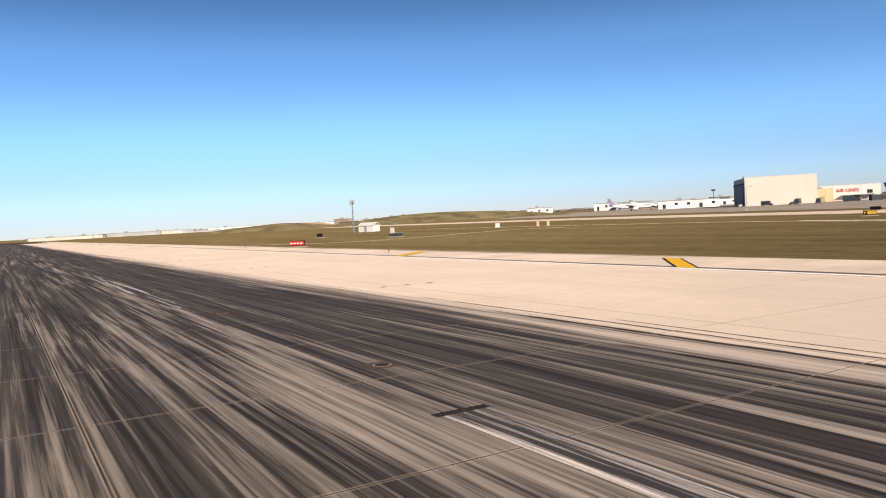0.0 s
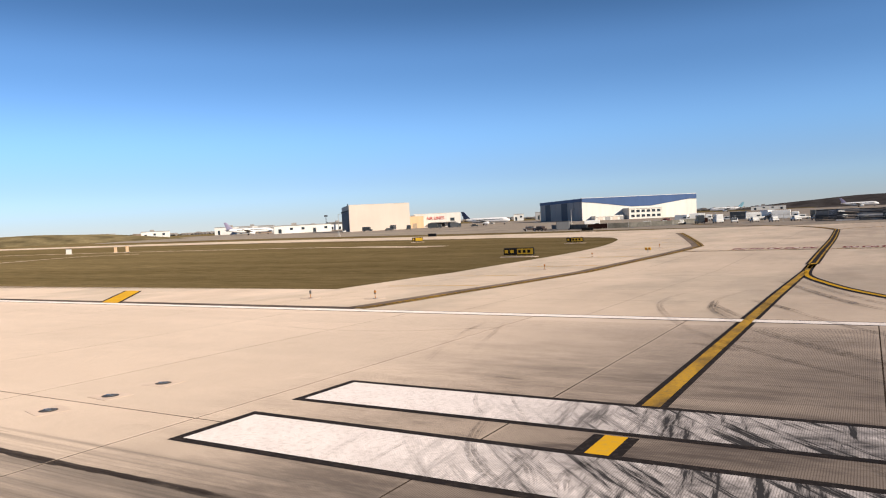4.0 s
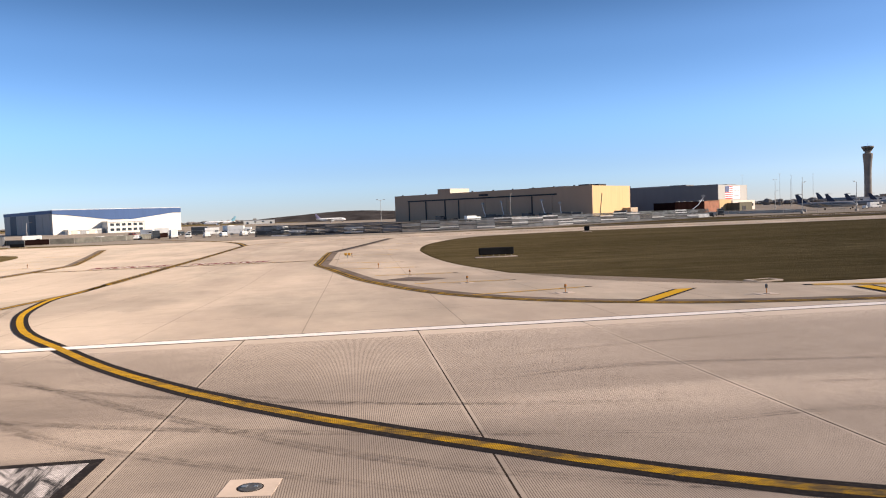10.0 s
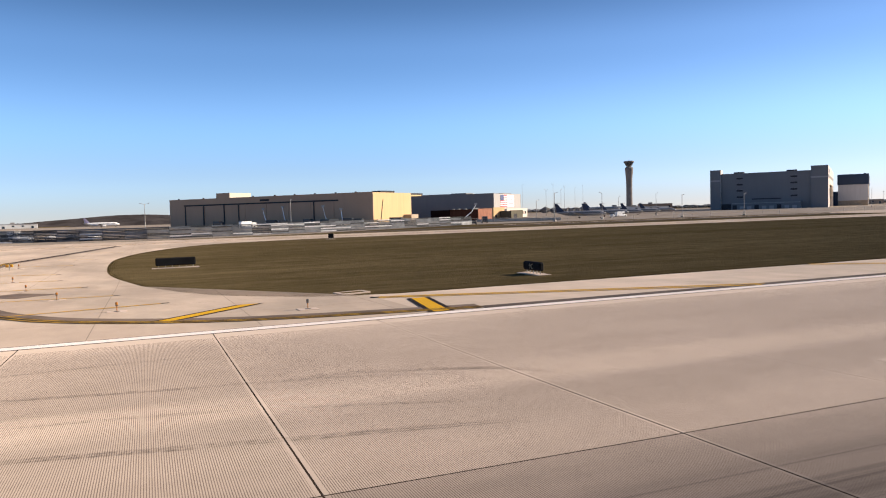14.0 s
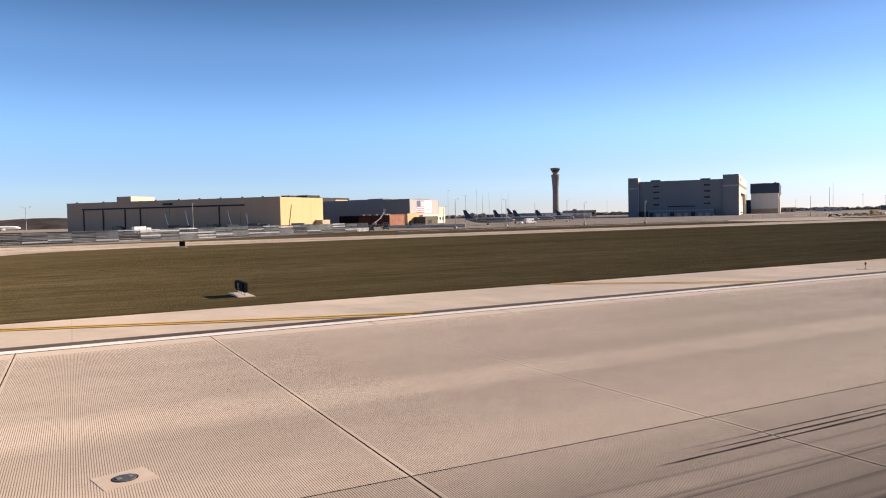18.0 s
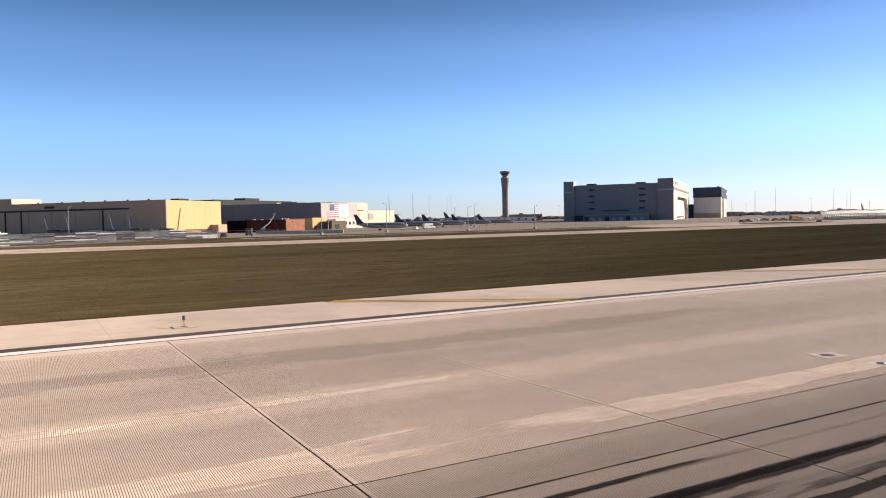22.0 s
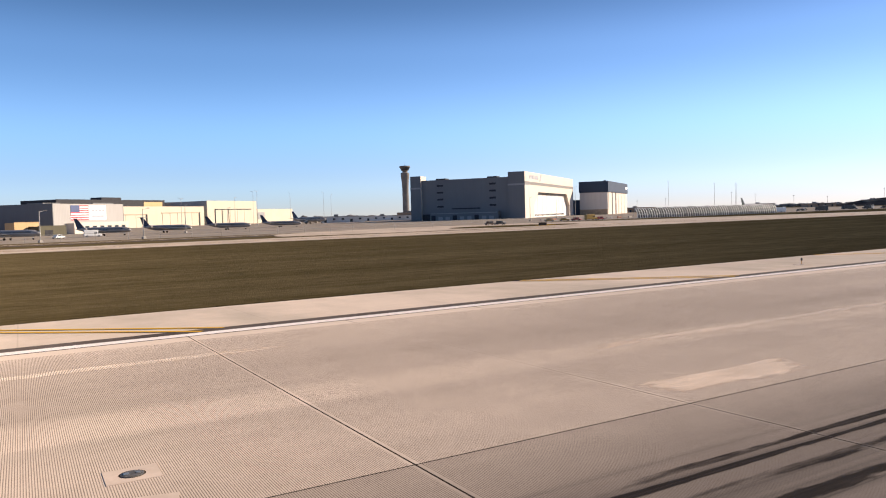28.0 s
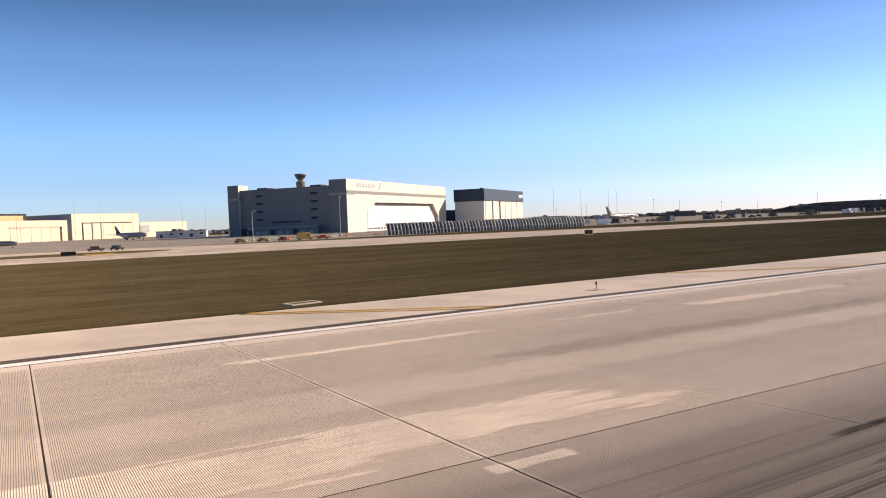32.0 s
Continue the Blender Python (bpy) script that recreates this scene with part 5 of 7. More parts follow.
for i in range(9):
    d.box("annex_opening", 18 + i * 5.9, 21.5 + i * 5.9, -7.1, -7.01, 0.3, 3.0 if i % 3 else 4.0, DARK_TRIM if i % 3 == 0 else GREY_CLAD, lowb)
d.box("vent_slot", 33, 56, -0.3, -0.02, 8.6, 9.5, DARK_TRIM)
d.box("door_recess", 7.7, 16, -0.3, -0.02, 0.1, 5.2, DARK_TRIM)
for x in (17.5, 60):
    d.box("roof_unit", x, x + 8, 6, 14, Hh - 0.6, Hh + 1.6, DARK_TRIM)
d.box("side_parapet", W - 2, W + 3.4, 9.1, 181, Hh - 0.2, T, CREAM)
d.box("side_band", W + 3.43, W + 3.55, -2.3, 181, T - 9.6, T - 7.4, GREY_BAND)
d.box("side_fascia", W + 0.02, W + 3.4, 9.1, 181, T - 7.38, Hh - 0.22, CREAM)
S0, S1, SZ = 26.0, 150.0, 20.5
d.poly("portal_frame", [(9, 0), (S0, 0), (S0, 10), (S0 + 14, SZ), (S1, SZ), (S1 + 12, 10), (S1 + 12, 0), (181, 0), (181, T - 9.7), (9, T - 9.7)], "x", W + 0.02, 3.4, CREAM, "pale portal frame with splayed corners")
d.box("portal_door", W + 0.03, W + 0.5, S0, S1 + 12, 0.4, SZ + 0.5, WHITE_CLAD, label="huge white sliding door")
# Solid dark bar stands in for the shade under the portal head.
d.box("door_head_shade_bar", W + 0.5, W + 2.6, S0 + 14, S1, SZ - 0.9, SZ - 0.02, DARK_TRIM)
for i in range(8):
    y = S0 + 6 + i * 16
    d.box("door_seam", W + 0.5, W + 0.58, y, y + 0.25, 0.5, SZ - 1.2, GREY_CLAD)
for i in range(26):
    d.box("door_window", W + 0.5, W + 0.6, S0 + 4 + i * 4.6, S0 + 7 + i * 4.6, 1.6, 2.8, GLASS)
for i in range(7):
    d.box("lettering_bar", W + 3.41, W + 3.5, 12 + i * 4.2, 15 + i * 4.2, T - 5.2, T - 2.2, BAR_GREY)
d.poly("tail_emblem", [(44, T - 6.4), (47, T - 6.4), (52, T - 1), (48, T - 1)], "x", W + 3.41, 0.1, BAR_GREY)

# smaller hangar behind with a navy top band, and the dark link between
e = Hall("hangar", (721.1, 562.0), (737.7, 540.1), 124, 31.2, (PALE_GREY, PALE_GREY, CREAM), "pale hangar with a deep navy top band")
W, Hh = e.w, e.h
e.box("top_band", -0.6, W + 0.6, -0.7, 124, Hh - 10.5, Hh + 0.4, NAVY, label="deep navy metal band")
e.box("top_band_side", W + 0.62, W + 0.8, -0.7, 124, Hh - 10.4, Hh + 0.3, NAVY)
e.box("base_course", -0.1, W, -0.15, -0.01, 0, 5.5, TRIM_TAN)
for y in (22, 44):
    e.box("door_post", W + 0.02, W + 0.9, y, y + 1.6, 0.2, Hh - 10.6, NAVY)
for i in range(6):
    e.box("door_leaf", W + 0.02, W + 0.4, 4 + i * 19.5, 22 + i * 19.5, 0.3, Hh - 10.8, CREAM)
e.box("roof_unit", W - 4, W - 2, 2, 4, Hh, Hh + 1.2, DARK_TRIM)
e.box("sign_panel", W + 0.82, W + 0.95, 108, 121, Hh - 6, Hh - 3.4, FLAG_WHITE)
Hall("link_building", (705, 585), (722, 563), 60, 13.5, NAVY, "dark slate link building between two hangars", "building")

# control tower
# Concrete darkened in its colour for the tower's backlit, shaded look.
TOWER = plain("shade_darkened_tower_concrete", (0.21, 0.185, 0.165), 0.85, spread=0.2, scale=0.15)


def control_tower(x, y, top):
    z = G(x, y)
    h = top - z
    t = thing("control_tower", (x, y, z), 20, "slender concrete control tower with a flared glazed cab", "tower")
    part("shaft", lathe(bmesh.new(), [(4.6, 0), (4.3, h * 0.3), (4.3, h * 0.55), (4.9, h * 0.7), (5.7, h * 0.80), (5.9, h * 0.86), (4.4, h * 0.87)], 20), TOWER, t, smooth_faces=False)
    part("gallery", lathe(bmesh.new(), [(3.6, h * 0.87), (3.5, h * 0.90), (4.8, h * 0.905), (5.0, h * 0.915)], 20), TOWER, t)
    part("cab_glass", lathe(bmesh.new(), [(4.6, h * 0.916), (6.8, h * 0.965)], 20), GLASS, t, "outward-leaning cab windows")
    part("cab_roof", lathe(bmesh.new(), [(7.1, h * 0.966), (7.4, h * 0.975), (7.2, h * 0.995), (3.0, h)], 20), TOWER, t)
    for i in range(10):
        q = 2 * math.pi * i / 10
        part("mullion", rod(bmesh.new(), (4.75 * math.cos(q), 4.75 * math.sin(q), h * 0.916), (6.95 * math.cos(q), 6.95 * math.sin(q), h * 0.966), 0.16, sides=5), TOWER, t)
    part("mast", rod(bmesh.new(), (0, 0, h), (0, 0, h + 4), 0.12, sides=5), POLE, t)
    


control_tower(693.0, 884.0, 70.6)

# ---------------------------------------------------------------- airfield lights and signs
LIGHT_METAL = plain("light_housing", (0.12, 0.11, 0.10), 0.6, 0.3, spread=0.4, scale=8)
LENS = plain("lens_glass", (0.20, 0.21, 0.21), 0.2, 0.2, spread=0.3, scale=20, bumps=0)
PAD = plain("pale_concrete_pad", (0.54, 0.42, 0.33), 0.85, spread=0.12, scale=2)
AMBER = plain("amber_lens", (0.42, 0.17, 0.03), 0.25, bumps=0)
SIGN_BLACK = plain("black_sign_panel", (0.012, 0.012, 0.013), 0.85, spec=0.1, spread=0.3, bumps=0)
SIGN_YELLOW = plain("yellow_sign_panel", (0.52, 0.31, 0.015), 0.45, spread=0.1, bumps=0)
SIGN_SCARLET = plain("red_sign_panel", (0.62, 0.025, 0.02), 0.45, spread=0.1, bumps=0)
SIGN_WHITE = plain("white_sign_paint", (0.82, 0.82, 0.80), 0.5, spread=0.06, bumps=0)


def set_on(ob, x, y, turn=0.0, lift=0.0, flat=True):
    """Stand a thing on the ground."""
    lean = -TILT if flat and y < 40 else 0.0
    ob.matrix_world = Matrix.Translation((x, y, G(x, y) + lift)) @ pose(0, 0, 0, lean) @ pose(0, 0, 0, 0, 0, turn)
    return ob


def inset_light():
    """A touchdown light in its square of ungrooved concrete."""
    t = thing("inset_light", (0, 0, 0), 0, "round steel inset runway light in a pale concrete square", "runway light", "touchdown zone lights")
    part("concrete_square", boxed(-0.40, 0.40, -0.36, 0.36, -0.05, 0.006), PAD, t)
    part("housing", lathe(bmesh.new(), [(0.18, 0.006), (0.172, 0.014), (0.14, 0.020), (0.09, 0.022)], 20), LIGHT_METAL, t)
    part("ring", lathe(bmesh.new(), [(0.2, 0.0065), (0.195, 0.009), (0.182, 0.009)], 20), SEAL, t)
    bm = bmesh.new()
    box(bm, -0.13, -0.04, -0.05, 0.05, 0.018, 0.030, 0.008)
    part("lens", bm, LENS, t)
    bm = bmesh.new()
    box(bm, 0.05, 0.12, -0.04, 0.04, 0.018, 0.028, 0.008)
    part("lens", bm, LENS, t)
    for q in range(4):
        a = math.pi / 4 + q * math.pi / 2
        part("bolt", lathe(bmesh.new(), [(0.018, 0.013), (0.018, 0.021)], 6, (0.155 * math.cos(a), 0.155 * math.sin(a), 0)), LIGHT_METAL, t)
    return t


first = None
for k in range(-6, 9):
    for y in (11.38, 12.91, 14.43):
        x = 56.22 + 30.48 * k
        spot = Matrix.Translation((x, y, G(x, y) + 0.001)) @ pose(0, 0, 0, -TILT, 0, 7 * ((k * 3 + int(y)) % 5) - 14)
        if first is None:
            first = inset_light()
            first.matrix_world = spot
        else:
            copy_thing(first, spot)


# flush centre line lights blackened by rubber
BLACKENED = plain("rubber_blackened_steel", (0.045, 0.040, 0.038), 0.7, 0.3, spread=0.4, scale=6, spec=0.1)
for x in (-60.3, -45.1, -29.9, -14.6, 0.6):
    t = set_on(thing("centre_line_light", (0, 0, 0), 0, "rubber-blackened flush light beside the centre line", "runway light", "centre line lights"), x, 0.9)
    part("square", boxed(-0.42, 0.42, -0.36, 0.36, -0.05, 0.004), SEAL, t)
    part("housing", lathe(bmesh.new(), [(0.2, 0.004), (0.19, 0.012), (0.13, 0.018), (0.08, 0.02)], 20), BLACKENED, t)
    part("ring", lathe(bmesh.new(), [(0.25, 0.0045), (0.245, 0.007), (0.21, 0.007)], 20), ASPHALT, t)


def edge_light(amber=False):
    """A raised edge light on a thin stem in a pale pad."""
    t = thing("edge_light", (0, 0, 0), 0, "raised runway edge light on a thin stem and pale pad", "runway light", "edge lights")
    part("pad", boxed(-0.45, 0.45, -0.4, 0.4, -0.06, 0.008), PAD, t)
    part("base_plate", lathe(bmesh.new(), [(0.15, 0.008), (0.14, 0.022), (0.05, 0.03)], 12), LIGHT_METAL, t)
    part("stem", rod(bmesh.new(), (0, 0, 0.02), (0, 0, 0.30), 0.020, sides=8), AMBER, t)
    part("collar", lathe(bmesh.new(), [(0.04, 0.26), (0.065, 0.28), (0.065, 0.32), (0.04, 0.33)], 10), LIGHT_METAL, t)
    part("lamp_head", lathe(bmesh.new(), [(0.045, 0.32), (0.062, 0.34), (0.068, 0.41), (0.05, 0.45), (0.02, 0.465)], 12), LIGHT_METAL if not amber else AMBER, t)
    return t


lit = edge_light()
set_on(lit, 103.9, 33.6)
for x, y in ((164.3, 33.7), (224.6, 33.3), (284.8, 33.7), (345.0, 33.7), (405.2, 33.8), (465.4, 33.8), (525.6, 33.8), (46.3, 35.4), (-17.6, 35.2), (-77.8, 33.7), (-138, 33.7)):
    copy_thing(lit, Matrix.Translation((x, y, G(x, y))) @ pose(0, 0, 0, -TILT))
taxi_lit = edge_light(True)
tagged(taxi_lit, "amber-stemmed taxiway light on a pale pad", "taxiway light", "taxiway lights")
set_on(taxi_lit, 38.2, 40.6)
for x, y in ((34.6, 51.0), (31.6, 61.5), (29.4, 71.0), (-13.2, 35.6), (-14.1, 62.8), (-15.5, 80), (26.9, 92), (-12.5, 98)):
    copy_thing(taxi_lit, Matrix.Translation((x, y, G(x, y))))


def guard_light(x, y):
    """A pair of amber guard lamps on a short stand."""
    t = thing("guard_light", (x, y, G(x, y)), 0, "pair of amber runway guard lamps on a low stand", "guard light", "guard lights")
    part("stand", rod(bmesh.new(), (0, 0, 0), (0, 0, 0.4), 0.04), POLE, t)
    for s in (-0.2, 0.2):
        h = part("lamp_housing", boxed(s - 0.15, s + 0.15, -0.1, 0.1, 0.32, 0.62, bevel=0.04), SIGN_YELLOW, t)
        part("lamp_lens", boxed(s - 0.1, s + 0.1, -0.125, -0.101, 0.38, 0.56, bevel=0.01), AMBER, h)


guard_light(26.4, 89.5)
guard_light(-10.9, 86.0)


SIGN_TAN = plain("dull_tan_sign_lettering", (0.33, 0.25, 0.15), 0.6, spread=0.1)


def sign(name, x, y, turn, width, height, panels, label, legs=4, text="", size=0.8, lift=0.22, border=None):
    """A boxed airfield sign on short legs and a concrete pad; panels: shares of the width and materials."""
    t = thing(name, (x, y, G(x, y)), turn, label, "airfield sign", "airfield signs")
    part("pad", boxed(-width / 2 - 0.35, width / 2 + 0.35, -0.5, 0.5, -0.05, 0.012), PAD, t)
    for i in range(legs):
        u = -width / 2 + 0.25 + (width - 0.5) * i / (legs - 1)
        part("leg", rod(bmesh.new(), (u, 0, 0.012), (u, 0, lift), 0.035, sides=6), POLE, t)
    bm = bmesh.new()
    box(bm, -width / 2, width / 2, -0.17, 0.17, lift, lift + height, 0.09)
    part("cabinet", bm, SIGN_BLACK, t)
    u = -width / 2 + 0.05
    for share, mat, bars in panels:
        v = u + (width - 0.1) * share
        p = part("face", boxed(u + 0.02, v - 0.02, -0.185, -0.172, lift + 0.1, lift + height - 0.1), mat, t)
        for k in range(bars):
            s = (v - u - 0.3) / max(1, bars)
            part("lettering_bar", boxed(u + 0.15 + k * s, u + 0.15 + k * s + 0.6 * s, -0.192, -0.186, lift + (0.36 if mat is SIGN_SCARLET else 0.28) * height, lift + (0.62 if mat is SIGN_SCARLET else 0.72) * height), SIGN_BLACK if mat is SIGN_YELLOW else (SIGN_WHITE if mat is SIGN_SCARLET else SIGN_YELLOW), p)
        u = v
    if border:
        for q in ((-width / 2 + 0.03, width / 2 - 0.03, lift + 0.05, lift + 0.075), (-width / 2 + 0.03, width / 2 - 0.03, lift + height - 0.075, lift + height - 0.05), (-width / 2 + 0.045, -width / 2 + 0.07, lift + 0.08, lift + height - 0.08), (width / 2 - 0.07, width / 2 - 0.045, lift + 0.08, lift + height - 0.08)):
            part("border", boxed(q[0], q[1], -0.192, -0.186, q[2], q[3]), SIGN_WHITE, t)
    if text:
        c = bpy.data.curves.new("numeral", "FONT")
        c.body, c.size, c.extrude, c.align_x = text, size, 0.004, "CENTER"
        c.materials.append(SIGN_TAN if text == "9C" else SIGN_WHITE)
        o = new("numeral", c)
        o.parent = t
        o.matrix_basis = pose(0, -0.192, lift + 0.5 * height - 0.35 * size, 90)
    return t


sign("taxiway_sign", -25.6, 82.8, 0, 4.0, 0.85, [(0.46, SIGN_BLACK, 2), (0.54, SIGN_YELLOW, 3)], "long black and yellow taxiway sign on grass", 6)
sign("taxiway_sign", -31.5, 118.6, 0, 2.9, 0.75, [(0.3, SIGN_BLACK, 1), (0.7, SIGN_YELLOW, 3)], "black and yellow taxiway sign on grass", 4)
sign("taxiway_sign", -80.8, 147.4, 30, 2.5, 0.9, [(0.3, SIGN_BLACK, 1), (0.7, SIGN_YELLOW, 0)], "small yellow taxiway sign with dark end", 3)
sign("taxiway_sign", 42.3, 80.4, 180, 3.8, 0.78, [(1.0, SIGN_SCARLET, 4)], "long black-backed sign facing away on grass", 6)
sign("taxiway_sign", 64.8, 47.6, -90, 2.4, 0.62, [(1.0, SIGN_BLACK, 0)], "black runway sign seen end-on with dull yellow characters", 5, "9C", 0.52)
sign("taxiway_sign", 74.5, 148.5, 150, 1.1, 0.9, [(1.0, SIGN_BLACK, 1)], "small dark sign beside parallel taxiway", 3)
sign("distance_sign", 336.2, 54.0, -90, 1.3, 1.25, [(1.0, SIGN_BLACK, 0)], "black distance board with white numeral eight", 3, "8", 1.15, 0.15, True)
sign("runway_sign", -133.0, 42.4, 38, 3.3, 0.95, [(1.0, SIGN_SCARLET, 4)], "bright red runway sign with white lettering bars", 4)
sign("taxiway_sign", 506.7, 147.5, 180, 2.6, 0.95, [(1.0, SIGN_BLACK, 1)], "dark sign beside parallel taxiway", 4)
sign("taxiway_sign", 388.0, 195.0, 180, 3.2, 0.9, [(1.0, SIGN_BLACK, 1)], "dark sign at apron entrance", 4)
sign("taxiway_sign", -205.0, 76.0, 200, 2.4, 1.0, [(0.5, SIGN_BLACK, 0), (0.5, SIGN_WHITE, 0)], "black and white sign on grass", 3)
sign("taxiway_sign", -100.0, 186.0, 180, 2.8, 0.85, [(1.0, SIGN_BLACK, 1)], "dark sign beside parallel taxiway", 4)
sign("taxiway_sign", -56.0, 196.0, 180, 3.4, 0.85, [(1.0, SIGN_BLACK, 1)], "dark sign beside parallel taxiway", 4)
for x, y, s in ((50.2, 42.3, 0.9), (391, 43.0, 1.0), (172, 42.5, 0.7)):
    p = thing("drain_cover", (x, y, G(x, y)), 12, "pale concrete drain frame in grass", "drain cover", "drain frames")
    for q in ((-s, s, -0.55, -0.4), (-s, s, 0.4, 0.55), (-s, -s + 0.16, -0.4, 0.4), (s - 0.16, s, -0.4, 0.4)):
        part("rim", boxed(*q, -0.1, 0.022), PAD, p)
    part("grate", boxed(-s + 0.16, s - 0.16, -0.4, 0.4, -0.1, 0.0), GRASS, p)

# ---------------------------------------------------------------- white shed and mast
def shed_and_mast():
    x, y = -240.0, 109.5
    t = thing("equipment_shed", (x, y, G(x, y)), 28, "small white gabled equipment shed on grass", "shed")
    part("wall", boxed(-3.2, 3.2, -2.2, 2.2, 0, 2.5), WHITE_CLAD, t)
    bm = bmesh.new()
    for s in (-1, 1):
        box(bm, -3.6, 3.6, 0, 2.7, -0.08, 0.08, 0, Matrix.Translation((0, 0, 3.35)) @ pose(0, 0, 0, -24 * 1, 0, 0 if s > 0 else 180))
    part("roof", bm, WHITE_CLAD, t)
    part("door", boxed(-0.6, 0.5, -2.28, -2.21, 0.1, 2.1), GREY_CLAD, t)
    part("porch", boxed(-4.6, -3.25, -1.6, 1.6, 1.9, 2.1), DARK_TRIM, t)
    for s in (-1.5, 1.5):
        part("porch_post", rod(bmesh.new(), (-4.5, s, 0), (-4.5, s, 1.9), 0.07), DARK_TRIM, t)
    mx, my = -246.0, 106.0
    m = thing("antenna_mast", (mx, my, G(mx, my)), 0, "tall slim grey steel antenna mast with cross arms", "mast")
    for i in range(6):
        part("section", rod(bmesh.new(), (0, 0, i * 1.95), (0, 0, (i + 1) * 1.95), 0.30 - 0.02 * i, sides=4), STEEL, m)
    for z, r in ((10.8, 0.9), (11.5, 0.6), (7.4, 0.5)):
        for ax, ay in ((r, 0.0), (0.0, r)):
            part("cross_arm", rod(bmesh.new(), (-ax, -ay, z), (ax, ay, z), 0.12), POLE, m)
    for k in range(4):
        q = math.pi / 4 + k * math.pi / 2
        part("panel_antenna", boxed(0.75 * math.cos(q) - 0.1, 0.75 * math.cos(q) + 0.1, 0.75 * math.sin(q) - 0.1, 0.75 * math.sin(q) + 0.1, 10.2, 12.0), POLE, m)
    part("top_antenna", rod(bmesh.new(), (0, 0, 11.7), (0, 0, 12.6), 0.06), POLE, m)


shed_and_mast()
for x, y, w, h, m, name in ((-198.5, 97.3, 1.1, 1.6, CREAM, "cream metal equipment cabinet on grass"), (-161.3, 78.7, 3.4, 0.9, DARK_TRIM, "low dark equipment box on grass"), (-179.6, 123.7, 1.2, 1.3, WHITE_CLAD, "white metal equipment cabinet on grass"), (-166.2, 128.6, 0.6, 1.5, PEACH, "narrow orange equipment cabinet on grass"), (-163.2, 130.0, 0.6, 1.7, PEACH, "narrow orange equipment cabinet on grass")):
    q = thing("equipment_cabinet", (x, y, G(x, y)), 35, name, "cabinet", "field cabinets")
    part("plinth", boxed(-w / 2 - 0.2, w / 2 + 0.2, -0.6, 0.6, -0.1, 0.06), CONCRETE, q)
    part("cabinet_body", boxed(-w / 2, w / 2, -0.4, 0.4, 0.06, h, bevel=0.04), m, q)
    part("cap", boxed(-w / 2 - 0.06, w / 2 + 0.06, -0.46, 0.46, h, h + 0.08), GREY_CLAD, q)
# cable track slabs and worn tracks in the grass
for pts, w in (([(-176, 44), (-160, 52.4), (-150.6, 62), (-146, 74), (-148, 90), (-151, 108), (-141, 117)], 1.3), ([(-60, 118), (-110, 130), (-230, 122)], 1.3), ([(-84, 128), (-70, 124), (-58, 121)], 2.0)):
    structure("pavement_track", ribbon(spline(pts, 6), w, -0.01), SHOULDER, "narrow pale service track across grass", "track")

# ---------------------------------------------------------------- blast fences
FENCE_BLUE = plain("weathered_blue_grey_steel", (0.20, 0.215, 0.235), 0.45, 0.4, spread=0.35, scale=0.4)
FENCE_WHITE = plain("pale_fence_slat", (0.66, 0.66, 0.66), 0.4, 0.2, spread=0.2)
FENCE_DARK = plain("dark_fence_slat", (0.075, 0.08, 0.088), 0.5, 0.4, spread=0.3)


def slatted_fence(points, height, rows, label):
    """A blast fence of long slats on leaning posts."""
    rng = random.Random(5)
    t = thing("blast_fence", (0, 0, 0), 0, label, "fence")
    line = []
    for a, b in zip(points, points[1:]):
        line += straight(a, b, 5.2)[:-1]
    line.append(Vector(points[-1]))
    for i, p in enumerate(line):
        z = G(*p)
        q = line[min(i + 1, len(line) - 1)] - line[max(0, i - 1)]
        n = Vector((q.y, -q.x)).normalized()
        part("post", rod(bmesh.new(), (p.x, p.y, z), (p.x + n.x * 0.5, p.y + n.y * 0.5, z + height), 0.09, sides=5), FENCE_DARK, t)
        part("brace", rod(bmesh.new(), (p.x + n.x * 2.4, p.y + n.y * 2.4, z), (p.x + n.x * 0.4, p.y + n.y * 0.4, z + height * 0.8), 0.07, sides=5), FENCE_DARK, t)
    for a, b in zip(line, line[1:]):
        z = G(*a)
        d = (b - a).normalized()
        n = Vector((d.y, -d.x))
        for r in range(rows):
            u0, u1 = r / rows, (r + rng.uniform(0.72, 0.96)) / rows
            bm = bmesh.new()
            vs = []
            for w, p in ((u0, a), (u0, b), (u1, b), (u1, a)):
                c = p + n * (0.5 * w - (0.16 if w == u1 else 0.10))
                vs.append(bm.verts.new((c.x, c.y, z + 0.1 + (height - 0.1) * w)))
            f = bm.faces.new(vs)
            r3 = bmesh.ops.solidify(bm, geom=[f], thickness=0.06)
            part("slat", bm, rng.choice([FENCE_BLUE, FENCE_DARK, FENCE_BLUE, FENCE_DARK, FENCE_BLUE, FENCE_WHITE] if a.x > 35 else [FENCE_DARK, FENCE_BLUE, FENCE_DARK, FENCE_BLUE, FENCE_DARK, FENCE_BLUE, FENCE_WHITE]), t)


slatted_fence([(149.7, 244.4), (108, 224), (72, 208), (40, 201), (14, 207), (-1, 217)], 3.1, 8, "long blue-grey slatted steel blast fence")


FENCE_GREY = plain("grey_deflector_sheet", (0.15, 0.15, 0.15), 0.5, 0.3, spread=0.3, scale=0.4)


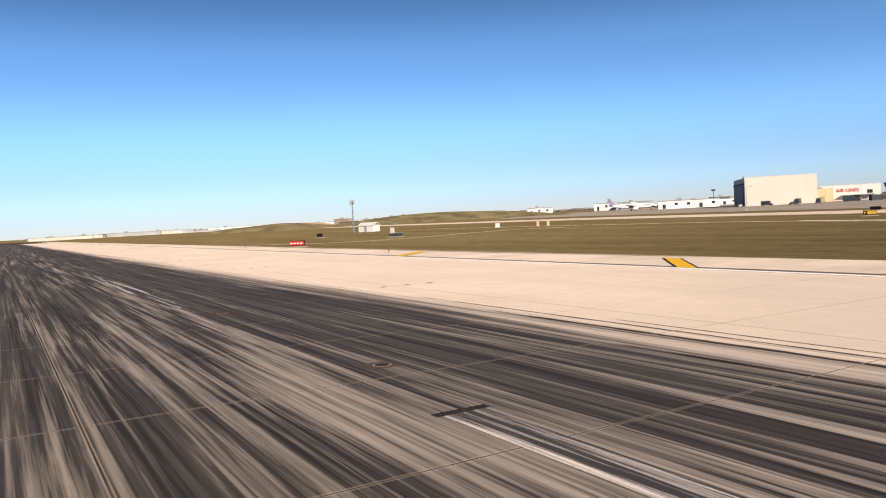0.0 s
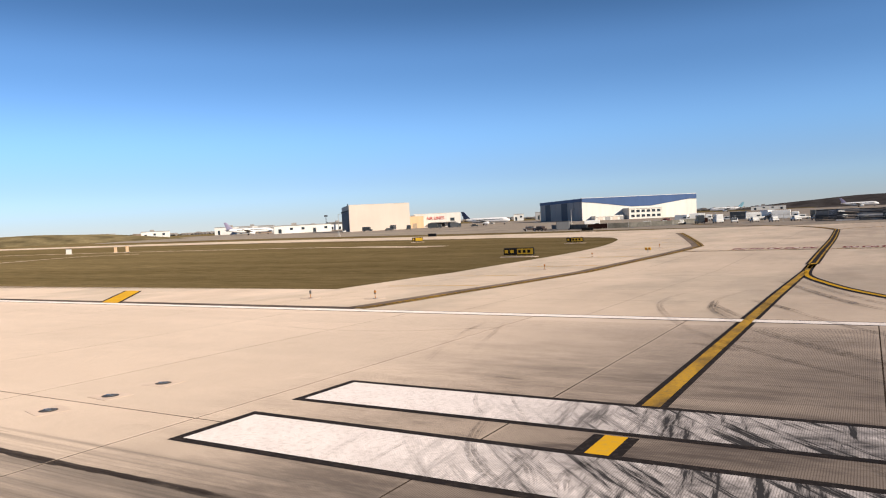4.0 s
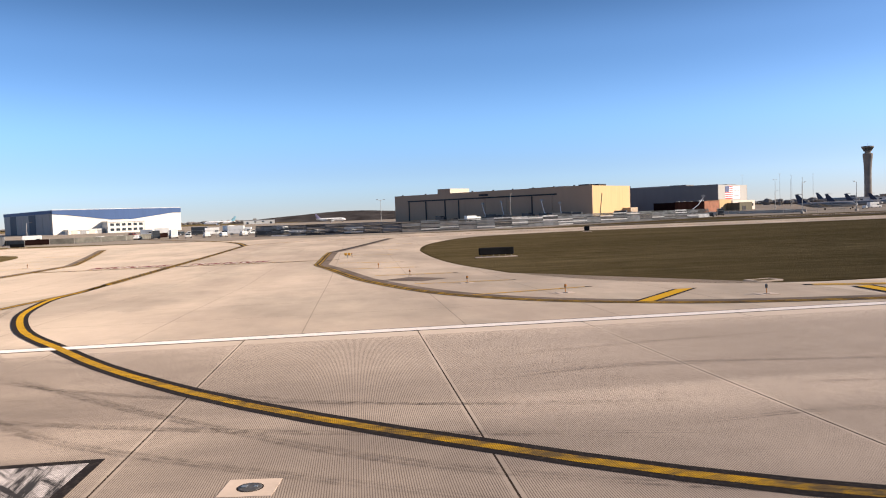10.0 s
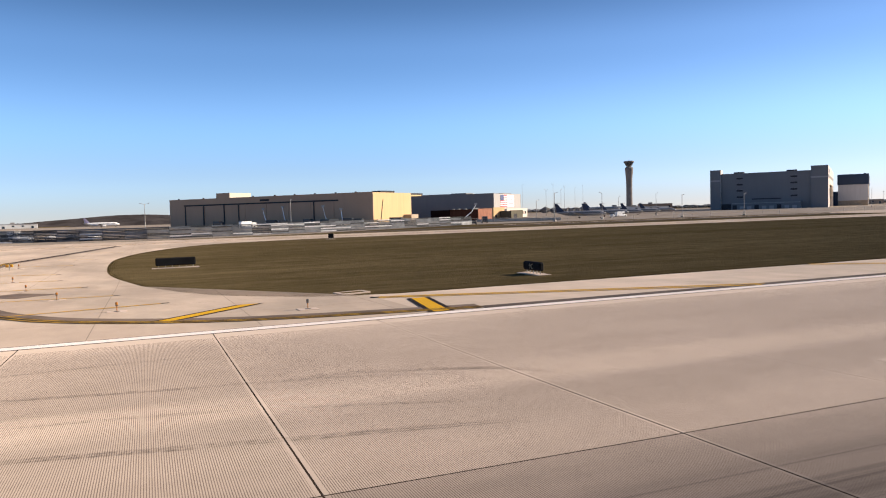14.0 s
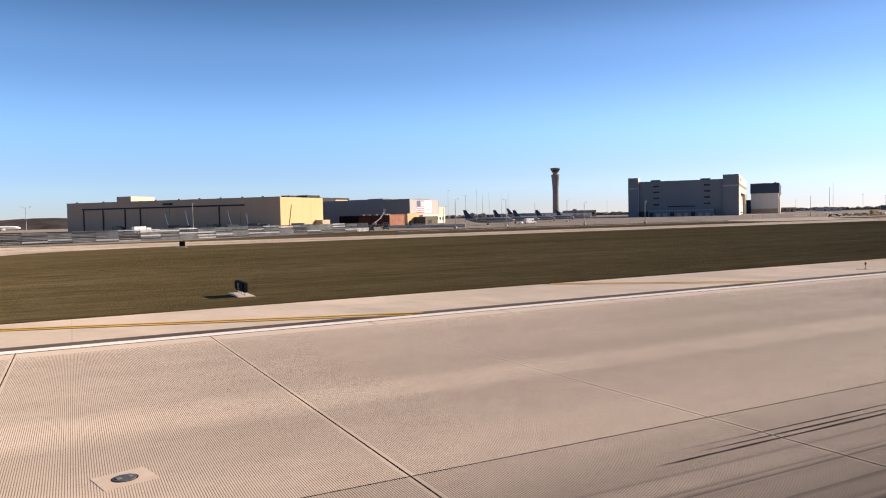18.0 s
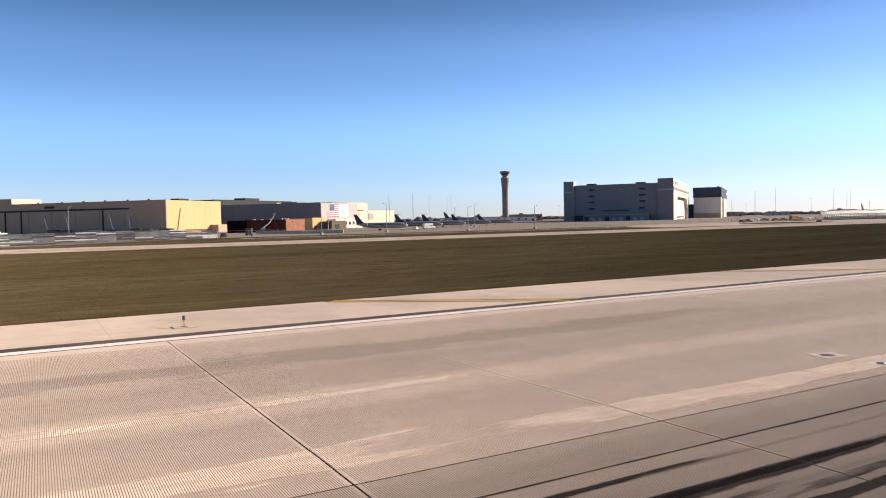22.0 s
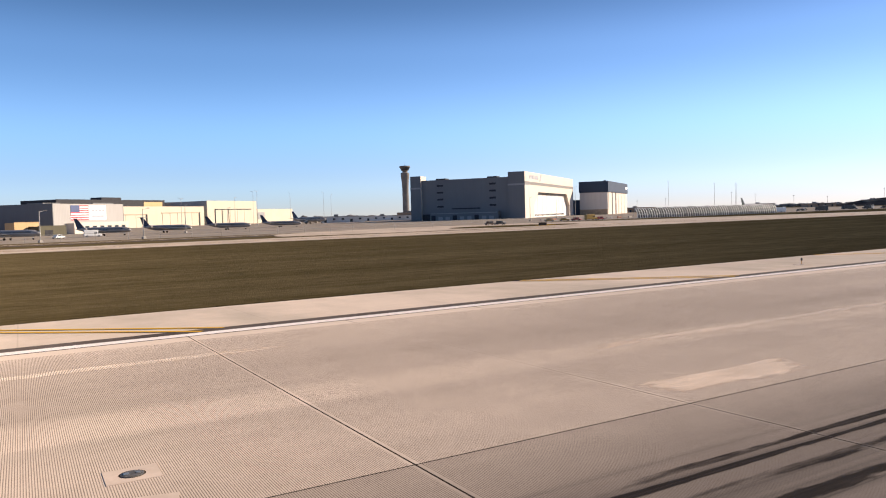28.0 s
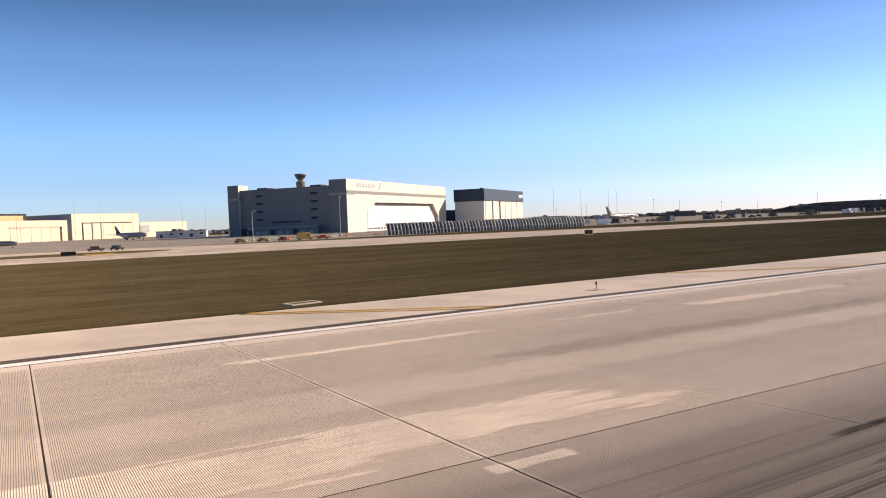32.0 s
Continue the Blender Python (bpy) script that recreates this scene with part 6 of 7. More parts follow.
def curved_fence(a, b, height, label):
    """A jet deflector of curved ribs with pale upright blades."""
    a, b = Vector(a), Vector(b)
    n = int((b - a).length / 1.6)
    d = (b - a).normalized()
    away = Vector((-d.y, d.x))
    t = thing("jet_deflector", (a.x, a.y, G(*a)), math.degrees(math.atan2(d.y, d.x)), label, "fence")
    L = (b - a).length
    prof = [(-0.2, 0.0), (0.0, 0.3 * height), (0.5, 0.62 * height), (1.4, 0.88 * height), (2.3, height)]
    bm = bmesh.new()
    for x0, x1 in ((0.0, L),):
        prev = None
        for y, z in prof:
            cur = (bm.verts.new((x0, y + 0.25, z)), bm.verts.new((x1, y + 0.25, z)))
            if prev:
                bm.faces.new((prev[0], prev[1], cur[1], cur[0]))
            prev = cur
    bmesh.ops.solidify(bm, geom=bm.faces[:], thickness=0.05)
    part("curved_sheet", bm, FENCE_GREY, t)
    for i in range(n + 1):
        x = L * i / n
        bm = bmesh.new()
        prev = None
        for y, z in prof:
            cur = [bm.verts.new((x + s, y - o, z)) for s, o in ((-0.11, 0.16), (0.11, 0.16), (0.11, -0.1), (-0.11, -0.1))]
            if prev:
                for k in range(4):
                    m = (k + 1) % 4
                    bm.faces.new((prev[k], prev[m], cur[m], cur[k]))
            else:
                bm.faces.new(cur[::-1])
            prev = cur
        bm.faces.new(prev)
        part("blade", bm, FENCE_WHITE if i % 5 else STEEL, t)
        if i % 3 == 0:
            part("strut", rod(bmesh.new(), (x, 3.6, 0), (x, 1.9, height * 0.9), 0.1, sides=5), STEEL, t)
    for z in (0.35, 0.95):
        y = 0.1 if z < 0.5 else 2.2
        part("rail", rod(bmesh.new(), (0, y, z * height), (L, y, z * height), 0.09, sides=6), STEEL, t)


curved_fence((510.8, 274.4), (610.8, 266.2), 5.0, "long curved steel jet deflector with pale upright blades")


def mesh_fence(points, height, label, step=9.0):
    t = thing("chain_link_fence", (0, 0, 0), 0, label, "fence")
    line = []
    for a, b in zip(points, points[1:]):
        line += straight(a, b, step)[:-1]
    line.append(Vector(points[-1]))
    for p in line:
        part("post", rod(bmesh.new(), (p.x, p.y, G(*p)), (p.x, p.y, G(*p) + height), 0.05, sides=5), POLE, t)
    for k in (0.5, 0.98):
        for a, b in zip(line, line[1:]):
            part("rail", rod(bmesh.new(), (a.x, a.y, G(*a) + height * k), (b.x, b.y, G(*b) + height * k), 0.03, sides=4), POLE, t)


mesh_fence([(150, 246), (230, 243), (330, 238), (440, 262), (506, 274)], 2.2, "low chain-link fence along apron edge")
mesh_fence([(-4, 218), (-20, 240), (-36, 262)], 2.2, "low chain-link fence along apron edge")


def screened_fence(points, height, label, step=6.0):
    """A fence hung with dark windbreak cloth between posts."""
    t = thing("screened_fence", (0, 0, 0), 0, label, "fence")
    line = []
    for a, b in zip(points, points[1:]):
        line += straight(a, b, step)[:-1]
    line.append(Vector(points[-1]))
    for p in line:
        part("post", rod(bmesh.new(), (p.x, p.y, G(*p)), (p.x, p.y, G(*p) + height + 0.2), 0.06, sides=5), POLE, t)
    for i, (a, b) in enumerate(zip(line, line[1:])):
        bm = bmesh.new()
        d = (b - a).normalized() * 0.08
        n = Vector((-d.y, d.x)) * 0.3
        vs = [bm.verts.new((q.x, q.y, G(*q) + z)) for z in (0.1, height) for q in (a + d - n, b - d - n, b - d + n, a + d + n)]
        for f in ((0, 1, 5, 4), (1, 2, 6, 5), (2, 3, 7, 6), (3, 0, 4, 7), (4, 5, 6, 7), (3, 2, 1, 0)):
            bm.faces.new([vs[k] for k in f])
        part("cloth_panel", bm, SCREEN if i % 7 else MAROON, t)


SCREEN = plain("dark_windbreak_cloth", (0.15, 0.142, 0.122), 0.9, spread=0.35, scale=0.6)
screened_fence([(-36.5, 263.8), (-42, 236), (-52, 222), (-64, 219), (-78, 229), (-84, 240)], 1.6, "low fence hung with dark olive windbreak cloth")
low = thing("barrier_wall", (176, 297, G(176, 297)), -43, "long low pale concrete barrier wall on the apron", "barrier")
for i in range(9):
    part("wall_block", boxed(i * 4.2, i * 4.2 + 4.1, -0.3, 0.3, 0, 1.25, bevel=0.06), CONCRETE, low)

# ---------------------------------------------------------------- light poles
def lamp_post(x, y, height, arms, label="slender pale steel light pole"):
    t = thing("light_pole", (x, y, G(x, y)), 25, label, "light pole", "apron light poles")
    part("base", boxed(-0.5, 0.5, -0.5, 0.5, 0, 0.7, bevel=0.06), CONCRETE, t)
    part("pole", rod(bmesh.new(), (0, 0, 0.7), (0, 0, height), 0.16, 0.09), POLE, t)
    for s in arms:
        arm = part("arm", rod(bmesh.new(), (0, 0, height - 0.2), (s * 1.8, 0, height + 0.25), 0.07, sides=5), POLE, t)
        part("lamp_head", boxed(s * 1.8 - 0.4, s * 1.8 + 0.4, -0.16, 0.16, height + 0.15, height + 0.34, bevel=0.06), LIGHT_METAL, arm)


for x, y, h, arms in ((509.1, 320.4, 18.3, (1,)), (800, 520, 31, (-1, 1)), (740, 415, 24, (-1, 1)), (770, 418, 24, (1,)), (800, 440, 24, (-1,)), (39.7, 345.8, 12, (1, -1)), (112, 395, 14, (1,)),
                      (-110, 330, 7, (1,)), (-171, 232, 9, (1,)), (186, 247, 11, (1,)), (218, 262, 11, (-1,)), (300, 330, 12, (1,)), (340, 420, 12, (1,)), (270, 236, 9, (1,)), (243, 242, 9, (1,)),
                      (420, 640, 30, (1, -1)), (470, 700, 30, (1, -1)), (520, 740, 32, (1, -1)), (380, 560, 22, (1,)), (330, 500, 20, (1, -1)), (450, 760, 34, (1, -1)), (560, 820, 32, (1,)),
                      (208, 300, 9, (1,)), (462, 300, 12, (1,)), (560, 400, 14, (1,))):
    lamp_post(x, y, h, arms)
for x, y, h in ((-372, 470, 13), (-350, 480, 13), (-300, 440, 10)):
    t = thing("floodlight_mast", (x, y, G(x, y)), 30, "dark floodlight mast with a square lamp rack", "mast", "floodlight masts")
    part("pole", rod(bmesh.new(), (0, 0, 0), (0, 0, h), 0.3, 0.2), DARK_TRIM, t)
    part("lamp_rack", boxed(-1.4, 1.4, -0.3, 0.3, h - 1.0, h + 0.3), DARK_TRIM, t)

# ---------------------------------------------------------------- aircraft
PLANE_WHITE = plain("aircraft_white", (0.78, 0.77, 0.76), 0.35, spread=0.08, scale=0.3, bumps=0)
PLANE_GREY = plain("aircraft_silver_grey", (0.27, 0.255, 0.245), 0.35, 0.2, spread=0.1, scale=0.3, bumps=0)
TAIL_BLUE = plain("tail_blue", (0.014, 0.022, 0.055), 0.4, spread=0.1, bumps=0)
TAIL_RED = plain("tail_red", (0.22, 0.20, 0.29), 0.4, spread=0.1, bumps=0)
TAIL_DARKTEAL = plain("tail_dark_teal", (0.008, 0.018, 0.018), 0.4, spread=0.1, bumps=0)
TAIL_TEAL = plain("tail_pale_blue", (0.22, 0.42, 0.50), 0.4, spread=0.1, bumps=0)


def wing_part(name, root, tip, chord0, chord1, sweep, thick, mat, parent, upright=False):
    """A tapered swept aerofoil from root to tip."""
    bm = bmesh.new()
    rings = []
    for p, c in ((Vector(root), chord0), (Vector(tip), chord1)):
        pts = []
        for u, v in ((0.5, 0), (0.2, 0.5), (-0.2, 0.42), (-0.5, 0.0), (-0.2, -0.35), (0.2, -0.45)):
            off = Vector((u * c, v * thick * c, 0)) if upright else Vector((u * c, 0, v * thick * c))
            pts.append(bm.verts.new(p + off))
        rings.append(pts)
    for i in range(6):
        j = (i + 1) % 6
        bm.faces.new((rings[0][i], rings[0][j], rings[1][j], rings[1][i]))
    bm.faces.new(rings[0])
    bm.faces.new(rings[1])
    bmesh.ops.recalc_face_normals(bm, faces=bm.faces[:])
    return part(name, bm, mat, parent)


def airliner(x, y, turn, length, body, tail, label, base=None, rear=False):
    """A parked jet: nose along +x of its own frame."""
    L = length
    r = L * 0.053
    t = thing("airliner", (x, y, (G(x, y) if base is None else base)), turn, label, "airliner", "parked aircraft")
    zc = r * 1.85
    prof = [(-0.50, 0.10, 0.55), (-0.44, 0.32, 0.42), (-0.34, 0.68, 0.22), (-0.22, 0.96, 0.04), (-0.1, 1, 0), (0.1, 1, 0), (0.32, 1, 0), (0.40, 0.92, -0.04), (0.45, 0.72, -0.12), (0.485, 0.42, -0.22), (0.5, 0.1, -0.28)]
    bm = bmesh.new()
    rings = []
    for u, k, dz in prof:
        rings.append([bm.verts.new((u * L, r * k * math.cos(a), zc + r * dz + r * k * math.sin(a))) for a in (2 * math.pi * i / 12 for i in range(12))])
    for lo, hi in zip(rings, rings[1:]):
        for i in range(12):
            j = (i + 1) % 12
            bm.faces.new((lo[i], lo[j], hi[j], hi[i]))
    bm.faces.new(rings[0])
    bm.faces.new(rings[-1])
    bmesh.ops.recalc_face_normals(bm, faces=bm.faces[:])
    fus = part("fuselage", bm, body, t, smooth_faces=True)
    for s in (-1, 1):
        wing_part("wing", (0.02 * L, s * r * 0.7, zc - 0.45 * r), (-0.13 * L, s * L * 0.44, zc + 0.5 * r), L * 0.17, L * 0.045, 0, 0.11, PLANE_GREY, t)
        wing_part("stabiliser", (-0.43 * L, s * r * 0.3, zc + (0.6 * r if not rear else 3.9 * r)), (-0.49 * L, s * L * 0.16, zc + (0.8 * r if not rear else 4.0 * r)), L * 0.09, L * 0.04, 0, 0.1, body, t)
        ex, ey, ez = (0.06 * L, s * L * 0.16, zc - 1.0 * r) if not rear else (-0.30 * L, s * r * 1.6, zc + 0.4 * r)
        e = bmesh.new()
        lathe(e, [(0.36 * r, -0.06 * L), (0.56 * r, -0.02 * L), (0.6 * r, 0.03 * L), (0.5 * r, 0.05 * L)], 12)
        bmesh.ops.transform(e, matrix=Matrix.Translation((ex, ey, ez)) @ Matrix.Rotation(math.pi / 2, 4, "Y"), verts=e.verts[:])
        part("engine", e, body, t)
        gear = part("main_gear", rod(bmesh.new(), (-0.03 * L, s * r * 1.3, zc - 0.6 * r), (-0.03 * L, s * r * 1.3, 0.35 * r), 0.1 * r, sides=6), STEEL, t)
        w = bmesh.new()
        rod(w, (-0.03 * L, s * r * 1.3 - 0.18 * r, 0.32 * r), (-0.03 * L, s * r * 1.3 + 0.18 * r, 0.32 * r), 0.32 * r, sides=12)
        part("tyre", w, SEAL, gear)
    wing_part("tail_fin", (-0.40 * L, 0, zc + 0.7 * r), (-0.50 * L, 0, zc + (3.6 if not rear else 3.9) * r), L * 0.15, L * 0.06, 0, 0.09, tail, t, True)
    nose = part("nose_gear", rod(bmesh.new(), (0.38 * L, 0, zc - 0.8 * r), (0.38 * L, 0, 0.25 * r), 0.08 * r, sides=6), STEEL, t)
    w = bmesh.new()
    rod(w, (0.38 * L, -0.16 * r, 0.24 * r), (0.38 * L, 0.16 * r, 0.24 * r), 0.24 * r, sides=12)
    part("tyre", w, SEAL, nose)
    part("cockpit_window", boxed(0.452 * L, 0.472 * L, -0.42 * r, 0.42 * r, zc + 0.28 * r, zc + 0.52 * r), GLASS, fus)
    for s in (-1, 1):
        part("window_band", boxed(-0.26 * L, 0.38 * L, s * r * 0.985 - 0.03, s * r * 0.985 + 0.03, zc + 0.18 * r, zc + 0.38 * r), GLASS, fus)
    return t


for x, y, turn, L, body, tail, label in (
        *((u + 9.7, v - 7.0, -36, 24, PLANE_GREY, TAIL_BLUE, "dark-tailed grey regional jet parked in a row") for u, v in ((225, 311), (258, 338), (287, 364), (322, 392), (360, 423))),
        (456, 609, -62, 38, PLANE_GREY, TAIL_BLUE, "grey airliner with dark tail parked before hangars")):
    airliner(x, y, turn, L, body, tail, label, rear=L < 30)
airliner(-424, 436, 45, 38, PLANE_WHITE, TAIL_RED, "white airliner with grey-blue tail parked far off")
airliner(-207, 433, 8, 33, PLANE_WHITE, TAIL_BLUE, "white airliner with blue tail beside pale hangar")
airliner(-117, 812, 188, 33, PLANE_WHITE, TAIL_TEAL, "white airliner with pale blue tail parked far off")
airliner(5, 703, 2, 28, PLANE_WHITE, TAIL_RED, "white airliner parked behind the blast fence")
airliner(761, 394, 10, 38, PLANE_GREY, TAIL_DARKTEAL, "grey airliner with dark teal tail behind jet deflector")

# ---------------------------------------------------------------- vehicles
VAN_WHITE = plain("vehicle_white", (0.74, 0.73, 0.70), 0.35, spread=0.08, bumps=0)
CAR_DARK = plain("vehicle_dark", (0.04, 0.045, 0.05), 0.3, spread=0.1, bumps=0)
CAR_RED = plain("vehicle_red", (0.35, 0.05, 0.04), 0.35, spread=0.1, bumps=0)
CAR_MAROON = plain("vehicle_maroon", (0.045, 0.030, 0.027), 0.4, spread=0.2, bumps=0)
CAR_YELLOW = plain("vehicle_yellow", (0.36, 0.22, 0.05), 0.4, spread=0.1, bumps=0)
TYRE = plain("tyre_rubber", (0.02, 0.02, 0.02), 0.8, bumps=0)


def vehicle(x, y, turn, kind, paint_mat):
    label = {"car": "parked car on the apron", "van": "parked box van on the apron", "truck": "parked service truck on the apron"}[kind]
    colour = {VAN_WHITE: "white", CAR_DARK: "dark", CAR_RED: "red", CAR_YELLOW: "yellow", CAR_MAROON: "dark brown"}[paint_mat]
    L, Wd, Hb, Hc = {"car": (4.6, 1.8, 0.85, 1.5), "van": (6.2, 2.2, 1.2, 2.7), "truck": (8.2, 2.5, 1.2, 3.1)}[kind]
    t = thing(kind, (x, y, G(x, y)), turn, colour + " " + label, kind, "apron vehicles")
    part("body", boxed(-L / 2, L / 2, -Wd / 2, Wd / 2, 0.35, Hb, bevel=0.12), paint_mat, t)
    bm = bmesh.new()
    x0, x1 = (-0.32 * L, 0.2 * L) if kind == "car" else ((-0.48 * L, 0.30 * L) if kind == "van" else (0.2 * L, 0.47 * L))
    vs = box(bm, x0, x1, -Wd / 2 + 0.08, Wd / 2 - 0.08, Hb, Hc if kind != "truck" else 2.5, 0.1)
    cabin = part("cabin", bm, paint_mat, t)
    part("windscreen", boxed(x1 - 0.06, x1 + 0.03, -Wd / 2 + 0.2, Wd / 2 - 0.2, Hb + 0.08, Hb + 0.6), GLASS, cabin)
    for s in (-1, 1):
        part("side_window", boxed(x0 + 0.5 if kind == "car" else x1 - 1.4, x1 - 0.3, s * (Wd / 2 - 0.08) - 0.02, s * (Wd / 2 - 0.08) + 0.02, Hb + 0.1, Hb + 0.55), GLASS, cabin)
    if kind == "truck":
        part("load_box", boxed(-0.5 * L, 0.17 * L, -Wd / 2, Wd / 2, 1.0, Hc, bevel=0.08), paint_mat, t)
    for u in (-0.33, 0.33):
        for s in (-1, 1):
            bm = bmesh.new()
            rod(bm, (u * L, s * Wd / 2 - 0.2 * s, 0.36), (u * L, s * Wd / 2 + 0.02 * s, 0.36), 0.36, sides=12)
            wheel = part("wheel", bm, TYRE, t)
            bm = bmesh.new()
            rod(bm, (u * L, s * Wd / 2 + 0.02 * s, 0.36), (u * L, s * Wd / 2 + 0.04 * s, 0.36), 0.2, sides=10)
            part("rim", bm, STEEL, wheel)


rng = random.Random(11)
for x, y, k, m in ((-52, 298, "van", VAN_WHITE), (-44, 292, "truck", VAN_WHITE), (-38, 290, "car", CAR_DARK), (-33, 284, "car", VAN_WHITE), (-27, 276, "truck", CAR_DARK), (-22, 268, "van", VAN_WHITE), (-17, 264, "car", CAR_DARK),
                   (-12, 262, "truck", VAN_WHITE), (-7, 258, "car", VAN_WHITE), (-2, 262, "van", CAR_DARK), (3, 256, "van", VAN_WHITE), (-60, 305, "car", CAR_RED), (-20, 290, "truck", VAN_WHITE), (-30, 300, "car", VAN_WHITE),
                   (-210, 372, "truck", CAR_DARK), (-222, 362, "van", CAR_DARK), (-232, 356, "car", CAR_DARK), (-200, 378, "truck", CAR_DARK), (-190, 384, "car", CAR_DARK), (-252, 362, "van", CAR_DARK), (-262, 352, "car", VAN_WHITE), (-240, 372, "truck", CAR_DARK),
                   (398, 241, "car", CAR_MAROON), (404, 243, "car", CAR_DARK), (448, 267, "car", CAR_YELLOW), (456, 266, "car", CAR_YELLOW), (464, 267, "car", CAR_RED), (472, 266, "van", CAR_YELLOW), (480, 268, "car", CAR_RED),
                   (250, 300, "car", VAN_WHITE), (262, 310, "van", VAN_WHITE), (120, 330, "truck", CAR_DARK), (100, 345, "van", CAR_DARK), (84, 352, "truck", VAN_WHITE), (132, 322, "car", CAR_DARK), (146, 316, "truck", CAR_DARK), (166, 268, "van", CAR_DARK), (153, 250, "car", CAR_DARK)):
    vehicle(x, y, rng.uniform(-70, 70), k, m)
for i in range(34):
    vehicle(632 + i * 9 + rng.uniform(-3, 3), 300 + rng.uniform(-18, 22), rng.choice((80, 100, -85, 20)), rng.choice(("car", "car", "van", "truck")), rng.choice((VAN_WHITE, CAR_DARK, CAR_MAROON, CAR_DARK, CAR_DARK)))
for i in range(15):
    vehicle(-52 + i * 5.6, 246 - i * 1.4 + rng.uniform(-2.5, 2.5), rng.choice((75, 95, 110, -80)), rng.choice(("car", "car", "car", "van")), rng.choice((VAN_WHITE, VAN_WHITE, VAN_WHITE, CAR_DARK)))
# works compound by the white hangar
hut = thing("site_container", (-73.5, 223.5, G(-73, 223)), 18, "dark grey steel site container beside the screened fence", "container")
part("shell", boxed(-2.1, 2.1, -1.25, 1.25, 0.12, 2.7, bevel=0.04), SHADE_DARK_GREY, hut)
part("roof", boxed(-2.15, 2.15, -1.3, 1.3, 2.7, 2.8), DARK_TRIM, hut)
for u in (-1.7, 1.7):
    part("skid", boxed(u - 0.2, u + 0.2, -1.2, 1.2, 0, 0.12), DARK_TRIM, hut)
for i in range(6):
    part("rib", boxed(-1.9 + i * 0.7, -1.78 + i * 0.7, -1.3, -1.251, 0.2, 2.6), SHADE_DARK_GREY, hut)
vehicle(-86, 226, 40, "car", CAR_MAROON)
vehicle(-80.5, 221, 160, "car", CAR_MAROON)
vehicle(-63.5, 224, 20, "van", VAN_WHITE)
# dark service vehicles and lifts before the long tan hangar
for x, y, k in ((103, 425, "car"), (107, 421, "truck"), (112, 416, "van"), (124, 404, "truck"), (127.5, 400, "car"), (131, 396, "van"), (142, 385, "truck"), (146, 381, "van"), (88, 440, "car"), (80, 449, "truck"), (136, 391, "car")):
    vehicle(x, y, rng.uniform(-60, -30), k, CAR_DARK)


def boom_lift(x, y, turn, reach, height):
    """A boom lift with its arm raised at a slant."""
    t = thing("boom_lift", (x, y, G(x, y)), turn, "pale boom lift with a raised slanting arm on the apron", "lift", "boom lifts")
    part("chassis", boxed(-1.6, 1.6, -1.1, 1.1, 0.4, 1.2, bevel=0.1), CAR_DARK, t)
    part("turret", boxed(-0.9, 0.9, -0.8, 0.8, 1.2, 2.2, bevel=0.1), POLE, t)
    part("lower_arm", rod(bmesh.new(), (0, 0, 2.1), (reach * 0.55, 0, height * 0.55), 0.26, 0.2, sides=6), FLAG_WHITE, t)
    part("upper_arm", rod(bmesh.new(), (reach * 0.55, 0, height * 0.55), (reach, 0, height), 0.2, 0.14, sides=6), FLAG_WHITE, t)
    part("basket", boxed(reach - 0.7, reach + 0.7, -0.5, 0.5, height, height + 1.1), POLE, t)
    for u in (-1.1, 1.1):
        for s in (-1, 1):
            w = bmesh.new()
            rod(w, (u, s * 0.95, 0.5), (u, s * 1.3, 0.5), 0.5, sides=12)
            part("wheel", w, TYRE, t)


boom_lift(104, 427, 150, 2.0, 9.0)
boom_lift(113, 417.5, 140, 1.6, 9.6)
boom_lift(132, 397.5, 145, 2.0, 9.4)
boom_lift(139, 390, 140, 0.8, 7.6)
boom_lift(192, 345, -10, 5.5, 8.0)
# thin masts along the far horizon
for i in range(16):
    x, y = 820 + i * 46 + rng.uniform(-14, 14), 900 - i * 34 + rng.uniform(-30, 30)
    t = thing("lamp_mast", (x, y, G(x, y)), 0, "thin far apron lamp mast on the horizon", "mast", "far lamp masts")
    h = rng.uniform(13, 24)
    part("pole", rod(bmesh.new(), (0, 0, 0), (0, 0, h), 0.22, 0.14, sides=5), POLE, t)
    part("lamp_ring", lathe(bmesh.new(), [(0.3, h), (1.0, h + 0.1), (1.0, h + 0.5), (0.3, h + 0.6)], 8), LIGHT_METAL, t)
# low barriers by the great hangar
for i in range(12):
    x, y = 470 + i * 6.4, 300 - i * 1.2
    t = thing("barrier", (x, y, G(x, y)), 10 * (i % 3), "low weathered orange-brown construction barrier", "barrier", "barriers")
    part("body", boxed(-1.8, 1.8, -0.3, 0.3, 0, 1.0, bevel=0.1), BRICK_RED if i % 2 else CONCRETE, t)
    part("foot", boxed(-1.9, 1.9, -0.42, 0.42, 0, 0.22, bevel=0.05), CONCRETE, t)

# ---------------------------------------------------------------- distance
FAR_TREES = plain("bare_winter_woods", (0.21, 0.19, 0.175), 0.95, spread=0.4, scale=0.05, bumps=0)
MOUND = plain("brown_grass_mound", (0.135, 0.108, 0.06), 0.95, spread=0.5, scale=0.06, fine=0.35, spec=0.0, bumps=0)
DARK_MOUND = plain("dark_earth_mound", (0.062, 0.054, 0.052), 0.95, spread=0.4, scale=0.05, fine=0.5, spec=0.0, bumps=0)
RED_EARTH = plain("bare_earth_bank", (0.34, 0.21, 0.12), 0.95, spread=0.25, scale=0.05, bumps=0)


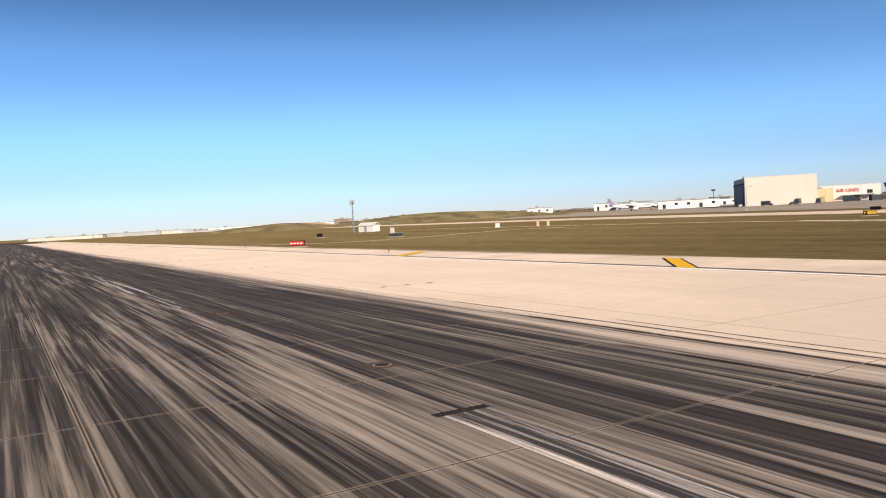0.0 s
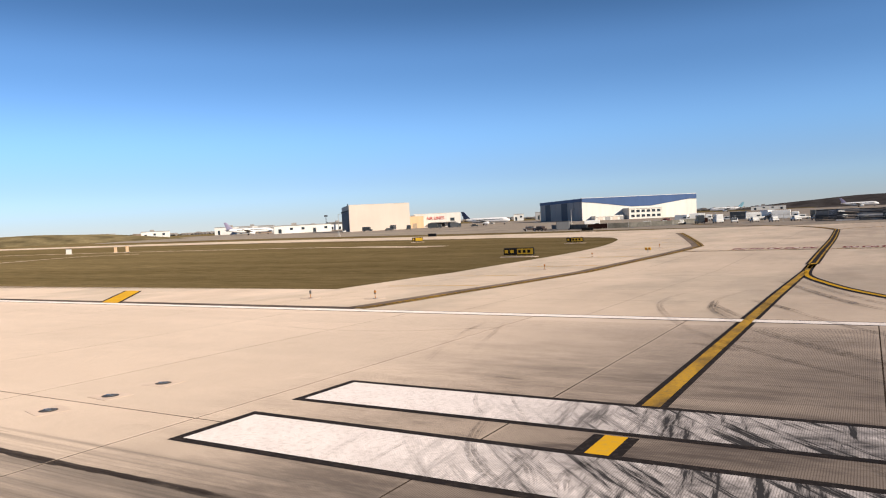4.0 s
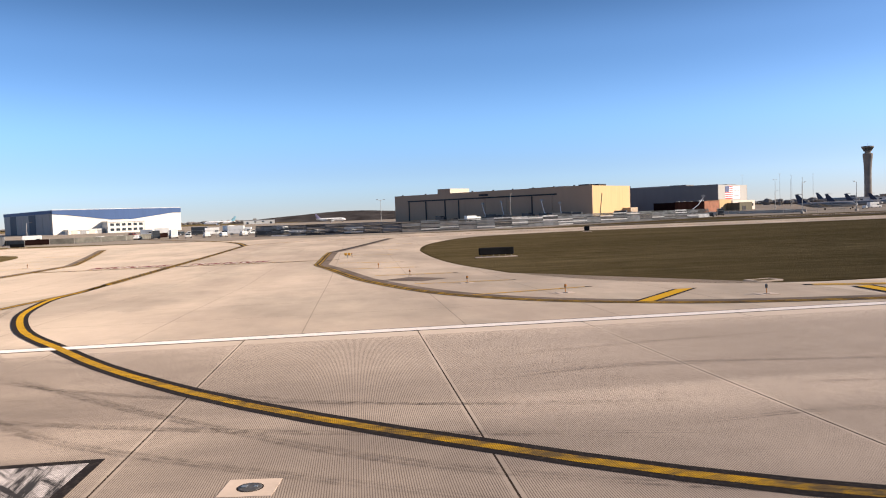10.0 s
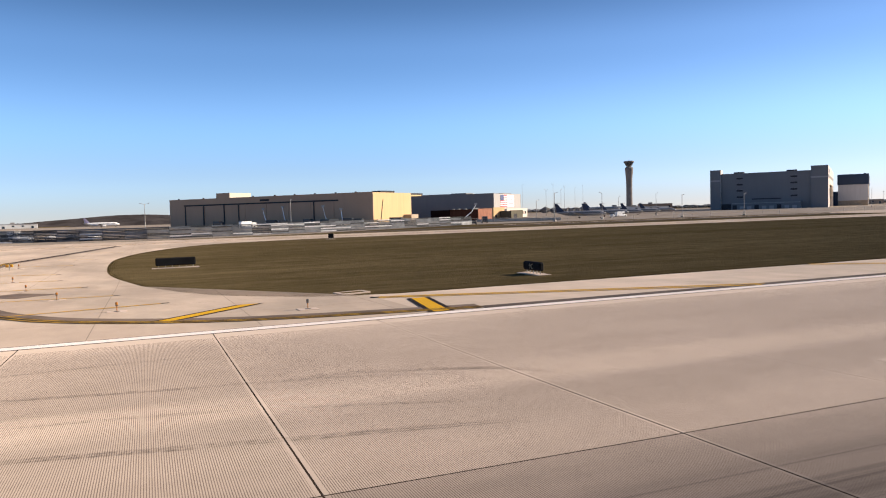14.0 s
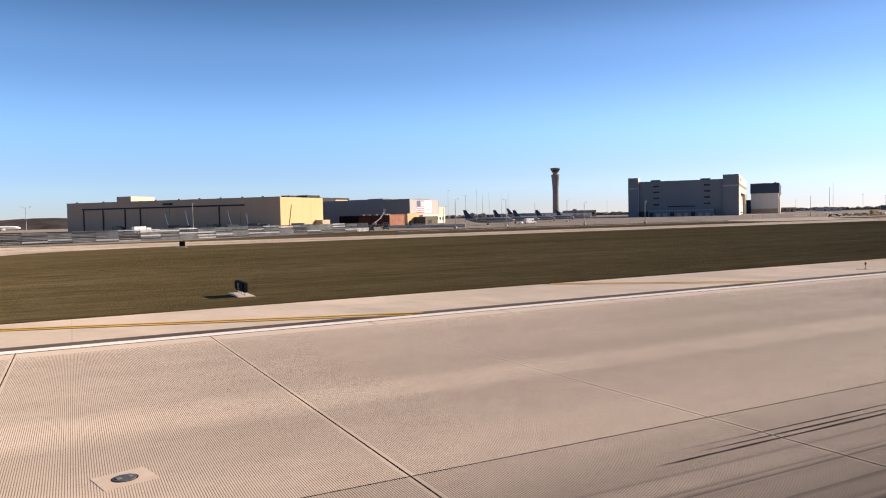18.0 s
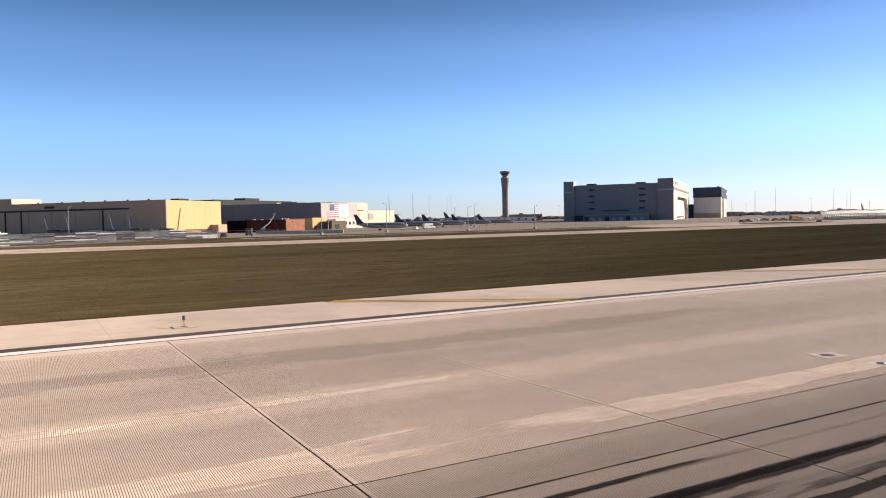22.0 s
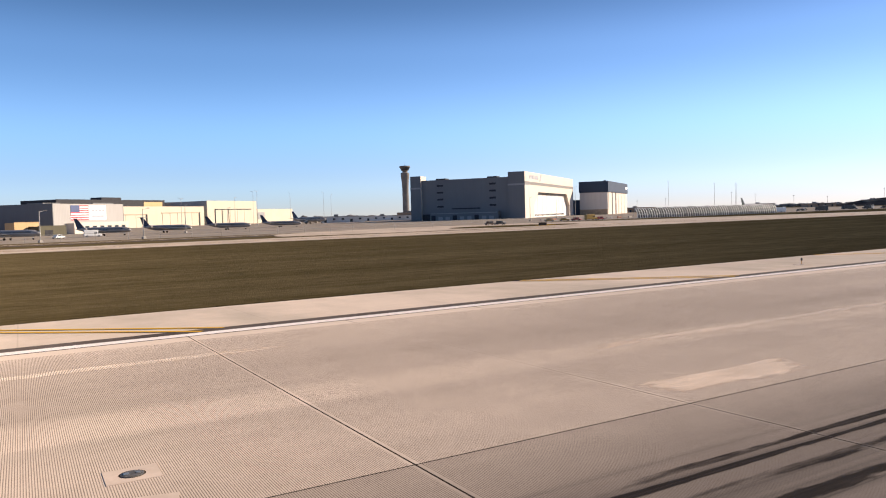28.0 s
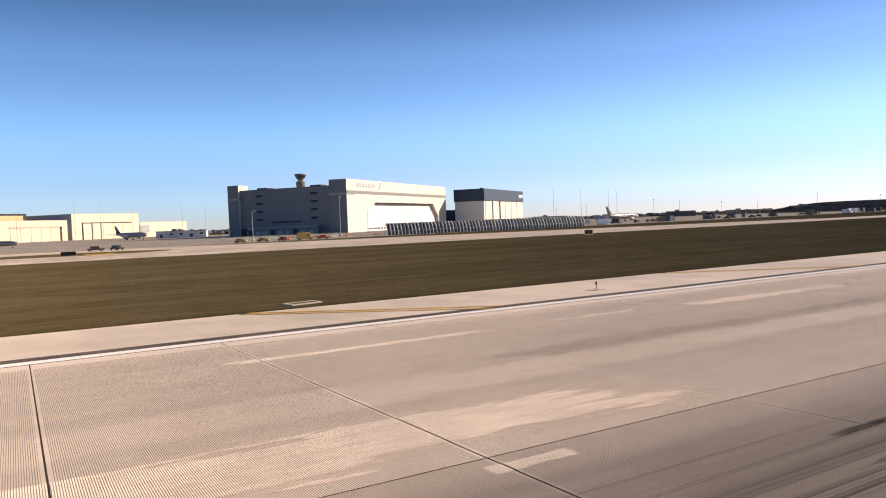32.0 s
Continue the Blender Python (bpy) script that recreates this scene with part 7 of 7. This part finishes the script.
def hill(name, x, y, turn, length, width, height, mat, label, power=1.6):
    bm = bmesh.new()
    nx, ny = 28, 12
    grid = []
    for j in range(ny + 1):
        row = []
        for i in range(nx + 1):
            u, v = 2 * i / nx - 1, 2 * j / ny - 1
            k = max(0.0, 1 - abs(u) ** power) * max(0.0, 1 - abs(v) ** 2)
            k *= 0.88 + 0.24 * noise.noise(Vector((u * 2.3 + x, v * 1.7, 0)))
            row.append(bm.verts.new((u * length / 2, v * width / 2, height * k - 0.3)))
        grid.append(row)
    for j in range(ny):
        for i in range(nx):
            bm.faces.new((grid[j][i], grid[j][i + 1], grid[j + 1][i + 1], grid[j + 1][i]))
    ob = link(name, bm, mat, smooth_faces=True)
    ob.matrix_world = pose(x, y, G(x, y), 0, 0, turn)
    return tagged(ob, label, "mound", kind="structure")


hill("backdrop_mound_west", -552, 332, 60, 235, 110, 9.2, MOUND, "long low brown grass mound")
hill("backdrop_mound_small", -585, 190, 75, 130, 80, 6.5, MOUND, "low brown grass bank")
hill("backdrop_earth_bank", -610, 225, 72, 80, 40, 6.0, RED_EARTH, "bare reddish earth bank")
hill("backdrop_mound_north", 38, 905, -2, 160, 90, 8.8, DARK_MOUND, "broad dark brown mound behind blast fence")
hill("backdrop_mound_east", 1330, 430, -55, 420, 120, 13, DARK_MOUND, "long dark earth mound on the horizon", 6)
hill("backdrop_mound_mid", 40, 1150, 0, 420, 120, 16, DARK_MOUND, "low dark rise on the horizon")


def woods(name, points, low, high, count, seed):
    """A far belt of bare trees: many small uneven clumps."""
    r = random.Random(seed)
    verts, faces = [], []
    pts = [Vector(p) for p in points]
    lens = [(b - a).length for a, b in zip(pts, pts[1:])]
    for _ in range(count):
        k = r.uniform(0, sum(lens))
        for (a, b), l in zip(zip(pts, pts[1:]), lens):
            if k <= l:
                break
            k -= l
        p = a.lerp(b, min(1, k / l))
        x, y = p.x + r.uniform(-25, 25), p.y + r.uniform(-25, 25)
        h = r.uniform(low, high) * r.choice((0.6, 0.8, 1, 1.1))
        w = h * r.uniform(0.5, 1.5)
        n = len(verts)
        z = G(x, y) - 0.2
        for j, (rr, zz) in enumerate(((0.55, 0), (1.0, 0.45), (0.75, 0.8))):
            for i in range(6):
                q = 2 * math.pi * (i + 0.3 * j) / 6
                s = r.uniform(0.7, 1.25)
                verts.append((x + w * rr * s * math.cos(q), y + w * rr * s * math.sin(q), z + h * zz * r.uniform(0.85, 1.15)))
        verts.append((x, y, z + h))
        for j in range(2):
            for i in range(6):
                m = (i + 1) % 6
                faces.append((n + j * 6 + i, n + j * 6 + m, n + j * 6 + 6 + m, n + j * 6 + 6 + i))
        for i in range(6):
            faces.append((n + 12 + i, n + 12 + (i + 1) % 6, n + 18))
    me = bpy.data.meshes.new(name)
    me.from_pydata(verts, [], faces)
    me.materials.append(FAR_TREES)
    return tagged(new(name, me), "far belt of bare brown winter trees", "woods", kind="stuff")


woods("far_woods", [(560, 1350), (1000, 1250), (1350, 1050), (1600, 850), (1900, 560), (2200, 300)], 3, 6.5, 2600, 3)
woods("far_woods", [(-200, 1500), (560, 1400)], 3, 6, 700, 4)
woods("far_woods", [(-1800, 60), (-1500, 400), (-1200, 800), (-700, 1250), (-200, 1450)], 3, 6, 1000, 6)
woods("far_woods", [(560, 860), (620, 900), (660, 930)], 4, 8, 40, 7)

FAR_WALLS = [plain("far_wall_" + n, c, 0.8, spread=0.15, scale=0.05, bumps=0) for n, c in (("cream", (0.55, 0.49, 0.40)), ("white", (0.70, 0.69, 0.66)), ("brown", (0.30, 0.22, 0.16)), ("grey", (0.36, 0.36, 0.36)), ("dark", (0.10, 0.095, 0.09)))]
rng = random.Random(21)


def far_building(x, y, turn, w, d, h, mat, label):
    t = thing("far_building", (x, y, G(x, y) - 0.2), turn, label, "building", "distant buildings")
    part("body", boxed(-w / 2, w / 2, -d / 2, d / 2, 0, h), mat, t)
    part("roof", boxed(-w / 2 - 0.3, w / 2 + 0.3, -d / 2 - 0.3, d / 2 + 0.3, h, h + 0.5), ROOFING, t)
    n = max(2, int(w / 8)) if x > -700 else 0
    for i in range(n):
        u = -w / 2 + (i + 0.5) * w / n
        part("door" if i % 3 == 0 else "window", boxed(u - 1.2, u + 1.2, -d / 2 - 0.1, -d / 2 - 0.01, 0.4 if i % 3 == 0 else h * 0.45, h * 0.6 if i % 3 == 0 else h * 0.75), GLASS, t)
    if w > 20:
        part("roof_unit", boxed(-w * 0.2, -w * 0.2 + 4, -2, 2, h + 0.5, h + 2.2), ROOFING, t)
    return t


far_building(-383, 454, 41, 45, 14, 6.2, FAR_WALLS[1], "long low white distant shed")
far_building(-86, 897, 6, 36, 12, 4.6, FAR_WALLS[1], "long low white distant shed")
far_building(-359, 822, 24, 12, 12, 8, FAR_WALLS[1], "small white distant building")
far_building(-335, 838, 24, 16, 12, 9, FAR_WALLS[3], "small grey distant building")
for i in range(26):
    k = i / 25
    x, y = -900 + 520 * k + rng.uniform(-15, 15), 380 + 330 * k + rng.uniform(-40, 40)
    m = rng.choice((0, 1, 2, 3, 4))
    far_building(x, y, 35 + rng.uniform(-15, 15), rng.uniform(14, 48), 14, rng.uniform(4, 8.5), FAR_WALLS[m], ("cream", "white", "brown", "grey", "dark")[m] + " low distant airport building")
for i in range(12):
    k = i / 11
    x, y = -1150 + 60 * k, 80 + 420 * k + rng.uniform(-20, 20)
    m = rng.choice((0, 1, 1, 0, 3))
    far_building(x, y, 70, rng.uniform(30, 90), 20, rng.uniform(2.5, 5.5), FAR_WALLS[m], ("cream", "white", "brown", "grey", "dark")[m] + " low distant warehouse building")
for i in range(10):
    x, y = 800 + 70 * i, 760 - 34 * i + rng.uniform(-20, 20)
    m = rng.choice((3, 4, 0, 2))
    far_building(x, y, -25, rng.uniform(20, 60), 16, rng.uniform(4, 8), FAR_WALLS[m], ("cream", "white", "brown", "grey", "dark")[m] + " low distant terminal building")
far_building(500, 640, -20, 40, 10, 5.5, FAR_WALLS[1], "long low white distant service building")
far_building(590, 720, -20, 60, 10, 5.0, FAR_WALLS[1], "long low white distant service building")
far_building(640, 760, -20, 40, 14, 8.0, FAR_WALLS[2], "long brown distant service building")

# ---------------------------------------------------------------- grass blades beside the paved edge
def grass_fringe(name, spots, seed):
    """Short dry blades that stand ragged over the edge of the paving."""
    r = np.random.default_rng(seed)
    n = len(spots)
    h, w, a = r.uniform(0.02, 0.07, n), r.uniform(0.01, 0.03, n), r.uniform(0, math.pi, n)
    lx, ly = r.uniform(-0.06, 0.06, n), r.uniform(-0.06, 0.06, n)
    z = np.array([G(x, y) - 0.07 for x, y in spots])
    base = np.column_stack((spots, z))
    side = np.column_stack((np.cos(a) * w, np.sin(a) * w, np.zeros(n)))
    tip = base + np.column_stack((lx, ly, h + 0.03))
    verts = np.stack((base - side, base + side, tip), 1).reshape(-1, 3)
    me = bpy.data.meshes.new(name)
    me.from_pydata(verts.tolist(), [], np.arange(3 * n).reshape(-1, 3).tolist())
    me.materials.append(GRASS)
    return tagged(new(name, me), "ragged dry grass blades along the paving", "grass", kind="stuff")


r = np.random.default_rng(12)
xs = r.uniform(52, 470, 26000)
grass_fringe("grass_fringe", np.column_stack((xs, 40.06 + r.exponential(0.22, xs.size))), 13)
edge = np.array(EAST_EDGE)
k = r.integers(0, len(edge) - 1, 5000)
u = r.uniform(0, 1, (k.size, 1))
grass_fringe("grass_fringe", edge[k] * (1 - u) + edge[k + 1] * u + np.column_stack((0.08 + r.exponential(0.2, k.size), np.zeros(k.size))), 15)
xs = r.uniform(-140, -21, 7000)
grass_fringe("grass_fringe", np.column_stack((xs, np.interp(xs, (-900, -60, -20.6), (39.0, 39.4, 41.4)) + 0.06 + r.exponential(0.2, xs.size))), 16)

# ---------------------------------------------------------------- slabs near the walk
near_meshes = {lane: slab_mesh(lane[1] - lane[0]) for lane in LANES}
for lane in LANES:
    for i in SLAB_RANGE if lane is not LANES[0] else SOUTH_RANGE:
        s = new("slab", near_meshes[lane])
        s.parent = runway
        s.matrix_world = slab_pose(i, lane)
